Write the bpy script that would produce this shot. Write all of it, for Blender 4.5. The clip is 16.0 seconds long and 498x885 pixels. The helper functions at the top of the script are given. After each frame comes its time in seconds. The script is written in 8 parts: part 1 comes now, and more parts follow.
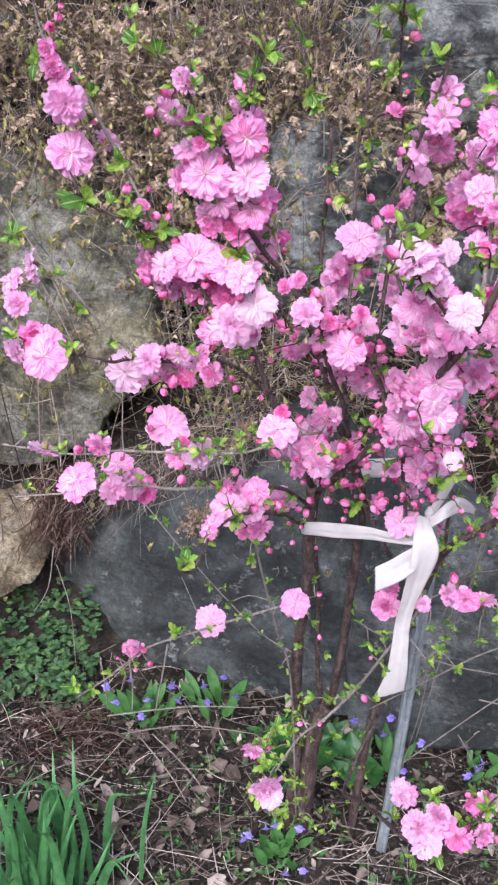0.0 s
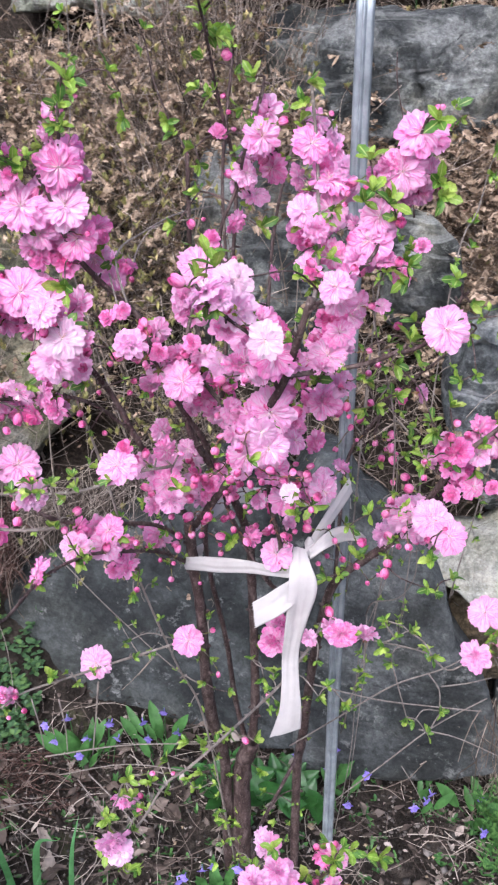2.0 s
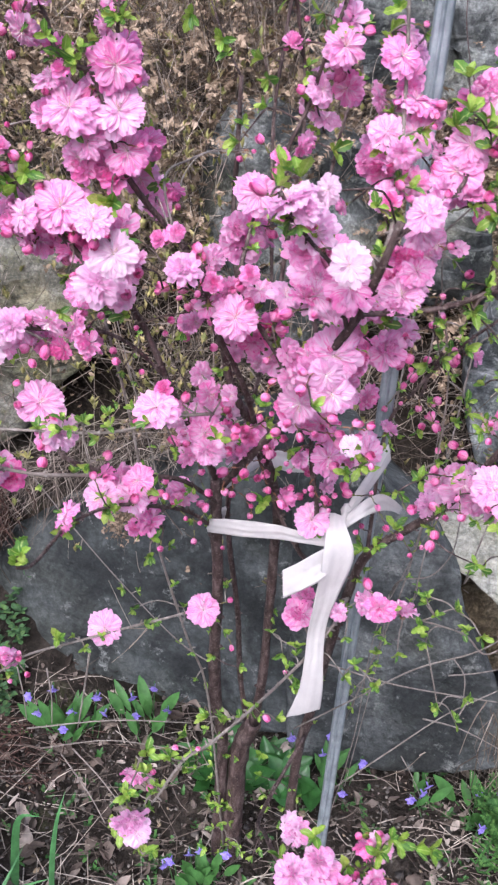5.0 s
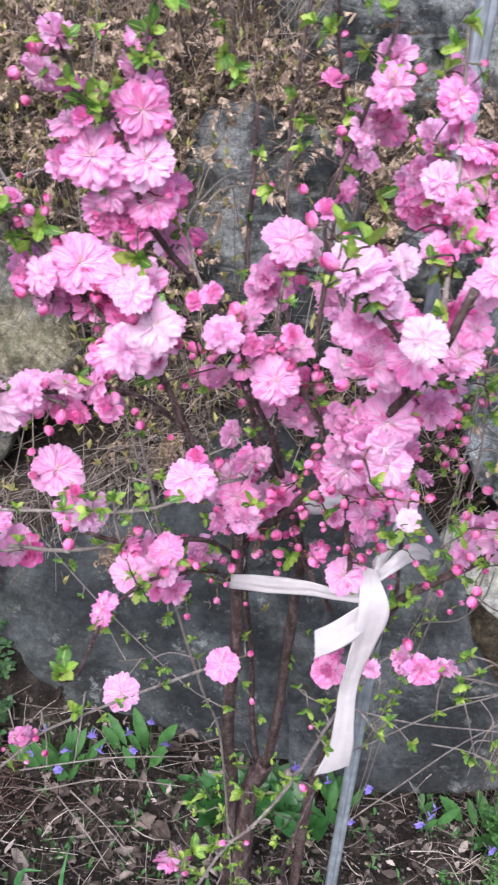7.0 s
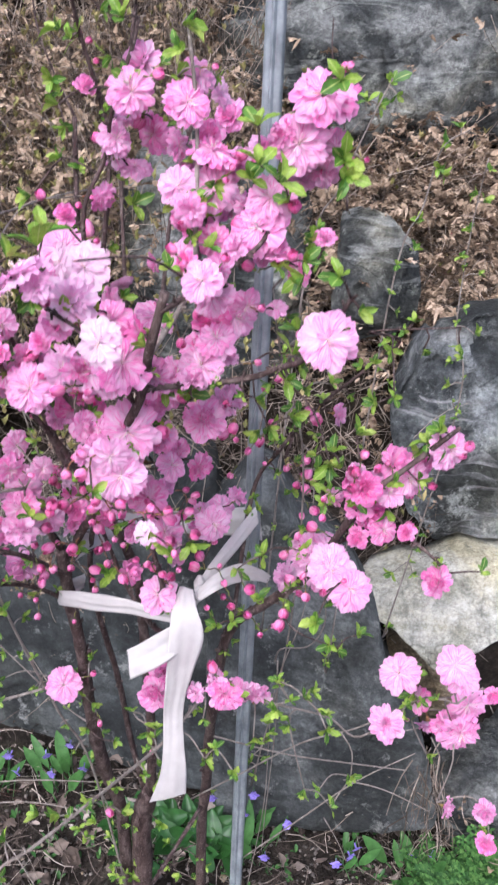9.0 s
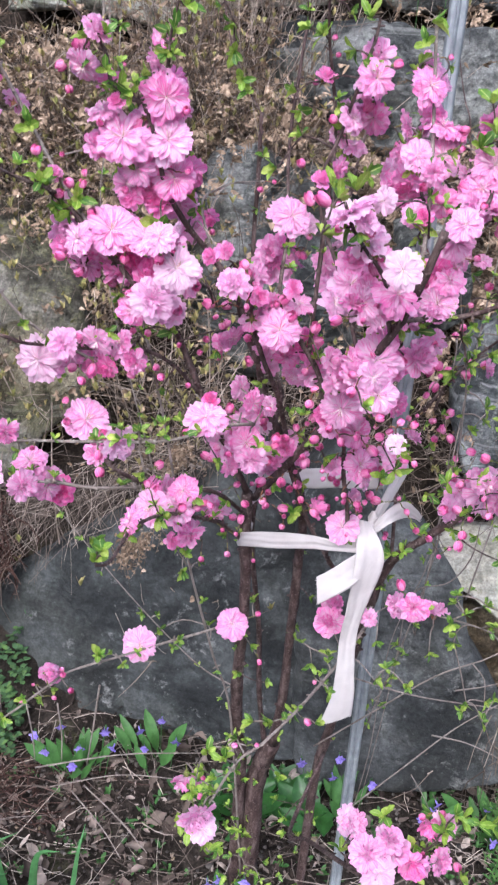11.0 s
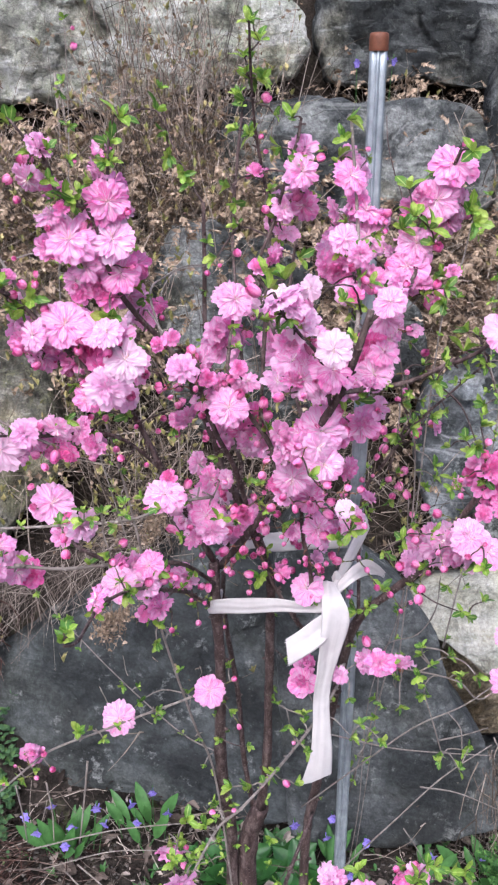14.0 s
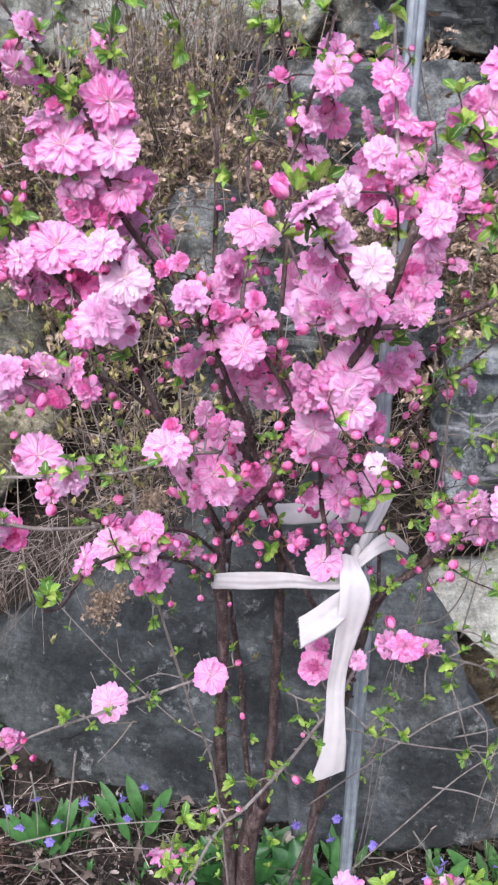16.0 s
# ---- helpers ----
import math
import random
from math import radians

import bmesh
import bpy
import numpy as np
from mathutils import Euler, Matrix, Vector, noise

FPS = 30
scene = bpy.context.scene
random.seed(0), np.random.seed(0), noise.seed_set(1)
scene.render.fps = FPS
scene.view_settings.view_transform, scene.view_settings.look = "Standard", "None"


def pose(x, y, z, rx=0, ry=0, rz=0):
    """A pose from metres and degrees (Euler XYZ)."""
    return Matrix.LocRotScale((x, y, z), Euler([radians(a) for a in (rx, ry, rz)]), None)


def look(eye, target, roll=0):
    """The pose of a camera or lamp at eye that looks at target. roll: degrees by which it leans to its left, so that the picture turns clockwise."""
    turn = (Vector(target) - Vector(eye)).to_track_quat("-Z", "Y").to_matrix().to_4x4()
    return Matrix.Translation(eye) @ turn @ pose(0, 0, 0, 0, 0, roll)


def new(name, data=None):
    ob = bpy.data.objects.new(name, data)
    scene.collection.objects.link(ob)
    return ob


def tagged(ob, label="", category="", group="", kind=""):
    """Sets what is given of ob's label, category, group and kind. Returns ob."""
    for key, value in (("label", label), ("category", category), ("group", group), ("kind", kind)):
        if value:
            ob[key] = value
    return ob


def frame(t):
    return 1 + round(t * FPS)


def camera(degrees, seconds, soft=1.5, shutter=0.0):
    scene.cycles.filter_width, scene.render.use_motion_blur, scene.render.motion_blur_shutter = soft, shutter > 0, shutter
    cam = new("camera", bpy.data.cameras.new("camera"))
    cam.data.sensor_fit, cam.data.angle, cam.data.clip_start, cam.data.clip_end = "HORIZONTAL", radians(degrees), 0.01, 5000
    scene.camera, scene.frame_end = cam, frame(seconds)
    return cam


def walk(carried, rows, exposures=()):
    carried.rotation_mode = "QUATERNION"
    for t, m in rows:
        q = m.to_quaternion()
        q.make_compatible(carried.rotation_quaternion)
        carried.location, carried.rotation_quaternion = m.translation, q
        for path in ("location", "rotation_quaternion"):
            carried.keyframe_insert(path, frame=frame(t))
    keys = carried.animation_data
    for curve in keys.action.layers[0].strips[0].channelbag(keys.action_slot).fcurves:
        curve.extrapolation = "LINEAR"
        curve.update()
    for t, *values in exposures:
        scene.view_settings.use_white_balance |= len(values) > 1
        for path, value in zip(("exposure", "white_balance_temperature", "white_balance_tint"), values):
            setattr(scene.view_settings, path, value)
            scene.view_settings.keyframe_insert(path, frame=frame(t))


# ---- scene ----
cam = camera(31.7, 16.0, soft=2.3, shutter=0.3)
METRES, EYE = 1.35, 1.2
ROWS = [
    (0.0, 0.0, 0.0, 0.0, 1.38, -30.45, -2.35),
    (0.5, -0.0162, -0.013, 0.01, -0.77, -30.33, -3.1),
    (1.0, -0.0193, -0.0105, 0.0051, -1.27, -29.53, -2.44),
    (1.5, 0.0292, -0.0003, -0.0029, -1.9, -28.91, -1.28),
    (2.0, 0.1048, 0.0245, -0.0014, 1.39, -29.09, 0.14),
    (2.5, 0.1438, 0.0142, -0.0257, 8.79, -29.12, -1.44),
    (3.0, 0.1493, -0.0061, -0.049, 9.8, -29.02, -2.42),
    (5.5, 0.0177, 0.0778, -0.0411, 0.24, -30.12, -4.43),
    (6.0, -0.0167, 0.0972, -0.0256, 0.24, -30.39, -5.43),
    (6.5, -0.0135, 0.1019, -0.0301, -0.58, -30.69, -5.16),
    (7.0, 0.0176, 0.1066, -0.0276, -2.01, -30.83, -3.72),
    (7.5, 0.0627, 0.0991, -0.0222, -2.82, -30.62, -2.03),
    (8.0, 0.1127, 0.0976, -0.0208, -2.14, -29.19, -0.53),
    (8.5, 0.1436, 0.1153, -0.0081, 0.24, -28.86, -0.59),
    (9.0, 0.1603, 0.1099, -0.0329, 1.75, -28.98, -2.86),
    (9.5, 0.1488, 0.0814, -0.0675, 3.25, -29.04, -3.54),
    (10.0, 0.0863, 0.0444, -0.0755, 2.29, -28.7, -3.75),
    (12.5, -0.0062, 0.01, -0.0259, -6.46, -22.84, -1.99),
    (13.0, 0.0012, 0.0032, -0.0317, -5.9, -22.74, -1.74),
    (13.5, 0.0178, 0.0005, -0.0413, -5.21, -22.68, -0.82),
    (14.0, 0.0284, 0.0001, -0.0387, -4.57, -22.44, -0.21),
    (14.5, 0.0236, 0.0023, -0.0415, -4.52, -22.07, -0.44),
    (15.0, 0.0239, 0.0007, -0.0482, -4.6, -22.14, -0.28),
    (15.5, 0.031, 0.031, -0.0707, -4.59, -22.3, -0.43),
    (16.0, 0.025, 0.0519, -0.0882, -4.08, -22.69, -1.44),
]
walk(cam, [(t, pose(0, 0, EYE) @ pose(METRES * x, METRES * y, METRES * z, 90 + pitch, roll, yaw)) for t, x, y, z, yaw, pitch, roll in ROWS],
     [(0.0, 1.09, 5660, 15), (16.0, 1.09, 5660, 15)])

# ---- light: a bright overcast sky and a soft veiled sun ----
SUN_UP, SUN_ROUND = radians(51), radians(198)
world = bpy.data.worlds.new("sky")
scene.world = world
world.use_nodes = True
sky = world.node_tree.nodes.new("ShaderNodeTexSky")
sky.sky_type, sky.sun_disc, sky.sun_elevation, sky.sun_rotation = "NISHITA", False, SUN_UP, SUN_ROUND
sky.air_density, sky.dust_density, sky.ozone_density = 0.6, 6.5, 1.0
back = world.node_tree.nodes["Background"]
world.node_tree.links.new(sky.outputs[0], back.inputs[0])
back.inputs[1].default_value = 0.135
sun_lamp = bpy.data.lights.new("sun", "SUN")
sun_lamp.energy, sun_lamp.angle, sun_lamp.color = 1.35, radians(45), (1.0, 0.98, 0.95)
sun = new("sun", sun_lamp)
sun.matrix_world = look((-1.8, -5.2, 8.3), (0.1, 0.8, 0.5))

# ---- materials ----
def material(name, rough=0.7, spec=0.3):
    m = bpy.data.materials.new(name)
    m.use_nodes = True
    nt = m.node_tree
    s = nt.nodes["Principled BSDF"]
    s.inputs["Roughness"].default_value = rough
    s.inputs["Specular IOR Level"].default_value = spec
    return m, nt, s


def node(nt, kind, **values):
    n = nt.nodes.new(kind)
    for k, v in values.items():
        n.inputs[k].default_value = v
    return n


def ramp(nt, source, stops):
    n = nt.nodes.new("ShaderNodeValToRGB")
    e = n.color_ramp.elements
    e[0].position, e[0].color = stops[0][0], (*stops[0][1], 1)
    e[1].position, e[1].color = stops[-1][0], (*stops[-1][1], 1)
    for p, c in stops[1:-1]:
        x = e.new(p)
        x.color = (*c, 1)
    nt.links.new(source, n.inputs[0])
    return n.outputs[0]


def mix(nt, fac, a, b, how="MIX"):
    n = nt.nodes.new("ShaderNodeMix")
    n.data_type, n.blend_type = "RGBA", how
    for slot, v in ((0, fac), (6, a), (7, b)):
        if isinstance(v, bpy.types.NodeSocket):
            nt.links.new(v, n.inputs[slot])
        elif slot == 0:
            n.inputs[0].default_value = v
        else:
            n.inputs[slot].default_value = (*v, 1)
    return n.outputs[2]


def noise_of(nt, vec, scale, detail=6, rough=0.6, warp=0.0):
    n = node(nt, "ShaderNodeTexNoise", Scale=scale, Detail=detail, Roughness=rough, Distortion=warp)
    nt.links.new(vec, n.inputs["Vector"])
    return n.outputs["Fac"]


def math_of(nt, op, a, b=0.5):
    n = nt.nodes.new("ShaderNodeMath")
    n.operation = op
    for i, v in enumerate((a, b)):
        if isinstance(v, bpy.types.NodeSocket):
            nt.links.new(v, n.inputs[i])
        else:
            n.inputs[i].default_value = v
    return n.outputs[0]


def bump(nt, s, height, strength, distance):
    b = node(nt, "ShaderNodeBump", Strength=strength, Distance=distance)
    nt.links.new(height, b.inputs["Height"])
    nt.links.new(b.outputs[0], s.inputs["Normal"])
    return b


def place(nt):
    """World-sized coordinates of an object, shifted by its own random number."""
    g = nt.nodes.new("ShaderNodeNewGeometry")
    return g.outputs["Position"]


def translucent(m, nt, s, colour, share):
    """Lets part of the light through a thin petal or leaf."""
    t = nt.nodes.new("ShaderNodeBsdfTranslucent")
    if isinstance(colour, bpy.types.NodeSocket):
        nt.links.new(colour, t.inputs[0])
    else:
        t.inputs[0].default_value = (*colour, 1)
    x = nt.nodes.new("ShaderNodeMixShader")
    x.inputs[0].default_value = share
    nt.links.new(s.outputs[0], x.inputs[1])
    nt.links.new(t.outputs[0], x.inputs[2])
    nt.links.new(x.outputs[0], nt.nodes["Material Output"].inputs[0])


def rock_material(name, dark, mid, light, lichen, lichen_from, streak, cracks=0.45, grain=0.75, relief=0.03, stain=0.7, warm=0.8):
    m, nt, s = material(name, 0.85, 0.25)
    p = place(nt)
    big = noise_of(nt, p, 9, 8, 0.6, 0.25)
    fine = noise_of(nt, p, 95, 8, 0.75)
    c = ramp(nt, big, [(0.41, dark), (0.5, mid), (0.6, light)])
    tint = noise_of(nt, p, 5.5, 6, 0.6, 0.5)
    c = mix(nt, ramp(nt, tint, [(0.5, (0, 0, 0)), (0.62, (warm,) * 3)]), c, (1.0, 0.93, 0.74), "MULTIPLY")
    c = mix(nt, grain, c, ramp(nt, fine, [(0.36, (0.12,) * 3), (0.5, (0.5,) * 3), (0.64, (0.9,) * 3)]), "OVERLAY")
    # pale mineral streaks drawn along one bed of the stone
    mp = nt.nodes.new("ShaderNodeMapping")
    mp.inputs["Rotation"].default_value = (0.4, 0.5, 0.7)
    mp.inputs["Scale"].default_value = (1, 1, 6)
    nt.links.new(p, mp.inputs["Vector"])
    st = noise_of(nt, mp.outputs[0], 7, 3, 0.55, 0.8)
    c = mix(nt, ramp(nt, st, [(0.56, (0, 0, 0)), (0.66, (streak,) * 3)]), c, tuple(min(0.8, v * 2.2 + 0.08) for v in light))
    # lichen crusts and specks
    l1 = noise_of(nt, p, 24, 10, 0.78)
    c = mix(nt, ramp(nt, l1, [(lichen_from, (0, 0, 0)), (lichen_from + 0.09, (0.75,) * 3)]), c, lichen)
    v = node(nt, "ShaderNodeTexVoronoi", Scale=55)
    nt.links.new(p, v.inputs["Vector"])
    c = mix(nt, ramp(nt, math_of(nt, "ADD", v.outputs["Distance"], math_of(nt, "MULTIPLY", fine, 0.4)), [(0.2, (0.5,) * 3), (0.3, (0, 0, 0))]), c, tuple(min(0.7, x * 1.5 + 0.09) for x in light))
    # dark damp stains
    d1 = noise_of(nt, p, 3.5, 4, 0.5)
    c = mix(nt, ramp(nt, d1, [(0.48, (0, 0, 0)), (0.62, (stain,) * 3)]), c, tuple(x * 0.7 for x in dark))
    # grit and thin cracks
    grit = noise_of(nt, p, 260, 6, 0.75)
    c = mix(nt, min(0.6, grain * 0.7), c, ramp(nt, grit, [(0.36, (0.2,) * 3), (0.5, (0.5,) * 3), (0.62, (0.85,) * 3)]), "OVERLAY")
    wob = nt.nodes.new("ShaderNodeVectorMath")
    wob.operation = "ADD"
    nz = node(nt, "ShaderNodeTexNoise", Scale=16, Detail=5)
    nt.links.new(p, nz.inputs["Vector"])
    nt.links.new(p, wob.inputs[0])
    sc = nt.nodes.new("ShaderNodeVectorMath")
    sc.operation = "SCALE"
    sc.inputs["Scale"].default_value = 0.12
    nt.links.new(nz.outputs["Color"], sc.inputs[0])
    nt.links.new(sc.outputs[0], wob.inputs[1])
    cr = node(nt, "ShaderNodeTexVoronoi", Scale=10)
    cr.feature = "DISTANCE_TO_EDGE"
    nt.links.new(wob.outputs[0], cr.inputs["Vector"])
    crack = ramp(nt, cr.outputs["Distance"], [(0.0, (1, 1, 1)), (0.035, (0, 0, 0))])
    c = mix(nt, math_of(nt, "MULTIPLY", crack, ramp(nt, d1, [(0.42, (0, 0, 0)), (0.6, (cracks,) * 3)])), c, tuple(x * 0.3 for x in dark))
    nt.links.new(c, s.inputs["Base Color"])
    h = math_of(nt, "ADD", math_of(nt, "MULTIPLY", noise_of(nt, p, 24, 10, 0.72, 0.4), 1.0), math_of(nt, "MULTIPLY", fine, 0.45))
    h = math_of(nt, "SUBTRACT", h, math_of(nt, "MULTIPLY", crack, 0.25 * cracks))
    bump(nt, s, h, 1.0, relief)
    return m


STONE = {
    "dark": rock_material("dark_stone", (0.024, 0.027, 0.027), (0.046, 0.052, 0.051), (0.086, 0.096, 0.094), (0.34, 0.35, 0.335), 0.575, 0.04, 0.2, 0.45, 0.012, 0.35, 0.3),
    "grey": rock_material("grey_slab_stone", (0.036, 0.04, 0.039), (0.074, 0.081, 0.078), (0.138, 0.149, 0.144), (0.36, 0.37, 0.345), 0.57, 0.1, 0.2, 0.5, 0.012, 0.3, 0.4),
    "mid": rock_material("blue_grey_stone", (0.048, 0.054, 0.054), (0.14, 0.153, 0.153), (0.36, 0.385, 0.385), (0.43, 0.455, 0.42), 0.54, 0.35, 0.45, 0.55, 0.03, 0.6),
    "pale": rock_material("weathered_stone", (0.17, 0.17, 0.138), (0.38, 0.38, 0.325), (0.62, 0.625, 0.565), (0.42, 0.44, 0.33), 0.5, 0.3, 0.45, 0.6, 0.03, 0.4),
    "slate": rock_material("slate_stone", (0.034, 0.038, 0.037), (0.098, 0.105, 0.1), (0.27, 0.28, 0.262), (0.36, 0.38, 0.33), 0.56, 0.3, 0.5, 0.6, 0.03, 0.6),
    "moss": rock_material("mossy_stone", (0.065, 0.062, 0.045), (0.165, 0.157, 0.122), (0.34, 0.33, 0.28), (0.24, 0.24, 0.14), 0.5, 0.15, 0.45, 0.65, 0.03, 0.5, 1.0),
    "tan": rock_material("tan_stone", (0.13, 0.1, 0.06), (0.29, 0.235, 0.15), (0.44, 0.37, 0.26), (0.42, 0.4, 0.32), 0.58, 0.1),
    "cream": rock_material("cream_stone", (0.3, 0.295, 0.225), (0.46, 0.455, 0.375), (0.6, 0.6, 0.51), (0.68, 0.68, 0.6), 0.6, 0.1, 0.6, 0.5, 0.02, 0.3, 0.9),
}


def soil_material():
    m, nt, s = material("soil", 0.95, 0.1)
    p = place(nt)
    a, b = noise_of(nt, p, 18, 10, 0.7), noise_of(nt, p, 160, 6, 0.7)
    c = ramp(nt, a, [(0.3, (0.01, 0.0085, 0.007)), (0.5, (0.034, 0.029, 0.024)), (0.7, (0.1, 0.085, 0.072))])
    c = mix(nt, 0.6, c, ramp(nt, b, [(0.3, (0.15, 0.15, 0.15)), (0.7, (0.85, 0.8, 0.75))]), "OVERLAY")
    g = noise_of(nt, p, 9, 5, 0.6)
    c = mix(nt, ramp(nt, g, [(0.6, (0, 0, 0)), (0.7, (0.6,) * 3)]), c, (0.055, 0.07, 0.02))
    # leaf mould on the bank behind the foot of the stones
    sep = nt.nodes.new("ShaderNodeSeparateXYZ")
    nt.links.new(p, sep.inputs[0])
    mould = ramp(nt, b, [(0.3, (0.009, 0.007, 0.005)), (0.5, (0.03, 0.023, 0.017)), (0.7, (0.08, 0.062, 0.045))])
    c = mix(nt, ramp(nt, math_of(nt, "MULTIPLY", sep.outputs[1], 0.5), [(0.6, (0, 0, 0)), (0.7, (0.85,) * 3)]), c, mould)
    nt.links.new(c, s.inputs["Base Color"])
    bump(nt, s, math_of(nt, "ADD", a, b), 1.0, 0.012)
    return m


def varied(name, stops, rough=0.8, spec=0.2, island=True, through_light=0.0, scale=120, bump_by=0.0):
    """A colour that differs from piece to piece, with fine mottling."""
    m, nt, s = material(name, rough, spec)
    if island:
        src = nt.nodes.new("ShaderNodeNewGeometry").outputs["Random Per Island"]
    else:
        src = nt.nodes.new("ShaderNodeObjectInfo").outputs["Random"]
    c = ramp(nt, src, stops)
    f = noise_of(nt, place(nt), scale, 5, 0.65)
    c = mix(nt, 0.55, c, ramp(nt, f, [(0.3, (0.22,) * 3), (0.7, (0.78,) * 3)]), "OVERLAY")
    nt.links.new(c, s.inputs["Base Color"])
    if bump_by:
        bump(nt, s, f, 0.6, bump_by)
    if through_light:
        translucent(m, nt, s, c, through_light)
    return m


SOIL = soil_material()
DEAD_LEAF = varied("dead_leaf", [(0.0, (0.016, 0.011, 0.008)), (0.4, (0.036, 0.026, 0.02)), (0.7, (0.08, 0.062, 0.05)), (0.9, (0.2, 0.165, 0.138)), (1.0, (0.42, 0.36, 0.31))], 0.75, 0.25, True, 0.12, 90, 0.001)
BROWN_LEAF = varied("withered_leaf", [(0.0, (0.13, 0.093, 0.062)), (0.4, (0.235, 0.172, 0.116)), (0.85, (0.35, 0.265, 0.186)), (1.0, (0.46, 0.36, 0.265))], 0.8, 0.15, True, 0.15)
PAPER_LEAF = varied("papery_leaf", [(0.0, (0.06, 0.046, 0.037)), (0.35, (0.13, 0.1, 0.08)), (0.75, (0.23, 0.187, 0.157)), (1.0, (0.4, 0.345, 0.3))], 0.75, 0.25, True, 0.15, 60, 0.001)
STRAW = varied("straw", [(0.0, (0.08, 0.062, 0.05)), (0.6, (0.2, 0.163, 0.134)), (1.0, (0.5, 0.44, 0.37))], 0.8, 0.2)
DRY_TWIG = varied("dry_twig", [(0.0, (0.05, 0.04, 0.032)), (0.5, (0.18, 0.143, 0.11)), (1.0, (0.48, 0.41, 0.34))], 0.85, 0.15)
ROOT = varied("dead_root", [(0.0, (0.035, 0.018, 0.014)), (0.6, (0.085, 0.048, 0.037)), (1.0, (0.22, 0.16, 0.13))], 0.85, 0.15)
SWELLING = varied("swelling_bud", [(0.0, (0.16, 0.17, 0.05)), (0.5, (0.26, 0.24, 0.085)), (1.0, (0.4, 0.33, 0.15))], 0.6, 0.3)
PEBBLE = varied("pebble", [(0.0, (0.04, 0.036, 0.032)), (0.5, (0.095, 0.084, 0.074)), (0.9, (0.19, 0.17, 0.15)), (1.0, (0.32, 0.25, 0.16))], 0.8, 0.25)
GROUND_GREEN = varied("weed_leaf", [(0.0, (0.035, 0.075, 0.03)), (0.6, (0.07, 0.14, 0.06)), (1.0, (0.1, 0.18, 0.05))], 0.55, 0.35, True, 0.2)
BLADE = varied("blade_leaf", [(0.0, (0.05, 0.15, 0.055)), (0.5, (0.09, 0.24, 0.08)), (1.0, (0.16, 0.34, 0.13))], 0.45, 0.4, True, 0.25, 60)
VIOLET_LEAF = varied("violet_leaf", [(0.0, (0.028, 0.088, 0.02)), (0.5, (0.05, 0.14, 0.033)), (1.0, (0.095, 0.215, 0.055))], 0.5, 0.4, True, 0.2, 70)
FERN_LEAF = varied("fern_leaf", [(0.0, (0.03, 0.085, 0.02)), (0.5, (0.06, 0.15, 0.035)), (1.0, (0.12, 0.24, 0.06))], 0.5, 0.35, True, 0.2)
WEED_LEAF = varied("weed_foliage", [(0.0, (0.016, 0.06, 0.014)), (0.5, (0.034, 0.11, 0.024)), (1.0, (0.07, 0.18, 0.04))], 0.35, 0.5, True, 0.15, 90, 0.001)
VIOLET = varied("violet_petal", [(0.0, (0.22, 0.16, 0.58)), (0.5, (0.32, 0.25, 0.7)), (1.0, (0.45, 0.37, 0.82))], 0.6, 0.2, True, 0.25)


def bark_material(name, stops, grey):
    m, nt, s = material(name, 0.7, 0.3)
    p = place(nt)
    mp = nt.nodes.new("ShaderNodeMapping")
    mp.inputs["Scale"].default_value = (1, 1, 0.35)
    nt.links.new(p, mp.inputs["Vector"])
    a = noise_of(nt, mp.outputs[0], 130, 8, 0.7)
    c = ramp(nt, a, stops)
    v = node(nt, "ShaderNodeTexVoronoi", Scale=240)
    nt.links.new(p, v.inputs["Vector"])
    c = mix(nt, ramp(nt, v.outputs["Distance"], [(0.16, (0.5,) * 3), (0.28, (0, 0, 0))]), c, grey)
    nt.links.new(c, s.inputs["Base Color"])
    bump(nt, s, a, 1.0, 0.003)
    return m


BARK = {
    "bark": bark_material("bark", [(0.3, (0.02, 0.012, 0.011)), (0.48, (0.058, 0.036, 0.032)), (0.66, (0.16, 0.12, 0.108))], (0.25, 0.21, 0.19)),
    "pale": bark_material("grey_bark", [(0.3, (0.1, 0.08, 0.068)), (0.5, (0.21, 0.18, 0.155)), (0.75, (0.34, 0.31, 0.28))], (0.42, 0.38, 0.34)),
}


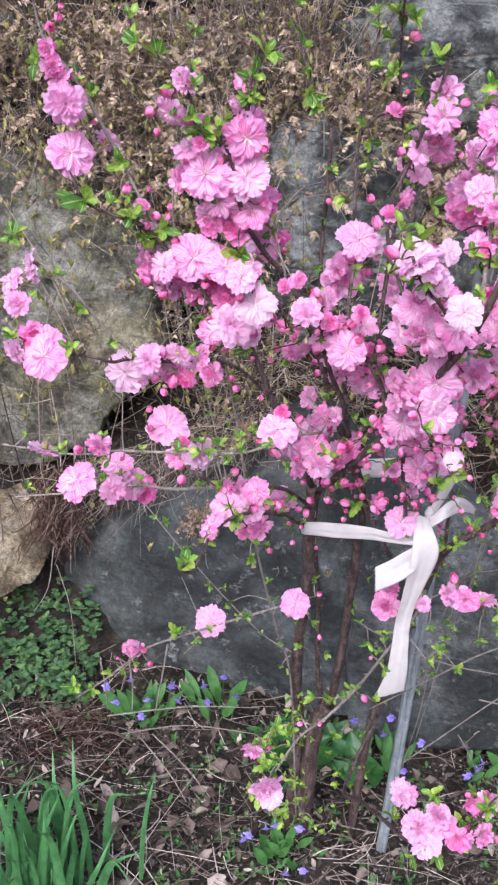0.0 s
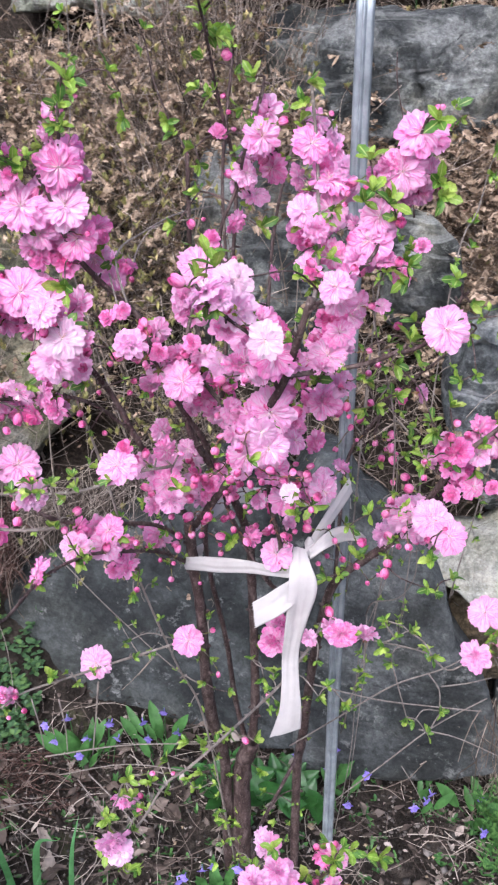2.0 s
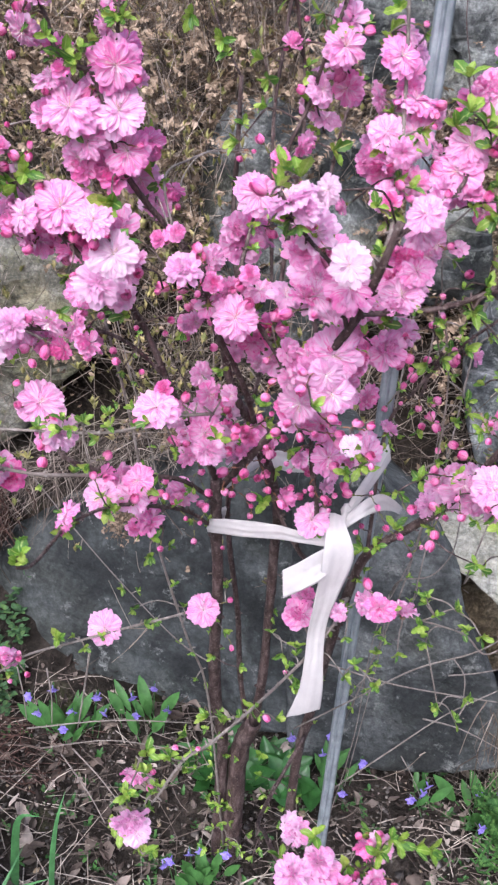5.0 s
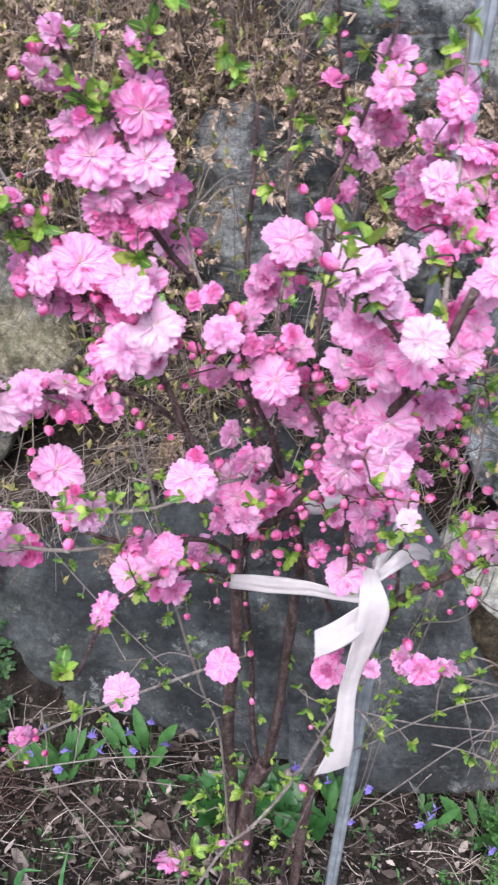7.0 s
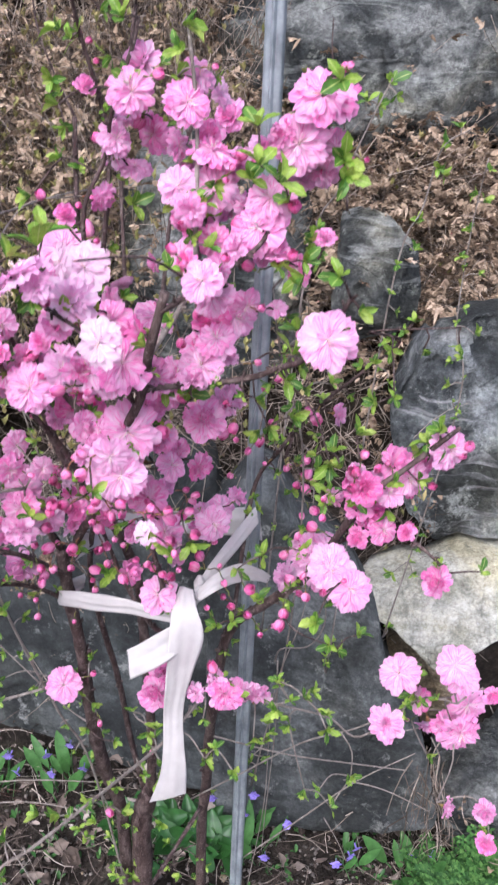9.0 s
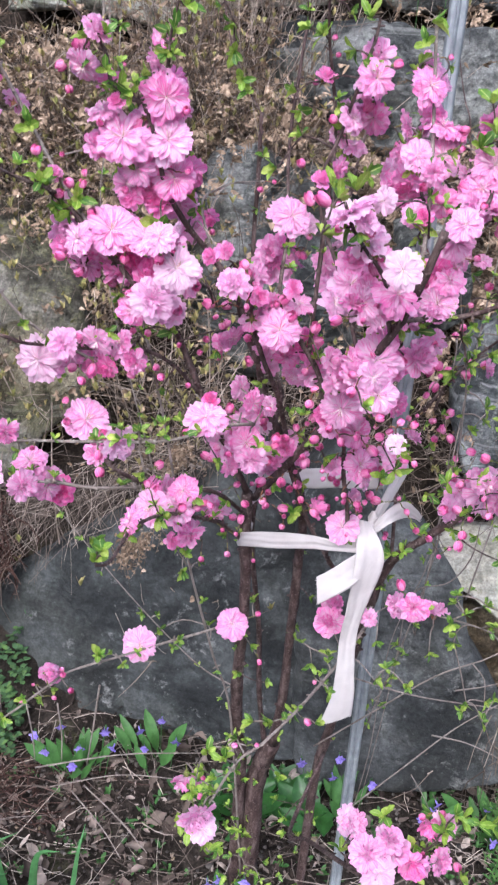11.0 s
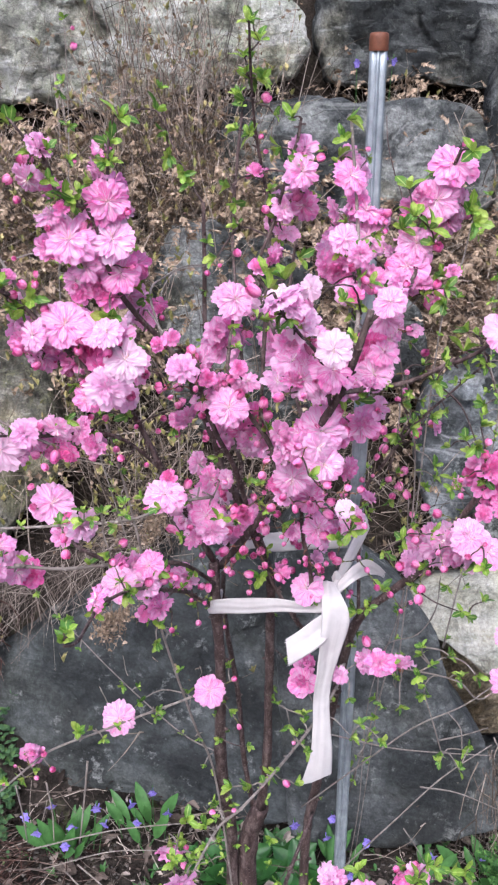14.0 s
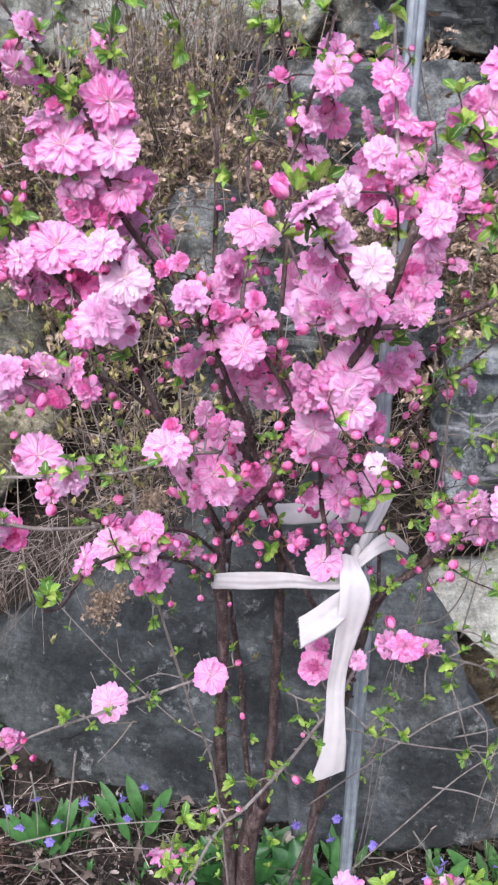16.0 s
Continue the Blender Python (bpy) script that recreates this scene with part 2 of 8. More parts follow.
def petal_material(name, deep, pink, pale, share, veins, backlit=(1.0, 0.58, 0.86), each=0.3):
    """Pink petals: paler towards the heart in fine rays, each flower a little different."""
    m, nt, s = material(name, 0.55, 0.2)
    uv = nt.nodes.new("ShaderNodeUVMap").outputs[0]
    sep = nt.nodes.new("ShaderNodeSeparateXYZ")
    nt.links.new(uv, sep.inputs[0])
    own = nt.nodes.new("ShaderNodeObjectInfo").outputs["Random"]
    isl = nt.nodes.new("ShaderNodeNewGeometry").outputs["Random Per Island"]
    c = ramp(nt, math_of(nt, "ADD", math_of(nt, "MULTIPLY", own, 1 - each), math_of(nt, "MULTIPLY", isl, each)),
             [(0.05, deep), (0.36, pink), (0.68, tuple(0.5 * (a + b) for a, b in zip(pink, pale))), (0.95, pale)])
    # rays along the petal
    mp = nt.nodes.new("ShaderNodeMapping")
    mp.inputs["Scale"].default_value = (4.2, 0.35, 1)
    nt.links.new(uv, mp.inputs["Vector"])
    rays = noise_of(nt, mp.outputs[0], 2.2, 4, 0.6, 0.3)
    heart = ramp(nt, sep.outputs[1], [(0.2, (1, 1, 1)), (0.6, (0.75,) * 3), (0.95, (0.1,) * 3)])
    fac = math_of(nt, "MULTIPLY", heart, ramp(nt, rays, [(0.46, (0.1,) * 3), (0.54, (veins,) * 3)]))
    c = mix(nt, fac, c, (0.87, 0.78, 0.845))
    c = mix(nt, ramp(nt, rays, [(0.36, (0.75,) * 3), (0.45, (0, 0, 0))]), c, deep)
    nt.links.new(c, s.inputs["Base Color"])
    bump(nt, s, rays, 0.35, 0.0008)
    # light that comes through the petal is coloured more deeply
    translucent(m, nt, s, mix(nt, 0.6, c, backlit, "MULTIPLY"), share)
    return m


PETAL = petal_material("petal", (0.86, 0.2, 0.54), (0.88, 0.45, 0.725), (0.88, 0.63, 0.8), 0.52, 0.9, (1.0, 0.58, 0.85), 0.45)
PALE_PETAL = petal_material("pale_petal", (0.86, 0.42, 0.7), (0.89, 0.54, 0.78), (0.94, 0.74, 0.88), 0.55, 1.0, (1.0, 0.75, 0.9))
WHITE_PETAL = petal_material("white_petal", (0.83, 0.5, 0.69), (0.84, 0.6, 0.74), (0.85, 0.7, 0.79), 0.52, 1.0, (1.0, 0.85, 0.93))
DEEP_PETAL = petal_material("deep_petal", (0.9, 0.15, 0.5), (0.95, 0.33, 0.68), (0.97, 0.56, 0.83), 0.5, 0.7)
BUD_PETAL = petal_material("bud_petal", (0.5, 0.03, 0.17), (0.7, 0.09, 0.33), (0.84, 0.27, 0.54), 0.25, 0.35, (0.98, 0.5, 0.7), 0.6)
CALYX = varied("calyx", [(0.0, (0.1, 0.13, 0.03)), (0.5, (0.17, 0.15, 0.045)), (1.0, (0.22, 0.08, 0.05))], 0.6, 0.25, False)
STAMEN = varied("stamen", [(0.0, (0.85, 0.7, 0.72)), (0.7, (0.9, 0.8, 0.8)), (0.85, (0.7, 0.5, 0.3)), (1.0, (0.5, 0.2, 0.2))], 0.6, 0.2)


def young_leaf_material():
    """Fresh leaves: yellow-green to green, with a pale midrib and fine side veins."""
    m, nt, s = material("young_leaf", 0.4, 0.45)
    uv = nt.nodes.new("ShaderNodeUVMap").outputs[0]
    sep = nt.nodes.new("ShaderNodeSeparateXYZ")
    nt.links.new(uv, sep.inputs[0])
    isl = nt.nodes.new("ShaderNodeNewGeometry").outputs["Random Per Island"]
    c = ramp(nt, isl, [(0.0, (0.065, 0.165, 0.025)), (0.35, (0.14, 0.29, 0.035)), (0.7, (0.26, 0.42, 0.05)), (1.0, (0.4, 0.52, 0.1))])
    across = math_of(nt, "ABSOLUTE", math_of(nt, "SUBTRACT", sep.outputs[0], 0.5))
    slant = math_of(nt, "ADD", math_of(nt, "MULTIPLY", sep.outputs[1], 7.0), math_of(nt, "MULTIPLY", across, -5.0))
    vein = math_of(nt, "ABSOLUTE", math_of(nt, "SUBTRACT", math_of(nt, "FRACT", slant), 0.5))
    c = mix(nt, ramp(nt, vein, [(0.0, (0.45,) * 3), (0.14, (0, 0, 0))]), c, (0.05, 0.13, 0.02))
    c = mix(nt, ramp(nt, across, [(0.03, (0.7,) * 3), (0.08, (0, 0, 0))]), c, (0.42, 0.52, 0.16))
    f = noise_of(nt, place(nt), 220, 4, 0.6)
    c = mix(nt, 0.5, c, ramp(nt, f, [(0.35, (0.28,) * 3), (0.65, (0.75,) * 3)]), "OVERLAY")
    nt.links.new(c, s.inputs["Base Color"])
    bump(nt, s, vein, 0.4, 0.0006)
    translucent(m, nt, s, c, 0.42)
    return m


YOUNG_LEAF = young_leaf_material()


def cloth_material():
    m, nt, s = material("ribbon_cloth", 0.65, 0.25)
    p = place(nt)
    f = noise_of(nt, p, 45, 6, 0.6, 0.4)
    c = ramp(nt, f, [(0.3, (0.5, 0.475, 0.46)), (0.6, (0.575, 0.55, 0.53)), (0.8, (0.64, 0.615, 0.59))])
    w = nt.nodes.new("ShaderNodeTexWave")
    w.inputs["Scale"].default_value = 420
    nt.links.new(p, w.inputs["Vector"])
    nt.links.new(c, s.inputs["Base Color"])
    bump(nt, s, math_of(nt, "ADD", w.outputs["Fac"], math_of(nt, "MULTIPLY", f, 3.0)), 0.25, 0.0006)
    translucent(m, nt, s, c, 0.18)
    return m


def steel_material():
    m, nt, s = material("galvanised_steel", 0.42, 0.5)
    p = place(nt)
    s.inputs["Metallic"].default_value = 0.4
    f = noise_of(nt, p, 60, 6, 0.6)
    nt.links.new(ramp(nt, f, [(0.3, (0.19, 0.22, 0.232)), (0.7, (0.38, 0.42, 0.437))]), s.inputs["Base Color"])
    nt.links.new(ramp(nt, f, [(0.3, (0.35,) * 3), (0.7, (0.55,) * 3)]), s.inputs["Roughness"])
    return m


CLOTH, STEEL = cloth_material(), steel_material()
RUST = varied("rusty_brown_cap", [(0.0, (0.11, 0.04, 0.02)), (1.0, (0.14, 0.055, 0.028))], 0.6, 0.3, False, 0, 140, 0.0008)

# ---- builders ----
rnd = random.Random(7)


def thing(name, at, label, category, group="", kind=""):
    """An empty at the foot of a thing; its parts hang under it."""
    e = new(name)
    e.location = at
    e.empty_display_size = 0.02
    return tagged(e, label, category, group, kind)


def origin(ob):
    p = Vector(ob.location)
    while ob.parent:
        ob = ob.parent
        p += ob.location
    return p


def part(name, bm, materials, parent=None, label="", smooth=True):
    """Links a bmesh, given in world places, as one mesh object under its thing or part."""
    mesh = bpy.data.meshes.new(name)
    if parent:
        bmesh.ops.translate(bm, verts=bm.verts, vec=-origin(parent))
    bm.to_mesh(mesh)
    bm.free()
    for m in (materials if isinstance(materials, (list, tuple)) else [materials]):
        mesh.materials.append(m)
    if smooth:
        mesh.shade_smooth()
    ob = new(name, mesh)
    ob.parent = parent
    return tagged(ob, label)


def raw(name, verts, faces, materials, slots=None, uvs=None):
    """A mesh from many small generated pieces."""
    mesh = bpy.data.meshes.new(name)
    mesh.from_pydata(verts, [], faces)
    for m in (materials if isinstance(materials, (list, tuple)) else [materials]):
        mesh.materials.append(m)
    if slots:
        mesh.polygons.foreach_set("material_index", slots)
    if uvs:
        layer = mesh.uv_layers.new(name="UVMap")
        flat = [c for f in faces for i in f for c in uvs[i]]
        layer.data.foreach_set("uv", flat)
    mesh.shade_smooth()
    return mesh


def smooth_path(pts, n):
    """A soft curve through the points."""
    pts = [Vector(p) for p in pts]
    if len(pts) == 2:
        return [pts[0].lerp(pts[1], i / n) for i in range(n + 1)]
    res = []
    ext = [2 * pts[0] - pts[1], *pts, 2 * pts[-1] - pts[-2]]
    for i in range(1, len(ext) - 2):
        a, b, c, d = ext[i - 1:i + 3]
        for k in range(n):
            t = k / n
            res.append(0.5 * ((2 * b) + (c - a) * t + (2 * a - 5 * b + 4 * c - d) * t * t + (3 * b - a - 3 * c + d) * t ** 3))
    res.append(pts[-1])
    return res


def tube(bm, path, r0, r1, sides=7, knobs=0.0, seed=0.0, slot=0):
    """A tapered, slightly knobbly tube along a path."""
    rings, side = [], None
    last = len(path) - 1
    for i, p in enumerate(path):
        d = (path[min(i + 1, last)] - path[max(i - 1, 0)]).normalized()
        side = (side if side else Vector((1, 0.3, 0.1))) - d * (side if side else Vector((1, 0.3, 0.1))).dot(d)
        side.normalize()
        up = d.cross(side)
        r = r0 + (r1 - r0) * i / last
        ring = []
        for k in range(sides):
            a = 2 * math.pi * k / sides
            v = side * math.cos(a) + up * math.sin(a)
            q = r * (1 + knobs * noise.noise(p * 90 + v * 0.8 + Vector((seed, 0, 0))) + knobs * 0.8 * noise.noise(p * 35 + Vector((0, seed, 0))))
            ring.append(bm.verts.new(p + v * q))
        rings.append(ring)
    for a, b in zip(rings, rings[1:]):
        for k in range(sides):
            f = bm.faces.new((a[k], a[(k + 1) % sides], b[(k + 1) % sides], b[k]))
            f.material_index = slot
    for ring, flip in ((rings[0], True), (rings[-1], False)):
        f = bm.faces.new(ring[::-1] if flip else ring)
        f.material_index = slot


def land(x, y):
    """Height of the ground: level at the shrub's foot, then a bank that climbs in steps."""
    ys = (-80, 0.3, 0.8, 1.05, 1.16, 1.3, 1.5, 1.72, 2.0, 2.15, 2.4, 2.8, 5, 12, 80)
    zs = (-0.12, -0.05, -0.012, 0.035, 0.07, 0.38, 0.58, 0.84, 0.98, 1.02, 1.3, 1.7, 3.0, 5.0, 9.0)
    z = float(np.interp(y, ys, zs))
    near = math.exp(-((x / 3) ** 2 + ((y - 1) / 3) ** 2))
    return z + near * (0.022 * noise.noise((x * 5, y * 5, 0.3)) + 0.008 * noise.noise((x * 19, y * 19, 1.7))) + (1 - near) * 0.25 * noise.noise((x * 0.3, y * 0.3, 2.0))


def ground():
    xs = [-80, -40, -20, -10, -5, -3, -2, -1.5, -1.1] + [-0.9 + 0.02 * i for i in range(96)] + [1.1, 1.5, 2, 3, 5, 10, 20, 40, 80]
    ys = [-80, -40, -20, -10, -5, -2.5, -1.2, -0.6, -0.2, 0.0, 0.15] + [0.25 + 0.02 * i for i in range(120)] + [2.7, 2.9, 3.3, 4, 5, 7, 10, 15, 25, 45, 80]
    verts = [(x, y, land(x, y)) for y in ys for x in xs]
    n = len(xs)
    faces = [(j * n + i, j * n + i + 1, (j + 1) * n + i + 1, (j + 1) * n + i) for j in range(len(ys) - 1) for i in range(n - 1)]
    tagged(new("ground", raw("ground", verts, faces, SOIL)), "dark brown earth climbing into a rocky bank", "ground", kind="structure")


ground()


def boulder(label, stone, outline, lie, depth, seed):
    """A rough stone: a rounded outline on a leaning face, domed, split into facets and weathered."""
    y0, kx, kz = lie
    loop = [Vector((x, 0, z)) for x, z in outline]
    loop = [q for a, b in zip(loop, loop[1:] + loop[:1]) for q in (a.lerp(b, 0.08), a.lerp(b, 0.92))]
    # even spacing round the edge
    total = [0.0]
    for a, b in zip(loop, loop[1:] + loop[:1]):
        total.append(total[-1] + (b - a).length)
    n, ring = 150, []
    for k in range(n):
        s = total[-1] * k / n
        i = max(j for j in range(len(loop)) if total[j] <= s)
        a, b = loop[i], loop[(i + 1) % len(loop)]
        ring.append(a.lerp(b, (s - total[i]) / max(1e-9, total[i + 1] - total[i])))
    mid = sum(ring, Vector()) / n
    size = sum((p - mid).length for p in ring) / n
    steps = [(0.86, depth), (0.97, depth * 0.6), (1.0, depth * 0.3), (1.01, depth * 0.11), (1.0, depth * 0.035), (0.975, depth * 0.008)]
    steps += [(0.95 - 0.029 * k, -0.02 * size * (1 - (0.95 - 0.029 * k) ** 2)) for k in range(31)]
    rows, off = [], Vector((seed * 7.3, seed * 3.1, seed * 5.7))
    r = random.Random(seed)
    flat = stone in ("dark", "grey", "cream")
    split = 0.15 if flat else 1.0
    # planes along which corners have broken away
    cuts = [(Vector((math.cos(a), 0, math.sin(a))), r.uniform(0.3, 0.8) * size, r.uniform(0.2, 0.6)) for a in (r.uniform(0, 6.28) for k in range(2 if flat else 5))]
    for s, back_by in steps:
        row = []
        for p in ring:
            q = mid + (p - mid) * s
            edge = size * (0.045 * noise.noise(q * 7 + off) + 0.045 * noise.noise(q * 22 + off) + 0.03 * noise.noise(q * 60 + off)) * (1.0 if s > 0.85 else 0.4) * (0.6 if flat else 1)
            q = q + (p - mid).normalized() * edge
            y = y0 + kx * q.x + kz * q.z + back_by + sum(max(0, (q - mid).dot(d) - far) * steep * (0.3 if flat else 1) for d, far, steep in cuts)
            w = Vector((q.x, y, q.z))
            # broad split facets, then rough relief
            bent = Vector((q.x, 0, q.z)) + Vector((noise.noise(q * 12 + off), 0, noise.noise(q * 12 - off))) * 0.02
            _, near = noise.voronoi(bent * 6 + off)
            tilt = noise.cell_vector(near[0] * 37.3)
            d = bent * 6 + off - near[0]
            f = split * (0.036 * (tilt.x - 0.5) + 0.075 * ((tilt.y - 0.5) * d.x + (tilt.z - 0.35) * d.z))
            f += split * 0.022 * noise.noise(w * 5 + off) + split * 0.014 * noise.noise(w * 19 + off) + (0.003 if flat else 0.008) * noise.noise(w * 50 + off)
            row.append(w + Vector((0, -f, 0)) * (1 if s < 0.99 else 0.5))
        rows.append(row)
    verts = [v for row in rows for v in row]
    faces = []
    for j in range(len(rows) - 1):
        for k in range(n):
            a, b = j * n + k, j * n + (k + 1) % n
            faces.append((a, b, b + n, a + n))
    c = sum(rows[-1], Vector()) / n
    verts.append(c)
    last = (len(rows) - 1) * n
    faces += [(last + k, last + (k + 1) % n, len(verts) - 1) for k in range(n)]
    verts.append(sum(rows[0], Vector()) / n)
    faces += [((k + 1) % n, k, len(verts) - 1) for k in range(n)]
    foot = Vector((mid.x, y0 + kx * mid.x + kz * mid.z, min(p.z for p in ring)))
    ob = new("boulder", raw("boulder", [v - foot for v in verts], faces, STONE[stone]))
    ob.location = foot
    return tagged(ob, label, "rock", "boulders of the bank")


# ---- boulders of the bank ----
boulder("dark blue-grey slab of rock behind the shrub", "dark", [(-0.330, 0.106), (-0.326, 0.206), (-0.276, 0.275), (-0.165, 0.348), (-0.015, 0.416), (0.077, 0.523), (0.168, 0.533), (0.218, 0.356), (0.229, 0.065), (0.061, 0.026), (-0.122, 0.037), (-0.283, 0.054)], (1.095, -0.3, 0.15), 0.22, 1)
boulder("grey split slab of rock behind the metal stake", "grey", [(0.215, 0.569), (0.248, 0.565), (0.296, 0.497), (0.356, 0.464), (0.391, 0.407), (0.416, 0.318), (0.468, 0.253), (0.510, 0.108), (0.384, 0.060), (0.272, 0.028), (0.187, 0.034), (0.164, 0.506)], (1.07, -0.25, 0.12), 0.2, 2)
boulder("large weathered beige-grey boulder with lichen", "moss", [(-0.486, 0.838), (-0.374, 0.826), (-0.289, 0.797), (-0.227, 0.759), (-0.182, 0.703), (-0.156, 0.637), (-0.148, 0.562), (-0.184, 0.527), (-0.230, 0.500), (-0.256, 0.431), (-0.359, 0.392), (-0.473, 0.379)], (1.04, 0, 0.5), 0.3, 3)
boulder("small rounded beige stone wedged under the boulder", "tan", [(-0.466, 0.319), (-0.380, 0.346), (-0.341, 0.330), (-0.327, 0.275), (-0.354, 0.229), (-0.415, 0.199), (-0.475, 0.183)], (1.12, 0, 0.2), 0.12, 4)
boulder("blue-grey boulder half hidden by pink branches", "slate", [(0.004, 0.873), (0.031, 0.904), (0.097, 0.917), (0.166, 0.879), (0.224, 0.882), (0.285, 0.833), (0.305, 0.595), (0.190, 0.553), (0.032, 0.546), (-0.014, 0.671), (-0.012, 0.820)], (1.18, 0, 0.4), 0.25, 5)
boulder("wide grey boulder streaked with pale lichen", "slate", [(0.121, 1.085), (0.169, 1.124), (0.211, 1.110), (0.290, 1.120), (0.403, 1.106), (0.560, 1.116), (0.628, 1.088), (0.650, 0.970), (0.640, 0.893), (0.385, 0.880), (0.297, 0.890), (0.167, 0.940), (0.120, 1.000)], (1.52, 0, 0.2), 0.25, 6)
boulder("pale grey leaning boulder on the bank", "mid", [(0.745, 1.229), (0.715, 1.190), (0.693, 1.121), (0.681, 1.052), (0.660, 0.972), (0.660, 0.859), (0.846, 0.808), (0.829, 1.251)], (1.48, 0, 0.2), 0.25, 7)
boulder("blue-grey boulder with white mineral streaks", "mid", [(0.416, 0.594), (0.421, 0.614), (0.434, 0.656), (0.442, 0.686), (0.459, 0.706), (0.477, 0.720), (0.506, 0.731), (0.537, 0.738), (0.596, 0.739), (0.644, 0.576), (0.640, 0.429), (0.577, 0.421), (0.496, 0.416), (0.447, 0.462), (0.425, 0.524)], (1.05, 0, 0.3), 0.12, 8)
boulder("dark grey rock face under the dry brush", "slate", [(0.328, 0.699), (0.336, 0.812), (0.369, 0.825), (0.412, 0.816), (0.448, 0.787), (0.458, 0.726), (0.453, 0.686), (0.416, 0.661), (0.375, 0.643), (0.340, 0.656)], (1.13, 0, 0.4), 0.1, 16)
boulder("flat pale cream slab of stone with chipped edges", "cream", [(0.369, 0.397), (0.379, 0.410), (0.397, 0.418), (0.420, 0.425), (0.471, 0.427), (0.502, 0.436), (0.526, 0.443), (0.565, 0.437), (0.627, 0.442), (0.633, 0.383), (0.561, 0.370), (0.525, 0.357), (0.491, 0.341), (0.472, 0.347), (0.450, 0.359), (0.424, 0.374), (0.386, 0.387)], (0.61, 0, 1.2), 0.08, 9)
boulder("grey boulder above a dark hollow", "pale", [(-0.693, 1.074), (-0.549, 1.072), (-0.511, 1.027), (-0.508, 0.961), (-0.539, 0.921), (-0.631, 0.895), (-0.700, 0.901)], (1.5, 0, 0.2), 0.25, 15)
boulder("grey weathered boulder in the upper row", "pale", [(-0.401, 1.375), (-0.245, 1.367), (-0.110, 1.359), (-0.009, 1.308), (0.041, 1.223), (0.051, 1.126), (0.009, 1.098), (-0.097, 1.086), (-0.259, 1.102), (-0.421, 1.090)], (1.76, 0, 0.2), 0.3, 10)
boulder("pale whitish boulder in the upper row", "pale", [(-0.030, 1.425), (0.172, 1.394), (0.269, 1.363), (0.330, 1.286), (0.341, 1.207), (0.306, 1.150), (0.206, 1.126), (0.040, 1.125), (-0.030, 1.249)], (1.84, 0, 0.2), 0.3, 11)
boulder("dark grey boulder in the upper row", "slate", [(0.389, 1.428), (0.527, 1.453), (0.784, 1.446), (0.839, 1.154), (0.747, 1.129), (0.613, 1.152), (0.522, 1.140), (0.404, 1.139), (0.375, 1.256)], (1.9, 0, 0.2), 0.3, 12)
boulder("small brown stone under the pale slab", "tan", [(0.425, 0.315), (0.478, 0.326), (0.541, 0.305), (0.547, 0.184), (0.493, 0.182), (0.446, 0.245)], (1.02, 0, 0.2), 0.12, 13)
boulder("small grey stone at the foot of the bank", "slate", [(0.507, 0.141), (0.561, 0.160), (0.643, 0.153), (0.667, 0.009), (0.542, 0.007)], (1.0, 0, 0.2), 0.12, 14)


# ---- metal stake beside the shrub ----
def stake(foot, head):
    s = thing("metal_stake", foot, "ribbed galvanised steel garden stake with a rust-brown cap", "stake")
    foot, head = Vector(foot), Vector(head)
    lean = (head - foot).normalized()
    bm = bmesh.new()
    # a fluted pipe with one deep groove along it
    rings = []
    n, high = 72, (head - foot).length
    for d in [-0.12 + (high + 0.12) * k / 40 for k in range(41)]:
        c, ring = foot + lean * d, []
        for k in range(n):
            a = 2 * math.pi * k / n
            r = 0.0077 - 0.0027 * max(0, math.cos(a + 1.4)) ** 26 - 0.0018 * max(0, math.cos(a + 2.2)) ** 40 - 0.0006 * max(0, math.cos(a * 6))
            ring.append(bm.verts.new(c + Vector((r * math.cos(a), r * math.sin(a), 0))))
        rings.append(ring)
    for a, b in zip(rings, rings[1:]):
        for k in range(n):
            bm.faces.new((a[k], a[(k + 1) % n], b[(k + 1) % n], b[k]))
    bm.faces.new(rings[-1])
    part("pole", bm, STEEL, s)
    bm = bmesh.new()
    prof = [(0.0083, -0.0125), (0.0085, -0.0115), (0.0084, -0.002), (0.0079, 0.0012), (0.0066, 0.0021), (0.0026, 0.0024)]
    rings = [[bm.verts.new(head + lean * z + Vector((r * math.cos(2 * math.pi * k / 24), r * math.sin(2 * math.pi * k / 24), 0))) for k in range(24)] for r, z in prof]
    for a, b in zip(rings, rings[1:]):
        for k in range(24):
            bm.faces.new((a[k], a[(k + 1) % 24], b[(k + 1) % 24], b[k]))
    bm.faces.new(rings[-1])
    part("cap", bm, RUST, s, "rust-brown plastic cap")
    return s


stake((0.2308, 0.846, 0.0), (0.2154, 0.816, 1.184))


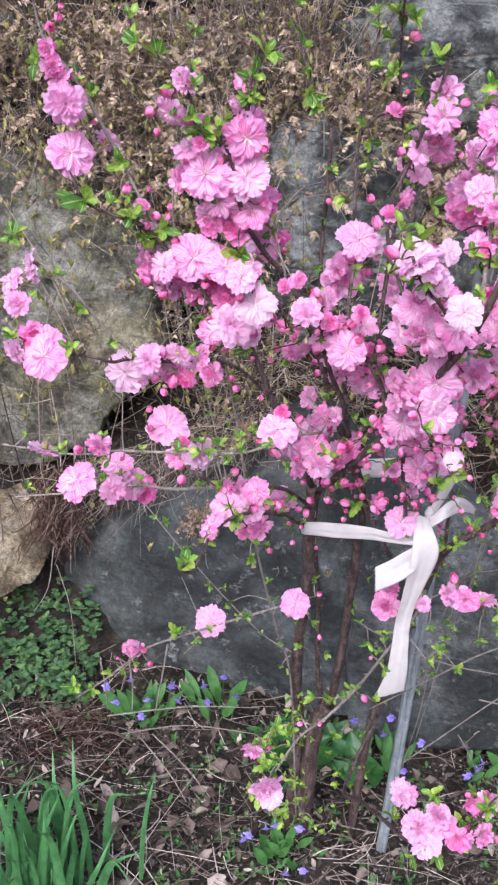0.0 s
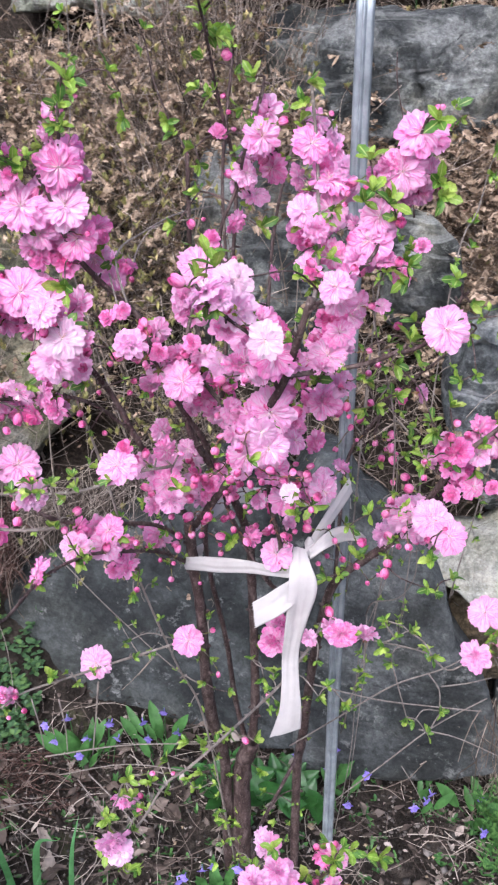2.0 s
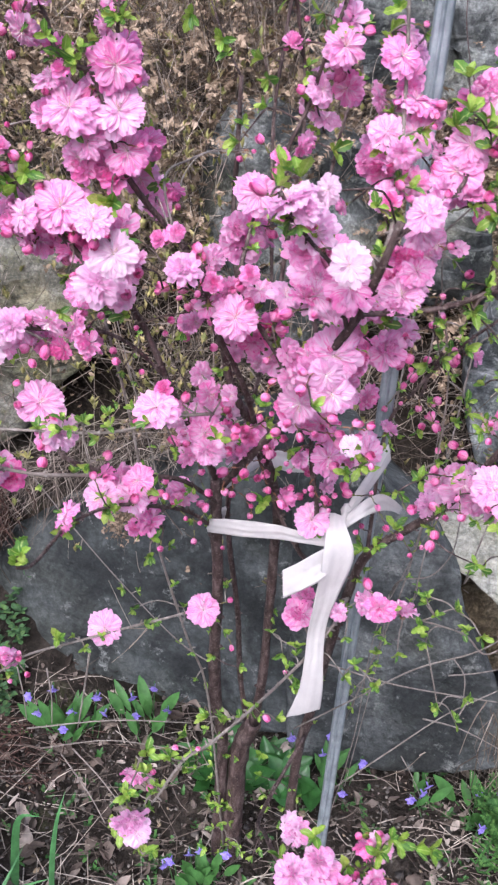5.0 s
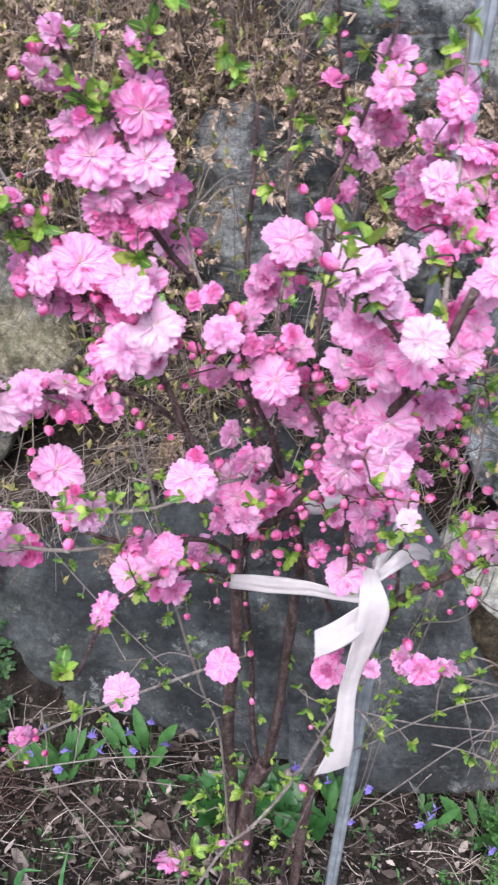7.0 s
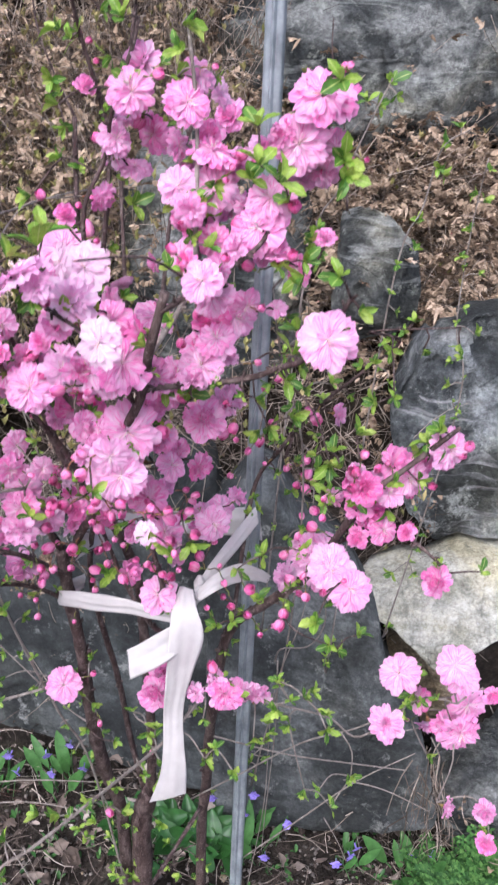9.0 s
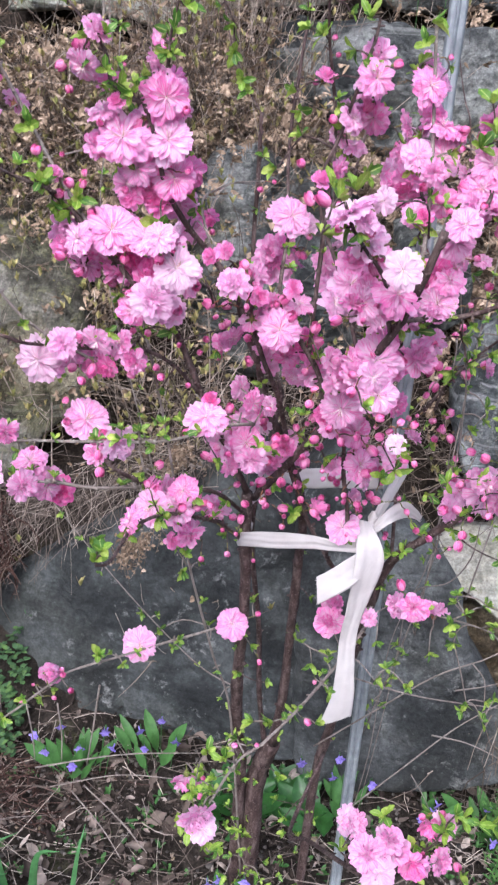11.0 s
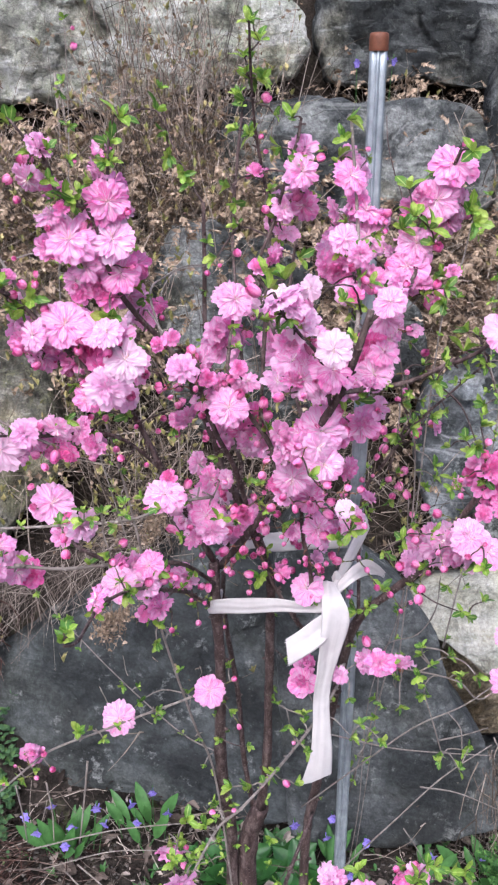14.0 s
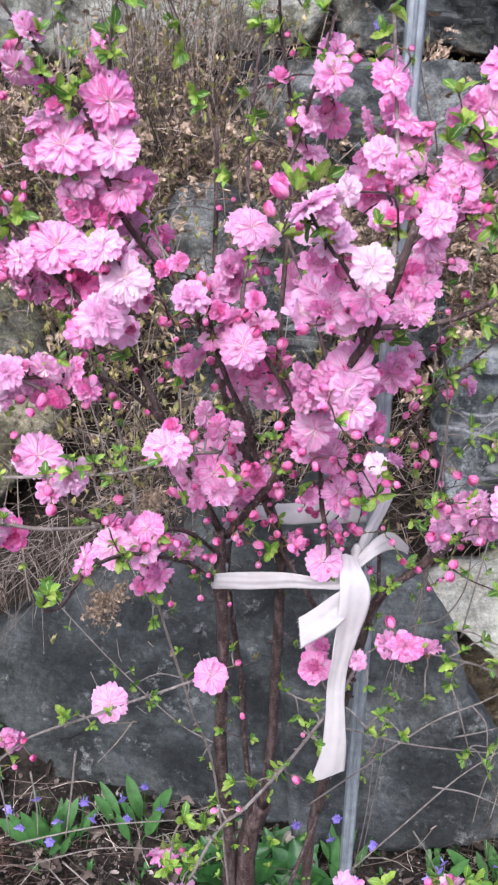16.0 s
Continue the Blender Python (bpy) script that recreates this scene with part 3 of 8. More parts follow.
# ---- cloth ribbon ----
def strip(name, pairs, owner, label=""):
    """A strip of cloth between two edges, with a little thickness, soft folds and a frayed end."""
    left, right = smooth_path([a for a, b in pairs], 5), smooth_path([b for a, b in pairs], 5)
    bm = bmesh.new()
    m, grid = 12, []
    for i, (a, b) in enumerate(zip(left, right)):
        side = (b - a).normalized()
        ahead = (left[min(i + 1, len(left) - 1)] - left[max(i - 1, 0)]).normalized()
        nrm = side.cross(ahead)
        row = []
        for k in range(m + 1):
            u = k / m
            p = a.lerp(b, u)
            fold = 0.0006 * math.sin(u * 6.0 + i * 0.13 + len(pairs)) + 0.0015 * noise.noise(p * 50) + 0.0003 * math.sin(u * 17 + 3 * noise.noise(p * 25))
            row.append(p + nrm * fold)
        grid.append((row, nrm))
    front = [[bm.verts.new(p + n * 0.0004) for p in row] for row, n in grid]
    rear = [[bm.verts.new(p - n * 0.0004) for p in row] for row, n in grid]
    for i in range(len(grid) - 1):
        for k in range(m):
            bm.faces.new((front[i][k], front[i][k + 1], front[i + 1][k + 1], front[i + 1][k]))
            bm.faces.new((rear[i][k], rear[i + 1][k], rear[i + 1][k + 1], rear[i][k + 1]))
        for k in (0, m):
            q = (front[i][k], front[i + 1][k], rear[i + 1][k], rear[i][k])
            bm.faces.new(q if k == 0 else q[::-1])
    # loose threads along the cut end
    if name != "band":
        row, nrm = grid[-1]
        out = (row[m // 2] - grid[-2][0][m // 2]).normalized()
        for k in range(14):
            p = row[0].lerp(row[-1], (k + 0.5) / 14)
            q = p + out * rnd.uniform(0.0006, 0.0022) + Vector((rnd.uniform(-1, 1), 0, rnd.uniform(-1, 1))) * 0.0006
            w = (row[-1] - row[0]).normalized() * 0.0005
            bm.faces.new([bm.verts.new(v) for v in (p - w, p + w, q)])
    return part(name, bm, CLOTH, owner, label)


ribbon = thing("ribbon", (0.172, 0.69, 0.71), "pale pinkish-white cloth ribbon tied round the stems", "ribbon")
strip("band", [((0.074, 0.775, 0.665), (0.074, 0.772, 0.652)), ((0.063, 0.762, 0.667), (0.063, 0.758, 0.653)), ((0.060, 0.748, 0.669), (0.059, 0.744, 0.657)), ((0.062, 0.732, 0.679), (0.062, 0.730, 0.665)), ((0.086, 0.724, 0.685), (0.086, 0.722, 0.669)), ((0.123, 0.710, 0.692), (0.123, 0.708, 0.678)), ((0.148, 0.700, 0.694), (0.149, 0.697, 0.684)), ((0.168, 0.694, 0.704), (0.169, 0.690, 0.689)), ((0.179, 0.712, 0.703), (0.181, 0.708, 0.695))], ribbon, "")
strip("band", [((0.068, 0.775, 0.701), (0.068, 0.766, 0.686)), ((0.085, 0.810, 0.701), (0.088, 0.801, 0.682)), ((0.106, 0.835, 0.696), (0.108, 0.826, 0.682)), ((0.135, 0.845, 0.690), (0.137, 0.836, 0.671)), ((0.166, 0.848, 0.691), (0.167, 0.839, 0.671)), ((0.192, 0.850, 0.693), (0.193, 0.841, 0.669)), ((0.215, 0.850, 0.697), (0.218, 0.841, 0.670)), ((0.229, 0.842, 0.698), (0.232, 0.834, 0.671))], ribbon, "")
strip("tail", [((0.1771, 0.7091, 0.7082), (0.1799, 0.7019, 0.7038)), ((0.1896, 0.7321, 0.7186), (0.1934, 0.7249, 0.7104)), ((0.2068, 0.7621, 0.7283), (0.2112, 0.7549, 0.7167)), ((0.2233, 0.7921, 0.7360), (0.2267, 0.7849, 0.7239))], ribbon, "")
strip("tail", [((0.1789, 0.7087, 0.7057), (0.1820, 0.7013, 0.7013)), ((0.1948, 0.7135, 0.7218), (0.1972, 0.7055, 0.7112)), ((0.2124, 0.7323, 0.7182), (0.2136, 0.7237, 0.7058)), ((0.2286, 0.7495, 0.7017), (0.2274, 0.7415, 0.6943)), ((0.2392, 0.7615, 0.6854), (0.2368, 0.7535, 0.6836))], ribbon, "")
strip("flap", [((0.169, 0.686, 0.694), (0.173, 0.680, 0.671)), ((0.155, 0.676, 0.691), (0.160, 0.670, 0.665)), ((0.142, 0.672, 0.683), (0.146, 0.667, 0.657)), ((0.128, 0.674, 0.671), (0.131, 0.670, 0.644))], ribbon, "")
strip("tail", [((0.166, 0.705, 0.712), (0.177, 0.703, 0.712)), ((0.162, 0.685, 0.704), (0.182, 0.684, 0.706)), ((0.161, 0.676, 0.688), (0.1865, 0.681, 0.694)), ((0.160, 0.673, 0.666), (0.187, 0.680, 0.678)), ((0.158, 0.674, 0.636), (0.180, 0.680, 0.647)), ((0.1565, 0.677, 0.602), (0.173, 0.681, 0.609)), ((0.1565, 0.675, 0.562), (0.174, 0.678, 0.567)), ((0.154, 0.671, 0.530), (0.177, 0.675, 0.536)), ((0.1455, 0.669, 0.499), (0.177, 0.674, 0.508))], ribbon, "")
bm = bmesh.new()
bmesh.ops.create_uvsphere(bm, u_segments=20, v_segments=12, radius=1)
for v in bm.verts:
    d = v.co.copy()
    v.co = Vector((0.181, 0.716, 0.706)) + Vector((d.x * 0.0045, d.y * 0.0045, d.z * 0.0105)) * (1 + 0.18 * math.sin(d.x * 7 + d.z * 5) * (1 - abs(d.z)))
part("knot", bm, CLOTH, ribbon, "tight folded knot")



# ---- pieces of the shrub ----
def petal_sheet(length, width, cup, ruffle, curl, seed, rows=5, cols=6):
    """One broad petal, growing along +x from its narrow claw, its face up, with a rounded, uneven rim."""
    verts, uvs, faces = [], [], []
    r = random.Random(seed)
    ph, lobes, skew = r.uniform(0, 6), r.uniform(4, 8), r.uniform(-0.08, 0.08)
    nick = [r.uniform(0, 0.045) for j in range(cols + 1)]
    nick[cols // 2] += r.choice((0, 0.05, 0.11))
    for i in range(rows + 1):
        v = i / rows
        w = width * (0.1 + 0.9 * math.sin(math.pi / 2 * min(1, v / 0.74)) ** 1.1)
        for j in range(cols + 1):
            u = 2 * j / cols - 1
            x = length * (v - 0.2 * abs(u) ** 3 * v ** 3 - nick[j] * v ** 4)
            y = w * u * 0.5 * (1 - 0.12 * v ** 4) + skew * length * v * v
            z = cup * length * u * u * 0.28 * math.sin(math.pi * min(1, v + 0.1)) + curl * length * v * v
            z += ruffle * length * math.sin(u * lobes + ph) * v ** 3 + ruffle * 0.5 * length * r.uniform(-1, 1) * v * v
            verts.append(Vector((x, y, z)))
            uvs.append((0.5 + u * 0.5 + seed * 0.37 % 7, v))
    for i in range(rows):
        for j in range(cols):
            a = i * (cols + 1) + j
            faces.append((a, a + 1, a + cols + 2, a + cols + 1))
    return verts, uvs, faces


def gather(sheets, extra, name, materials):
    verts, uvs, faces, slots = [], [], [], []
    for (vs, us, fs), slot in sheets + extra:
        o = len(verts)
        verts += vs
        uvs += us
        faces += [tuple(i + o for i in f) for f in fs]
        slots += [slot] * len(fs)
    return raw(name, verts, faces, materials, slots, uvs)


def calyx_pieces(r, seed):
    """The little cup, five sepals and a short stalk under a flower, hanging along -z."""
    res = []
    n, prof = 8, [(0.035 * r, -0.75 * r), (0.04 * r, -0.38 * r), (0.13 * r, -0.3 * r), (0.2 * r, -0.1 * r), (0.16 * r, 0.02 * r)]
    vs = [Vector((a * math.cos(2 * math.pi * k / n), a * math.sin(2 * math.pi * k / n), z)) for a, z in prof for k in range(n)]
    fs = [(i * n + k, i * n + (k + 1) % n, (i + 1) * n + (k + 1) % n, (i + 1) * n + k) for i in range(len(prof) - 1) for k in range(n)]
    res.append(((vs, [(0, 0)] * len(vs), fs), 1))
    for k in range(5):
        a = 2 * math.pi * k / 5 + seed
        t = Matrix.Rotation(a, 3, "Z")
        vs = [t @ Vector(p) for p in ((0.15 * r, -0.08 * r, -0.1 * r), (0.15 * r, 0.08 * r, -0.1 * r), (0.34 * r, 0.06 * r, -0.07 * r), (0.34 * r, -0.06 * r, -0.07 * r), (0.5 * r, 0, -0.09 * r))]
        res.append(((vs, [(0, 0)] * 5, [(0, 1, 2, 3), (3, 2, 4)]), 1))
    return res


def flower_mesh(seed, open_by, petal=None):
    """A double flower of unit radius facing +z. open_by 1: wide open, 0.5: a loose funnel, 0: a tight rosette."""
    r = random.Random(seed)
    sheets = []
    if open_by > 0.8:
        # count, length, rise, spread of the rise, curl, width
        layers = [(9, 1.0, -1, 4, -0.06, 0.62), (9, 0.94, 5, 5, -0.03, 0.58), (7, 0.78, 12, 8, 0.0, 0.5), (5, 0.46, 30, 16, 0.06, 0.32)]
    elif open_by > 0.2:
        layers = [(9, 1.0, 18, 10, -0.12, 0.58), (9, 0.96, 33, 11, -0.06, 0.54), (8, 0.88, 48, 11, 0.0, 0.48), (6, 0.74, 63, 11, 0.05, 0.42)]
    else:
        layers = [(7, 0.86, 6, 12, 0.16, 0.74), (7, 0.84, 26, 12, 0.3, 0.7), (6, 0.78, 44, 10, 0.4, 0.62), (5, 0.7, 60, 9, 0.42, 0.54), (4, 0.58, 74, 7, 0.36, 0.48)]
    for li, (n, length, tilt, spread, curl, wide) in enumerate(layers):
        for k in range(n):
            s = r.randrange(10 ** 6)
            vs, us, fs = petal_sheet(length * r.uniform(0.88, 1.05), length * wide * r.uniform(0.85, 1.15), r.uniform(0.1, 0.7), 0.075 + 0.025 * li, curl + r.uniform(-0.12, 0.1), s)
            a = 2 * math.pi * (k + 0.5 * (li % 2) + r.uniform(-0.25, 0.25)) / n
            m = Matrix.Rotation(a, 3, "Z") @ Matrix.Rotation(-radians(tilt + r.uniform(-spread, spread)), 3, "Y") @ Matrix.Rotation(r.uniform(-0.18, 0.18), 3, "X")
            sheets.append((([m @ (v + Vector((0.05, 0, 0))) + Vector((0, 0, 0.025 * li)) for v in vs], us, fs), 0))
    extra = calyx_pieces(1.0, seed)
    # stamens
    for k in range(20 if open_by > 0.8 else 6):
        a, t, l = r.uniform(0, 6.28), r.uniform(0.2, 1.15), r.uniform(0.25, 0.45)
        d = Vector((math.sin(t) * math.cos(a), math.sin(t) * math.sin(a), math.cos(t)))
        s = d.orthogonal().normalized() * 0.008
        b = Vector((0, 0, 0.1))
        e = b + d * l
        vs = [b - s, b + s, e + s, e - s, e + s * 2.6, e + d * 0.045, e - s * 2.6]
        extra.append(((vs, [(0, 0)] * 7, [(0, 1, 2, 3), (3, 2, 4, 5, 6)]), 2))
    return gather(sheets, extra, "blossom", [petal or PETAL, CALYX, STAMEN])


def bud_mesh(seed, fat):
    """A round bud of wrapped petals, unit radius, pointing +z, in its cup."""
    r = random.Random(seed)
    sheets = []
    for li, (n, rad) in enumerate(((5, 1.0), (4, 0.88), (3, 0.72))):
        for k in range(n):
            vs, us, fs = [], [], []
            a0 = 2 * math.pi * (k + 0.4 * li) / n + r.uniform(-0.2, 0.2)
            wide = r.uniform(0.85, 1.1)
            top = r.uniform(0.75, 1.0) + 0.12 * li
            for i in range(6):
                v = i / 5
                for j in range(5):
                    u = j / 2 - 1
                    lat = -1.35 + (2.25 + 0.35 * top) * v * (1 - 0.1 * u * u)
                    a = a0 + u * wide * math.sin(math.pi * (0.2 + 0.65 * v)) + 0.45 * v
                    q = rad * (1 + 0.03 * r.uniform(-1, 1) + 0.13 * u * (0.35 + v))
                    c = max(0.05, math.cos(lat))
                    vs.append(Vector((q * c * math.cos(a), q * c * math.sin(a), q * fat * (math.sin(lat) + 0.2))))
                    us.append((0.5 + u / 2 + k, v))
            fs = [(i * 5 + j, i * 5 + j + 1, i * 5 + j + 6, i * 5 + j + 5) for i in range(5) for j in range(4)]
            sheets.append(((vs, us, fs), 0))
    extra = []
    for (vs, us, fs), slot in calyx_pieces(1.7, seed):
        extra.append((([Vector((v.x, v.y, v.z - 0.72)) for v in vs], us, fs), slot))
    return gather(sheets, extra, "bud", [BUD_PETAL, CALYX])


def leaf_sheet(length, width, fold, droop, seed, rows=6, blunt=0.0):
    """A young, finely toothed leaf along +x, folded on its midrib; blunt leaves are widest near the tip."""
    r = random.Random(seed)
    vs, us, fs = [], [], []
    for i in range(rows + 1):
        v = i / rows
        shape = max(0.0, math.sin(math.pi * v ** (1.28 + blunt))) ** (0.62 if not blunt else 0.75)
        w = width * shape * (1.0 + (0.03 if not blunt else 0.1) * (-1) ** i) * 0.5 + 0.0005 * (1 - v)
        z = droop * length * v * v
        for u in (-1, -0.5, 0, 0.5, 1):
            vs.append(Vector((length * v, w * u, z + fold * w * abs(u) + 0.05 * width * math.sin(v * 9 + u * 3) * abs(u))))
            us.append((0.5 + u / 2, v))
    for i in range(rows):
        for j in range(4):
            a = i * 5 + j
            fs.append((a, a + 1, a + 6, a + 5))
    return vs, us, fs


def leaf_mesh(seed):
    """A tuft of young blunt leaves breaking from one bud, about 2 cm long."""
    r = random.Random(seed)
    sheets = []
    n = r.choice((6, 7, 8, 10))
    for k in range(n):
        length = r.uniform(0.008, 0.0172) * (0.6 if k < 2 else 1)
        vs, us, fs = leaf_sheet(length, length * r.uniform(0.38, 0.5), r.uniform(0.15, 0.6), r.uniform(-0.4, 0.1), r.randrange(10 ** 6), 8, 0.2)
        m = Matrix.Rotation(2.4 * k + r.uniform(-0.4, 0.4), 3, "Z") @ Matrix.Rotation(-radians(r.uniform(60, 86) if k < 2 else r.uniform(20, 66)), 3, "Y") @ Matrix.Rotation(r.uniform(-0.5, 0.5), 3, "X")
        sheets.append((([m @ v for v in vs], us, fs), 0))
    return gather(sheets, [], "leaf_tuft", [YOUNG_LEAF])


FLOWERS = {"o": [flower_mesh(s, 1) for s in range(11, 19)], "h": [flower_mesh(s, 0) for s in range(31, 36)], "d": [flower_mesh(s, 0, DEEP_PETAL) for s in range(36, 39)],
           "u": [flower_mesh(s, 0.5) for s in range(71, 76)],
           "v": [flower_mesh(s, 1, WHITE_PETAL) for s in range(91, 94)],
           "w": [flower_mesh(s, (1, 0.5)[s % 2], PALE_PETAL) for s in range(81, 85)]}
BUDS = [bud_mesh(s, f) for s, f in ((1, 1.05), (2, 1.2), (3, 1.35), (4, 1.1))]
TUFTS = [leaf_mesh(s) for s in range(51, 61)]

shrub = thing("flowering_shrub", (0.11, 0.87, 0.0), "flowering almond shrub covered in double pink blossoms", "shrub")
FOOT = Vector((0.11, 0.87, 0.0))
PATHS = {}


OPEN_STEM, GROWTH, peep = [], [], random.Random(9)


def close_stem():
    """Writes the finished stem, with the stalks that grow from it, into its mesh."""
    while OPEN_STEM:
        ob, bm = OPEN_STEM.pop()
        grow(ob, bm, PATHS[ob.name])
        bmesh.ops.translate(bm, verts=bm.verts, vec=-FOOT)
        bm.to_mesh(ob.data)
        bm.free()
        ob.data.shade_smooth()


def stem(name, kind, r0, r1, pts):
    close_stem()
    path = smooth_path(pts, 6)
    bm = bmesh.new()
    tube(bm, path, r0, r1, 9 if r0 > 0.004 else 6, 0.22 if r0 > 0.004 else 0.16, len(PATHS) * 3.1)
    # little side spurs where buds sat
    for k in range(int(len(path) * 0.7)):
        i = rnd.randrange(1, len(path))
        r = (r0 + (r1 - r0) * i / len(path))
        if r < 0.0011:
            continue
        d = Vector((rnd.gauss(0, 1), rnd.gauss(0, 1), rnd.gauss(0.4, 1))).normalized()
        p = path[i]
        tube(bm, [p, p + d * (r + 0.0015), p + d * (r + 0.0035)], r * 0.5 + 0.0004, 0.0006, 5)
    mesh = bpy.data.meshes.new(name)
    mesh.materials.append(BARK[kind])
    mesh.materials.append(CALYX)
    ob = new(name, mesh)
    ob.parent = shrub
    if name != "branch":
        tagged(ob, "dark brown knotted stem")
    elif kind == "pale":
        tagged(ob, "thin grey twig")
    PATHS[ob.name] = path
    OPEN_STEM.append((ob, bm))
    return ob


def put(name, mesh, owner, p, facing, size):
    ob = new(name, mesh)
    ob.parent = owner
    spin = Matrix.Rotation(rnd.uniform(0, 6.28), 4, "Z")
    turn = facing.to_track_quat("Z", "Y").to_matrix().to_4x4() @ spin
    ob.matrix_basis = Matrix.Translation(p - FOOT) @ turn @ Matrix.Diagonal((size, size, size * rnd.uniform(0.9, 1.1), 1))
    return ob


OUTWARD = Vector((0.0, -0.85, 0.42)).normalized()


def stalk(bm, a, b, r, slot=0):
    if (a - b).length > r * 3:
        l = (a - b).length
        m = a.lerp(b, 0.5) + Vector((rnd.gauss(0, 0.08), rnd.gauss(0, 0.08), 0.12)) * l
        tube(bm, smooth_path([a, m, b], 3), r, r * 0.75, 5, slot=slot)


def blossoms(b, rows):
    GROWTH.extend(("blossom", Vector(row[:3]), row[3], row[4]) for row in rows)


def buds(b, rows):
    GROWTH.extend(("bud", Vector(row), 0, "") for row in rows)


def leaves(b, rows):
    GROWTH.extend(("leaf_tuft", Vector(row[:3]), row[3], "") for row in rows)


def grow(ob, bm, path):
    """Sets flowers, buds and leaves on a stem: each springs from the stem or from the nearest one already set."""
    roots, wait = list(path), list(GROWTH)
    GROWTH.clear()
    best = [min(((q - it[1]).length, i) for i, q in enumerate(roots)) for it in wait]
    while wait:
        k = min(range(len(wait)), key=lambda n: best[n][0])
        (kind, p, size, sort), (gap, at) = wait.pop(k), best.pop(k)
        s = roots[at]
        away = (p - s).normalized() if gap > 0.002 else OUTWARD
        if kind == "blossom":
            facing = (OUTWARD + away * 0.4 + Vector((rnd.gauss(0, 0.3 if size > 0.031 else 0.7), rnd.gauss(0, 0.2), rnd.gauss(0.1, 0.26 if size > 0.031 else 0.7)))).normalized()
            if sort == "u":
                facing = (away * 0.9 + OUTWARD * 0.5 + Vector((rnd.gauss(0, 0.6), rnd.gauss(0, 0.3), rnd.gauss(0, 0.6)))).normalized()
            seat = p - facing * size * 0.1
            put(kind, rnd.choice(FLOWERS["d" if sort == "h" and rnd.random() < (0.65 if size < 0.026 else 0.35) else sort]), ob, seat, facing, size * (0.47 if sort != "h" else 0.54))
            foot = seat - facing * size * 0.36
            stalk(bm, s, foot, 0.0008)
            if peep.random() < 0.38:
                side = facing.cross(Vector((peep.gauss(0, 1), peep.gauss(0, 1), peep.gauss(0, 1)))).normalized()
                put("leaf_tuft", peep.choice(TUFTS), ob, foot + side * size * 0.2 + facing * size * 0.1, (facing * 0.6 + side).normalized(), peep.uniform(0.5, 0.8))
        elif kind == "bud":
            if gap > 0.02:
                p = s + away * 0.02
            facing = (away + OUTWARD * 0.35 + Vector((rnd.gauss(0, 0.4), rnd.gauss(0, 0.3), rnd.gauss(0.1, 0.4)))).normalized()
            size = rnd.choice((0.002, 0.0026, 0.0032, 0.0038)) * rnd.uniform(0.9, 1.1) * (0.75 if p.z < 0.68 else 1)
            put(kind, rnd.choice(BUDS), ob, p, facing, size)
            foot = p - facing * size * 1.8
            joint = foot.lerp(s, min(1, 0.005 / max(1e-6, (s - foot).length)))
            stalk(bm, joint, foot, 0.0006, 1)
            stalk(bm, s, joint, 0.0007)
        else:
            facing = (away + OUTWARD * 0.5 + Vector((rnd.gauss(0, 0.4), rnd.gauss(0, 0.4), rnd.gauss(0.3, 0.3)))).normalized()
            foot = p - facing * 0.006 * size
            put(kind, rnd.choice(TUFTS), ob, foot, facing, (0.41 + size * 0.31) * (1.3 if p.z > 0.97 else 1.0))
            stalk(bm, s, foot, 0.0008)
        roots.append(foot)
        for n, it in enumerate(wait):
            d = (foot - it[1]).length
            if d < best[n][0]:
                best[n] = (d, len(roots) - 1)


# ---- the flowering shrub: stems, then what grows on each ----
b = stem("trunk", "bark", 0.0165, 0.0105, [(0.108, 0.875, -0.030), (0.108, 0.870, 0.050), (0.110, 0.860, 0.227), (0.124, 0.840, 0.304)])
leaves(b, [(0.108, 0.863, 0.186, 0.6), (0.117, 0.865, 0.124, 0.6), (0.136, 0.833, 0.252, 1.2), (0.103, 0.855, 0.156, 1.0), (0.111, 0.905, 0.203, 0.8), (0.111, 0.864, 0.069, 1.0), (0.106, 0.835, 0.242, 0.6), (0.135, 0.861, 0.060, 1.2)])
b = stem("stem", "bark", 0.0082, 0.0052, [(0.090, 0.875, -0.020), (0.087, 0.850, 0.249), (0.075, 0.820, 0.362), (0.071, 0.780, 0.496), (0.071, 0.760, 0.586), (0.067, 0.745, 0.658), (0.065, 0.735, 0.721)])
leaves(b, [(0.082, 0.821, 0.345, 1.1)])
leaves(b, [(0.069, 0.766, 0.477, 0.8), (0.102, 0.756, 0.476, 0.8), (0.093, 0.845, 0.237, 0.3), (0.085, 0.873, 0.003, 0.5), (0.075, 0.859, 0.174, 0.2), (0.091, 0.864, 0.013, 0.3), (0.073, 0.853, 0.143, 0.5), (0.067, 0.824, 0.332, 0.5), (0.089, 0.820, 0.330, 0.5), (0.078, 0.786, 0.474, 0.2), (0.074, 0.796, 0.466, 0.2), (0.065, 0.814, 0.386, 0.5), (0.065, 0.772, 0.507, 0.2), (0.096, 0.859, 0.116, 1.1), (0.050, 0.852, 0.232, 1.3), (0.070, 0.867, 0.218, 0.6), (0.089, 0.848, 0.235, 0.8)])
b = stem("stem", "bark", 0.006, 0.00306, [(0.124, 0.840, 0.304), (0.128, 0.820, 0.402), (0.127, 0.800, 0.516), (0.125, 0.780, 0.611), (0.122, 0.760, 0.685), (0.101, 0.740, 0.760), (0.075, 0.720, 0.817), (0.066, 0.710, 0.859)])
buds(b, [(0.121, 0.740, 0.697), (0.153, 0.736, 0.712)])
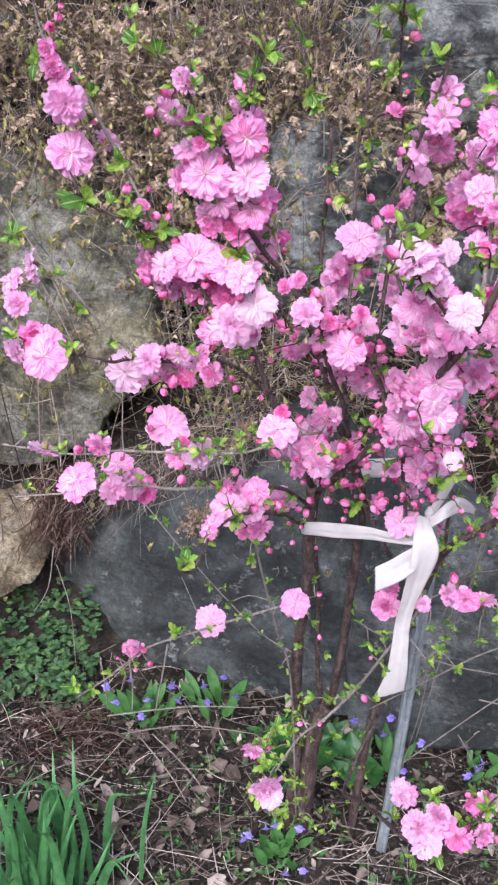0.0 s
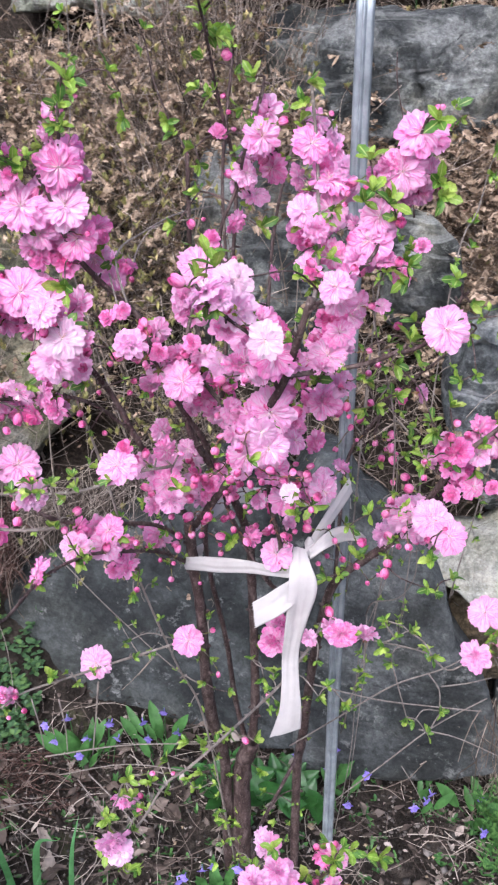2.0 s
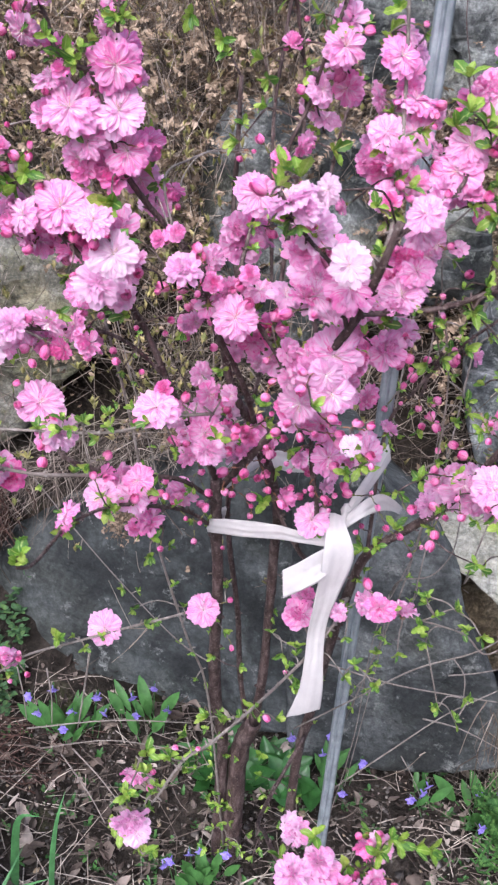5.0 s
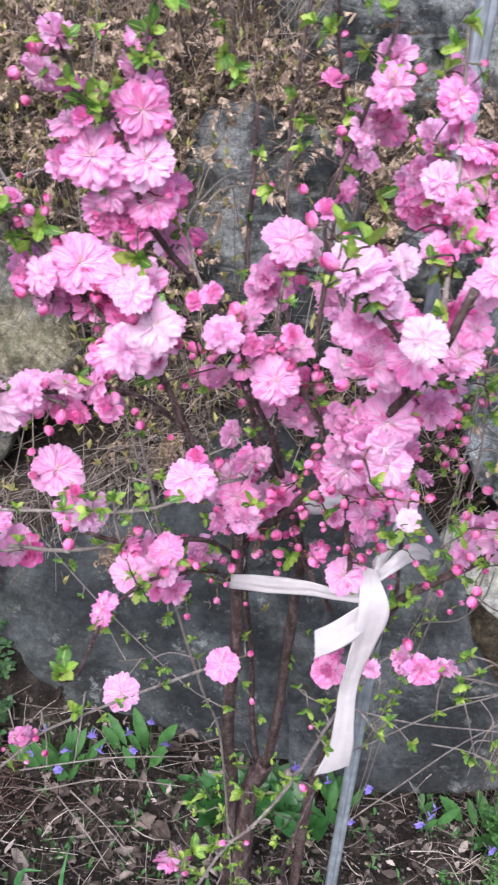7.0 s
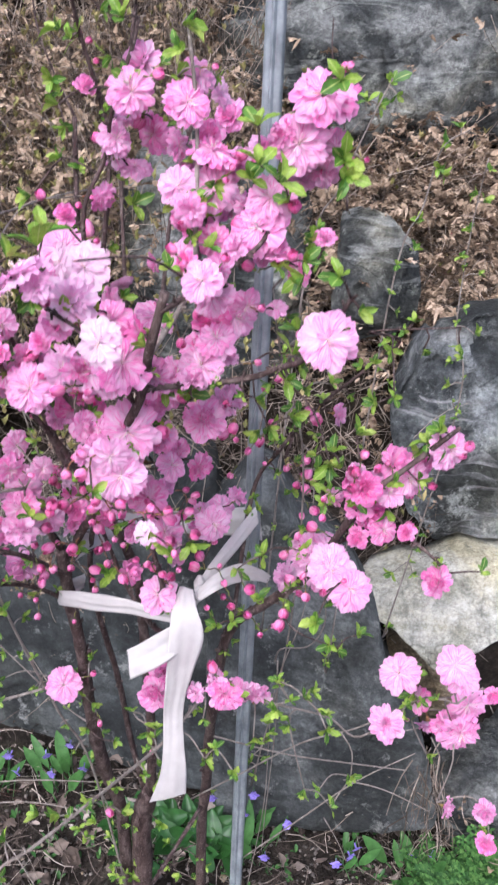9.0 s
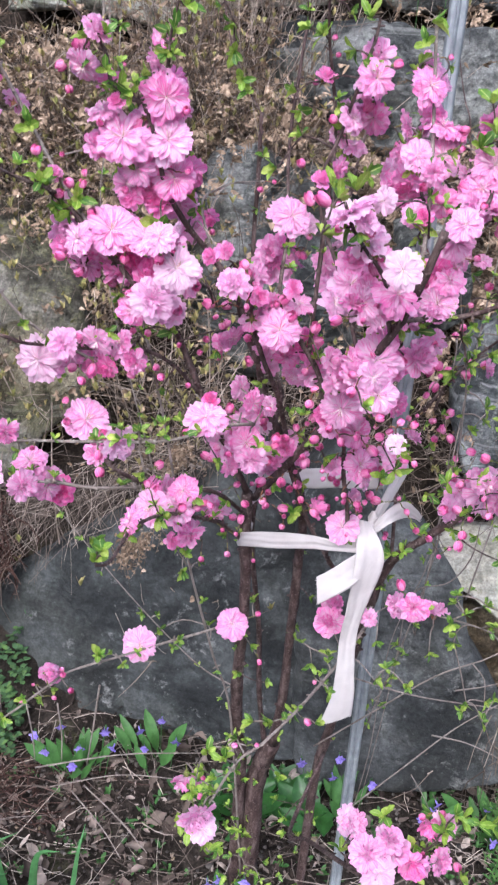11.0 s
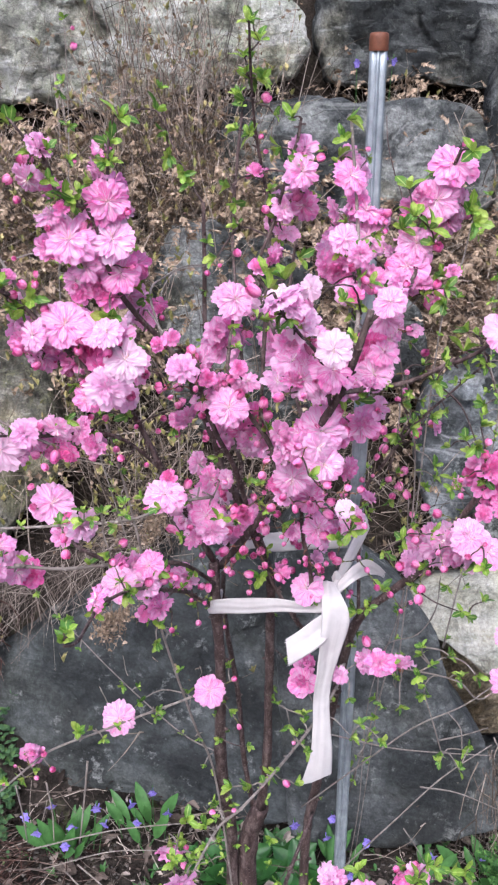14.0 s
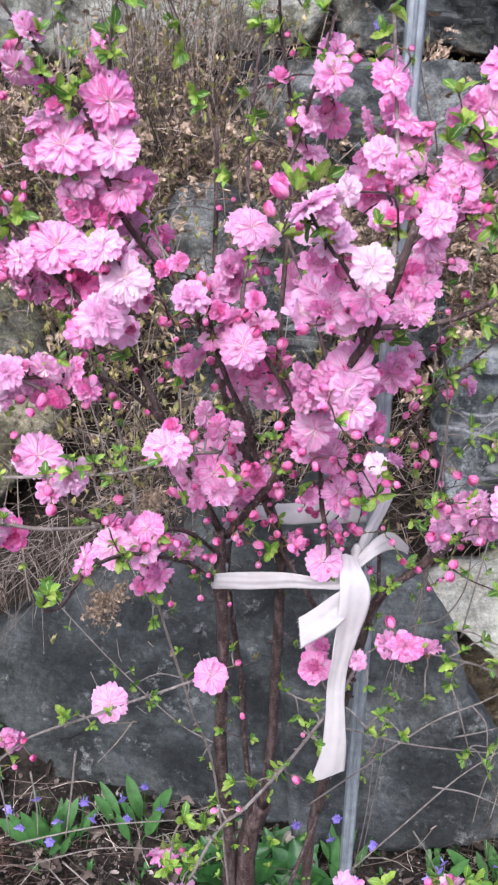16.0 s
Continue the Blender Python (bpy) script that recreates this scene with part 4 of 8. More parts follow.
leaves(b, [(0.123, 0.841, 0.334, 0.8), (0.129, 0.832, 0.326, 0.5), (0.132, 0.803, 0.515, 0.4), (0.130, 0.795, 0.508, 0.8), (0.143, 0.778, 0.572, 0.6), (0.130, 0.783, 0.627, 0.5), (0.118, 0.751, 0.721, 0.6)])
b = stem("stem", "bark", 0.0036, 0.00213, [(0.115, 0.850, 0.294), (0.102, 0.840, 0.385), (0.094, 0.820, 0.494), (0.080, 0.800, 0.600), (0.076, 0.790, 0.662), (0.085, 0.790, 0.734), (0.097, 0.800, 0.792)])
b = stem("stem", "bark", 0.0068, 0.00153, [(0.185, 0.870, -0.020), (0.184, 0.850, 0.232), (0.188, 0.820, 0.346), (0.192, 0.780, 0.474), (0.199, 0.750, 0.587), (0.209, 0.735, 0.648), (0.237, 0.720, 0.689), (0.261, 0.700, 0.728), (0.274, 0.690, 0.759), (0.297, 0.655, 0.837), (0.320, 0.650, 0.866), (0.347, 0.640, 0.903)])
leaves(b, [(0.229, 0.722, 0.696, 1.6), (0.204, 0.737, 0.616, 0.5), (0.285, 0.647, 0.839, 0.6)])
blossoms(b, [(0.276, 0.695, 0.748, 0.044, 'o'), (0.282, 0.652, 0.772, 0.034, 'o'), (0.347, 0.648, 0.882, 0.034, 'o'), (0.325, 0.659, 0.852, 0.031, 'o'), (0.302, 0.667, 0.843, 0.021, 'o'), (0.293, 0.645, 0.851, 0.029, 'h'), (0.251, 0.712, 0.723, 0.031, 'w'), (0.289, 0.620, 0.787, 0.034, 'o'), (0.276, 0.628, 0.794, 0.035, 'o'), (0.274, 0.631, 0.798, 0.032, 'o'), (0.276, 0.669, 0.756, 0.026, 'h'), (0.293, 0.660, 0.828, 0.024, 'h'), (0.270, 0.710, 0.753, 0.033, 'h'), (0.281, 0.700, 0.766, 0.029, 'o')])
blossoms(b, [(0.303, 0.670, 0.816, 0.031, 'h'), (0.316, 0.670, 0.857, 0.031, 'h'), (0.312, 0.657, 0.842, 0.024, 'o'), (0.270, 0.715, 0.751, 0.025, 'h'), (0.278, 0.724, 0.738, 0.027, 'h'), (0.290, 0.646, 0.767, 0.033, 'w'), (0.265, 0.668, 0.772, 0.024, 'o'), (0.341, 0.669, 0.867, 0.027, 'h'), (0.334, 0.676, 0.855, 0.018, 'h'), (0.293, 0.687, 0.826, 0.025, 'h'), (0.292, 0.684, 0.840, 0.018, 'h'), (0.277, 0.677, 0.823, 0.018, 'h'), (0.313, 0.658, 0.810, 0.026, 'o'), (0.295, 0.656, 0.804, 0.019, 'h')])
blossoms(b, [(0.328, 0.655, 0.811, 0.016, 'h')])
buds(b, [(0.184, 0.694, 0.711), (0.200, 0.666, 0.733), (0.219, 0.668, 0.722), (0.242, 0.670, 0.708), (0.246, 0.662, 0.717), (0.232, 0.666, 0.702), (0.241, 0.689, 0.761), (0.266, 0.690, 0.787), (0.264, 0.644, 0.841), (0.267, 0.640, 0.830), (0.276, 0.694, 0.728), (0.248, 0.663, 0.727), (0.292, 0.658, 0.869), (0.262, 0.649, 0.755), (0.260, 0.684, 0.730), (0.224, 0.640, 0.760), (0.172, 0.703, 0.735), (0.192, 0.711, 0.748), (0.193, 0.694, 0.749), (0.269, 0.705, 0.751), (0.254, 0.702, 0.728), (0.259, 0.656, 0.763), (0.276, 0.647, 0.784), (0.350, 0.657, 0.868), (0.359, 0.654, 0.882)])
buds(b, [(0.355, 0.653, 0.876), (0.305, 0.668, 0.854), (0.328, 0.668, 0.837), (0.342, 0.665, 0.844), (0.310, 0.663, 0.861), (0.283, 0.616, 0.796), (0.269, 0.616, 0.785), (0.287, 0.642, 0.864), (0.285, 0.644, 0.864), (0.284, 0.638, 0.855)])
leaves(b, [(0.273, 0.677, 0.831, 1.2), (0.282, 0.649, 0.711, 1.0), (0.296, 0.657, 0.699, 1.0), (0.226, 0.670, 0.776, 1.2), (0.209, 0.657, 0.766, 1.0), (0.246, 0.669, 0.747, 1.0), (0.282, 0.624, 0.772, 1.2), (0.259, 0.551, 0.815, 1.3), (0.256, 0.660, 0.870, 1.0), (0.289, 0.660, 0.888, 1.2), (0.308, 0.660, 0.718, 1.2), (0.274, 0.650, 0.868, 1.0), (0.333, 0.645, 0.902, 1.5), (0.328, 0.650, 0.890, 1.2), (0.348, 0.650, 0.882, 1.2), (0.333, 0.650, 0.855, 1.0), (0.315, 0.660, 0.819, 1.0), (0.306, 0.655, 0.839, 1.0), (0.251, 0.700, 0.704, 1.0), (0.210, 0.700, 0.685, 1.0)])
leaves(b, [(0.192, 0.690, 0.688, 1.5), (0.270, 0.650, 0.881, 1.2), (0.178, 0.861, 0.011, 0.7), (0.173, 0.861, 0.080, 0.6), (0.192, 0.860, 0.146, 0.6), (0.183, 0.852, 0.174, 0.4), (0.174, 0.836, 0.255, 0.8), (0.194, 0.828, 0.322, 0.8), (0.187, 0.801, 0.407, 0.4), (0.189, 0.782, 0.443, 0.2), (0.182, 0.764, 0.518, 0.7), (0.191, 0.779, 0.481, 0.5), (0.212, 0.741, 0.626, 0.7), (0.217, 0.727, 0.673, 0.4), (0.258, 0.697, 0.729, 0.2), (0.285, 0.692, 0.753, 0.7), (0.283, 0.677, 0.794, 0.8), (0.313, 0.645, 0.857, 0.4), (0.153, 0.874, 0.103, 1.1), (0.175, 0.883, 0.095, 1.3)])
leaves(b, [(0.150, 0.851, 0.084, 0.8), (0.136, 0.831, 0.050, 0.9), (0.141, 0.822, 0.191, 1.2), (0.144, 0.812, 0.098, 0.6), (0.138, 0.877, 0.168, 1.0)])
b = stem("stem", "bark", 0.00352, 0.00272, [(0.071, 0.735, 0.715), (0.089, 0.700, 0.761), (0.117, 0.660, 0.827), (0.134, 0.620, 0.889), (0.151, 0.600, 0.930), (0.159, 0.580, 0.968), (0.168, 0.575, 1.004)])
leaves(b, [(0.131, 0.565, 0.888, 0.8)])
blossoms(b, [(0.149, 0.693, 0.713, 0.035, 'o'), (0.142, 0.606, 0.904, 0.042, 'o'), (0.124, 0.627, 0.856, 0.038, 'o'), (0.142, 0.583, 0.888, 0.034, 'o'), (0.156, 0.575, 0.855, 0.017, 'w'), (0.157, 0.684, 0.780, 0.034, 'o'), (0.153, 0.633, 0.910, 0.028, 'h'), (0.162, 0.631, 0.889, 0.022, 'o'), (0.125, 0.612, 0.901, 0.023, 'o'), (0.125, 0.623, 0.886, 0.030, 'h'), (0.082, 0.719, 0.754, 0.023, 'u'), (0.160, 0.626, 0.889, 0.022, 'h'), (0.133, 0.680, 0.779, 0.018, 'h'), (0.130, 0.633, 0.895, 0.028, 'o')])
blossoms(b, [(0.126, 0.706, 0.723, 0.025, 'h')])
blossoms(b, [(0.126, 0.624, 0.884, 0.026, 'h'), (0.129, 0.649, 0.849, 0.024, 'o'), (0.117, 0.650, 0.841, 0.024, 'h'), (0.136, 0.581, 0.901, 0.027, 'w'), (0.127, 0.601, 0.894, 0.024, 'h'), (0.142, 0.671, 0.868, 0.023, 'h'), (0.147, 0.670, 0.817, 0.032, 'o'), (0.137, 0.671, 0.847, 0.030, 'h'), (0.113, 0.618, 0.880, 0.018, 'h'), (0.120, 0.643, 0.834, 0.020, 'o'), (0.108, 0.714, 0.770, 0.019, 'h')])
blossoms(b, [(0.165, 0.685, 0.769, 0.027, 'o'), (0.086, 0.696, 0.774, 0.014, 'h'), (0.092, 0.684, 0.794, 0.019, 'h'), (0.137, 0.675, 0.815, 0.020, 'h'), (0.192, 0.702, 0.776, 0.032, 'o'), (0.208, 0.722, 0.790, 0.021, 'u'), (0.097, 0.725, 0.780, 0.024, 'u')])
buds(b, [(0.080, 0.703, 0.727), (0.100, 0.626, 0.861), (0.098, 0.678, 0.815), (0.111, 0.653, 0.818), (0.117, 0.628, 0.838), (0.127, 0.629, 0.829), (0.105, 0.701, 0.748), (0.096, 0.713, 0.718), (0.097, 0.710, 0.701), (0.143, 0.677, 0.752), (0.123, 0.694, 0.725), (0.159, 0.581, 0.868), (0.182, 0.638, 0.813), (0.155, 0.675, 0.747), (0.161, 0.682, 0.731), (0.161, 0.618, 0.900), (0.199, 0.583, 0.812), (0.085, 0.704, 0.771), (0.147, 0.660, 0.820), (0.108, 0.678, 0.785), (0.174, 0.706, 0.786), (0.166, 0.693, 0.738), (0.184, 0.704, 0.814), (0.107, 0.681, 0.818), (0.113, 0.696, 0.816)])
buds(b, [(0.122, 0.668, 0.782), (0.088, 0.669, 0.765), (0.068, 0.715, 0.741), (0.133, 0.709, 0.763), (0.144, 0.710, 0.710), (0.088, 0.662, 0.813), (0.110, 0.698, 0.737), (0.160, 0.679, 0.775), (0.151, 0.689, 0.793), (0.187, 0.669, 0.810), (0.107, 0.732, 0.716), (0.072, 0.667, 0.738), (0.133, 0.681, 0.789), (0.126, 0.682, 0.767), (0.105, 0.673, 0.792), (0.104, 0.711, 0.757), (0.117, 0.669, 0.804), (0.161, 0.667, 0.803), (0.063, 0.670, 0.767), (0.138, 0.689, 0.780), (0.088, 0.676, 0.802), (0.097, 0.702, 0.716), (0.150, 0.616, 0.907), (0.140, 0.611, 0.907), (0.139, 0.618, 0.906)])
buds(b, [(0.130, 0.619, 0.905), (0.138, 0.638, 0.848), (0.105, 0.634, 0.869), (0.142, 0.575, 0.874), (0.121, 0.575, 0.893), (0.120, 0.576, 0.904), (0.169, 0.582, 0.866), (0.143, 0.584, 0.863), (0.153, 0.616, 0.840), (0.138, 0.613, 0.840)])
leaves(b, [(0.131, 0.597, 0.894, 1.1), (0.144, 0.599, 0.897, 1.2), (0.180, 0.644, 0.796, 1.5), (0.164, 0.637, 0.796, 0.9), (0.125, 0.664, 0.793, 0.9), (0.156, 0.582, 0.971, 0.2), (0.087, 0.708, 0.743, 0.6), (0.108, 0.658, 0.813, 0.5), (0.120, 0.653, 0.824, 0.4), (0.123, 0.633, 0.869, 0.5), (0.143, 0.622, 0.894, 0.3), (0.159, 0.592, 0.952, 0.4)])
b = stem("branch", "bark", 0.00173, 0.00135, [(0.167, 0.585, 0.991), (0.194, 0.618, 1.001), (0.217, 0.650, 1.013), (0.222, 0.675, 1.034), (0.229, 0.680, 1.056), (0.243, 0.670, 1.084), (0.247, 0.660, 1.101)])
leaves(b, [(0.226, 0.668, 1.047, 0.3)])
blossoms(b, [(0.246, 0.666, 1.093, 0.042, 'o'), (0.233, 0.664, 1.065, 0.038, 'o'), (0.256, 0.673, 1.061, 0.028, 'o'), (0.219, 0.661, 1.035, 0.034, 'o'), (0.225, 0.656, 1.004, 0.020, 'h'), (0.185, 0.592, 1.006, 0.026, 'o'), (0.189, 0.622, 0.988, 0.028, 'o'), (0.201, 0.636, 1.011, 0.022, 'u'), (0.212, 0.656, 1.019, 0.039, 'o'), (0.239, 0.681, 1.076, 0.030, 'o'), (0.256, 0.683, 1.087, 0.027, 'h'), (0.206, 0.679, 1.023, 0.022, 'o'), (0.186, 0.663, 1.006, 0.026, 'o'), (0.196, 0.734, 1.007, 0.030, 'o')])
blossoms(b, [(0.225, 0.672, 1.067, 0.024, 'u'), (0.216, 0.681, 1.060, 0.017, 'h'), (0.249, 0.682, 1.048, 0.025, 'u'), (0.249, 0.695, 1.060, 0.022, 'w'), (0.216, 0.679, 1.035, 0.022, 'h'), (0.234, 0.686, 1.034, 0.019, 'o'), (0.220, 0.684, 0.998, 0.031, 'h'), (0.194, 0.610, 1.006, 0.022, 'h'), (0.189, 0.614, 0.998, 0.022, 'h'), (0.237, 0.682, 1.041, 0.019, 'w'), (0.238, 0.670, 0.989, 0.023, 'o'), (0.254, 0.675, 1.009, 0.017, 'u')])
buds(b, [(0.234, 0.651, 1.033), (0.234, 0.650, 1.004), (0.202, 0.687, 1.053), (0.259, 0.676, 1.106), (0.257, 0.680, 1.104), (0.239, 0.674, 1.050), (0.211, 0.671, 1.051), (0.236, 0.675, 1.060), (0.246, 0.687, 1.052), (0.264, 0.687, 1.051), (0.249, 0.685, 1.046), (0.236, 0.687, 1.043), (0.203, 0.666, 1.018), (0.202, 0.664, 1.016), (0.215, 0.664, 1.013), (0.212, 0.672, 1.014), (0.221, 0.659, 1.019), (0.209, 0.664, 0.992), (0.210, 0.659, 1.011), (0.197, 0.599, 1.016), (0.175, 0.597, 1.012), (0.169, 0.602, 1.018)])
leaves(b, [(0.208, 0.657, 1.082, 1.4), (0.212, 0.644, 1.061, 1.0), (0.209, 0.659, 1.047, 1.0), (0.252, 0.646, 1.104, 1.2), (0.260, 0.661, 1.059, 1.2), (0.263, 0.653, 1.050, 1.0), (0.227, 0.641, 1.053, 1.2), (0.226, 0.649, 1.038, 1.0), (0.237, 0.641, 0.993, 1.0), (0.244, 0.647, 1.004, 1.0)])
b = stem("branch", "bark", 0.00331, 0.0021, [(0.065, 0.735, 0.721), (0.044, 0.730, 0.767), (0.022, 0.725, 0.816), (0.004, 0.720, 0.862), (-0.009, 0.700, 0.898), (-0.020, 0.680, 0.932)])
blossoms(b, [(-0.018, 0.630, 0.935, 0.039, 'w'), (0.035, 0.739, 0.865, 0.022, 'u'), (0.038, 0.727, 0.774, 0.040, 'o'), (0.032, 0.703, 0.800, 0.028, 'o'), (-0.007, 0.646, 0.922, 0.027, 'w'), (0.044, 0.657, 0.790, 0.022, 'u'), (0.044, 0.697, 0.884, 0.024, 'o')])
buds(b, [(0.017, 0.744, 0.855), (0.032, 0.751, 0.847), (0.000, 0.687, 0.879), (0.022, 0.736, 0.868), (-0.017, 0.667, 0.961), (-0.001, 0.642, 0.923), (0.032, 0.745, 0.853), (0.028, 0.739, 0.752), (0.036, 0.731, 0.769), (0.026, 0.739, 0.755)])
b = stem("branch", "bark", 0.00302, 0.0018, [(0.066, 0.710, 0.859), (0.049, 0.720, 0.903), (0.028, 0.725, 0.937), (0.003, 0.710, 0.970), (-0.013, 0.695, 1.001), (-0.021, 0.685, 1.038), (-0.028, 0.680, 1.059)])
blossoms(b, [(-0.043, 0.676, 1.038, 0.044, 'o'), (-0.033, 0.683, 1.015, 0.029, 'o'), (-0.007, 0.690, 1.009, 0.037, 'o'), (0.072, 0.702, 0.875, 0.026, 'u'), (-0.030, 0.697, 1.045, 0.026, 'h'), (0.005, 0.716, 1.008, 0.030, 'h'), (-0.003, 0.730, 0.981, 0.032, 'o'), (-0.017, 0.699, 0.988, 0.028, 'h'), (-0.039, 0.695, 0.992, 0.022, 'h'), (-0.057, 0.700, 1.028, 0.026, 'h'), (-0.022, 0.708, 1.022, 0.027, 'h'), (-0.024, 0.714, 1.016, 0.025, 'h'), (-0.041, 0.692, 1.002, 0.025, 'o'), (-0.040, 0.712, 1.011, 0.023, 'w')])
blossoms(b, [(0.005, 0.762, 0.965, 0.029, 'o')])
blossoms(b, [(-0.015, 0.712, 1.014, 0.026, 'h'), (-0.024, 0.700, 0.994, 0.028, 'h'), (0.086, 0.719, 0.875, 0.025, 'h'), (0.089, 0.723, 0.865, 0.018, 'h')])
buds(b, [(-0.024, 0.685, 1.061), (-0.032, 0.688, 1.023), (-0.032, 0.686, 1.044), (-0.050, 0.683, 1.031), (0.006, 0.684, 1.014), (-0.026, 0.686, 1.050), (-0.042, 0.688, 0.998), (-0.030, 0.687, 1.018), (-0.017, 0.692, 1.022), (-0.029, 0.701, 0.993), (-0.003, 0.698, 1.001), (0.069, 0.711, 0.855), (0.079, 0.714, 0.859), (0.068, 0.712, 0.877), (0.074, 0.709, 0.865)])
leaves(b, [(-0.015, 0.661, 0.980, 1.5), (0.006, 0.712, 0.993, 1.0), (0.014, 0.735, 0.976, 0.9)])
b = stem("branch", "bark", 0.0018, 0.0009, [(-0.028, 0.680, 1.059), (-0.048, 0.675, 1.068), (-0.053, 0.665, 1.092), (-0.065, 0.660, 1.108), (-0.076, 0.660, 1.122)])
leaves(b, [(-0.096, 0.670, 1.144, 0.4), (-0.033, 0.675, 1.071, 0.2)])
blossoms(b, [(-0.058, 0.661, 1.104, 0.025, 'u'), (-0.069, 0.668, 1.080, 0.029, 'o'), (-0.046, 0.672, 1.060, 0.016, 'h'), (-0.058, 0.694, 1.054, 0.030, 'o'), (-0.051, 0.689, 1.071, 0.025, 'u')])
buds(b, [(-0.059, 0.682, 1.044), (-0.083, 0.675, 1.081), (-0.068, 0.676, 1.094), (-0.071, 0.682, 1.092), (-0.080, 0.681, 1.065)])
leaves(b, [(-0.078, 0.666, 1.124, 1.3), (-0.068, 0.664, 1.102, 0.8), (-0.064, 0.669, 1.086, 0.8), (-0.043, 0.673, 1.070, 1.0), (-0.093, 0.660, 1.131, 1.0), (-0.037, 0.668, 1.066, 0.6), (-0.052, 0.659, 1.081, 0.3), (-0.050, 0.654, 1.105, 0.7)])
b = stem("branch", "bark", 0.00144, 0.0009, [(-0.017, 0.685, 1.038), (-0.013, 0.690, 1.074), (-0.011, 0.690, 1.102), (-0.006, 0.690, 1.124)])
blossoms(b, [(-0.020, 0.688, 1.085, 0.023, 'u'), (-0.012, 0.681, 1.064, 0.041, 'o'), (-0.011, 0.680, 1.037, 0.041, 'o'), (-0.010, 0.708, 1.071, 0.030, 'h'), (-0.001, 0.711, 1.053, 0.017, 'h'), (-0.017, 0.696, 1.100, 0.019, 'u')])
buds(b, [(0.001, 0.685, 1.055)])
leaves(b, [(0.002, 0.681, 1.128, 1.5), (-0.006, 0.685, 1.107, 0.8), (-0.029, 0.682, 1.079, 1.0), (0.029, 0.700, 1.129, 0.8), (0.030, 0.699, 1.110, 0.7), (0.032, 0.699, 1.094, 0.7), (-0.012, 0.691, 1.094, 0.4), (-0.008, 0.690, 1.092, 0.3), (-0.011, 0.694, 1.105, 0.4)])
b = stem("branch", "bark", 0.00187, 0.00113, [(0.020, 0.725, 0.821), (-0.008, 0.710, 0.856), (-0.035, 0.695, 0.873), (-0.071, 0.682, 0.876), (-0.105, 0.672, 0.881), (-0.112, 0.630, 0.898), (-0.128, 0.620, 0.907), (-0.164, 0.620, 0.908)])
blossoms(b, [(-0.064, 0.673, 0.884, 0.030, 'o'), (-0.035, 0.696, 0.864, 0.029, 'h'), (-0.085, 0.682, 0.876, 0.034, 'o'), (-0.158, 0.599, 0.916, 0.041, 'o'), (-0.035, 0.676, 0.869, 0.024, 'h'), (-0.075, 0.688, 0.869, 0.022, 'o'), (-0.110, 0.670, 0.869, 0.042, 'v'), (-0.173, 0.626, 0.921, 0.024, 'h'), (-0.159, 0.622, 0.918, 0.025, 'o'), (-0.048, 0.686, 0.880, 0.030, 'o'), (-0.097, 0.677, 0.864, 0.024, 'u'), (-0.182, 0.609, 0.915, 0.025, 'w')])
buds(b, [(-0.011, 0.671, 0.857), (-0.076, 0.667, 0.890), (-0.171, 0.611, 0.920), (-0.018, 0.689, 0.860), (-0.044, 0.698, 0.879)])
leaves(b, [(-0.180, 0.600, 0.933, 1.0), (-0.138, 0.600, 0.923, 1.0), (-0.026, 0.687, 0.890, 0.8), (-0.014, 0.701, 0.836, 0.3), (-0.096, 0.672, 0.877, 0.3)])
b = stem("branch", "bark", 0.00216, 0.0015, [(0.066, 0.735, 0.696), (0.033, 0.700, 0.740), (-0.012, 0.660, 0.765), (-0.044, 0.630, 0.796), (-0.060, 0.660, 0.796), (-0.077, 0.675, 0.815)])
blossoms(b, [(-0.072, 0.670, 0.821, 0.042, 'o'), (0.035, 0.721, 0.713, 0.033, 'h'), (-0.019, 0.646, 0.772, 0.024, 'h')])
buds(b, [(-0.088, 0.664, 0.843), (0.051, 0.693, 0.772), (0.055, 0.700, 0.750), (-0.089, 0.653, 0.825), (0.065, 0.681, 0.732), (0.053, 0.725, 0.700), (0.017, 0.730, 0.718)])
leaves(b, [(0.043, 0.711, 0.724, 0.8)])
b = stem("branch", "pale", 0.00144, 0.00075, [(0.062, 0.660, 0.826), (0.034, 0.630, 0.837), (-0.005, 0.600, 0.838), (-0.064, 0.600, 0.835), (-0.106, 0.600, 0.834), (-0.141, 0.595, 0.832), (-0.197, 0.600, 0.835)])
leaves(b, [(-0.030, 0.584, 0.848, 0.2), (-0.007, 0.599, 0.844, 0.4), (0.070, 0.679, 0.803, 1.1)])
blossoms(b, [(-0.039, 0.597, 0.836, 0.031, 'w'), (0.023, 0.624, 0.849, 0.037, 'o'), (0.060, 0.638, 0.853, 0.025, 'o'), (0.060, 0.643, 0.803, 0.029, 'u'), (-0.116, 0.580, 0.851, 0.024, 'u'), (-0.164, 0.597, 0.831, 0.029, 'w'), (0.052, 0.687, 0.815, 0.030, 'h'), (0.025, 0.645, 0.837, 0.027, 'h'), (0.026, 0.641, 0.854, 0.017, 'h'), (0.075, 0.663, 0.841, 0.020, 'o'), (0.057, 0.673, 0.819, 0.029, 'o'), (0.056, 0.660, 0.809, 0.032, 'o'), (-0.057, 0.651, 0.814, 0.016, 'h'), (-0.063, 0.650, 0.800, 0.023, 'u')])
blossoms(b, [(0.069, 0.688, 0.784, 0.032, 'o')])
blossoms(b, [(0.052, 0.684, 0.846, 0.024, 'o')])
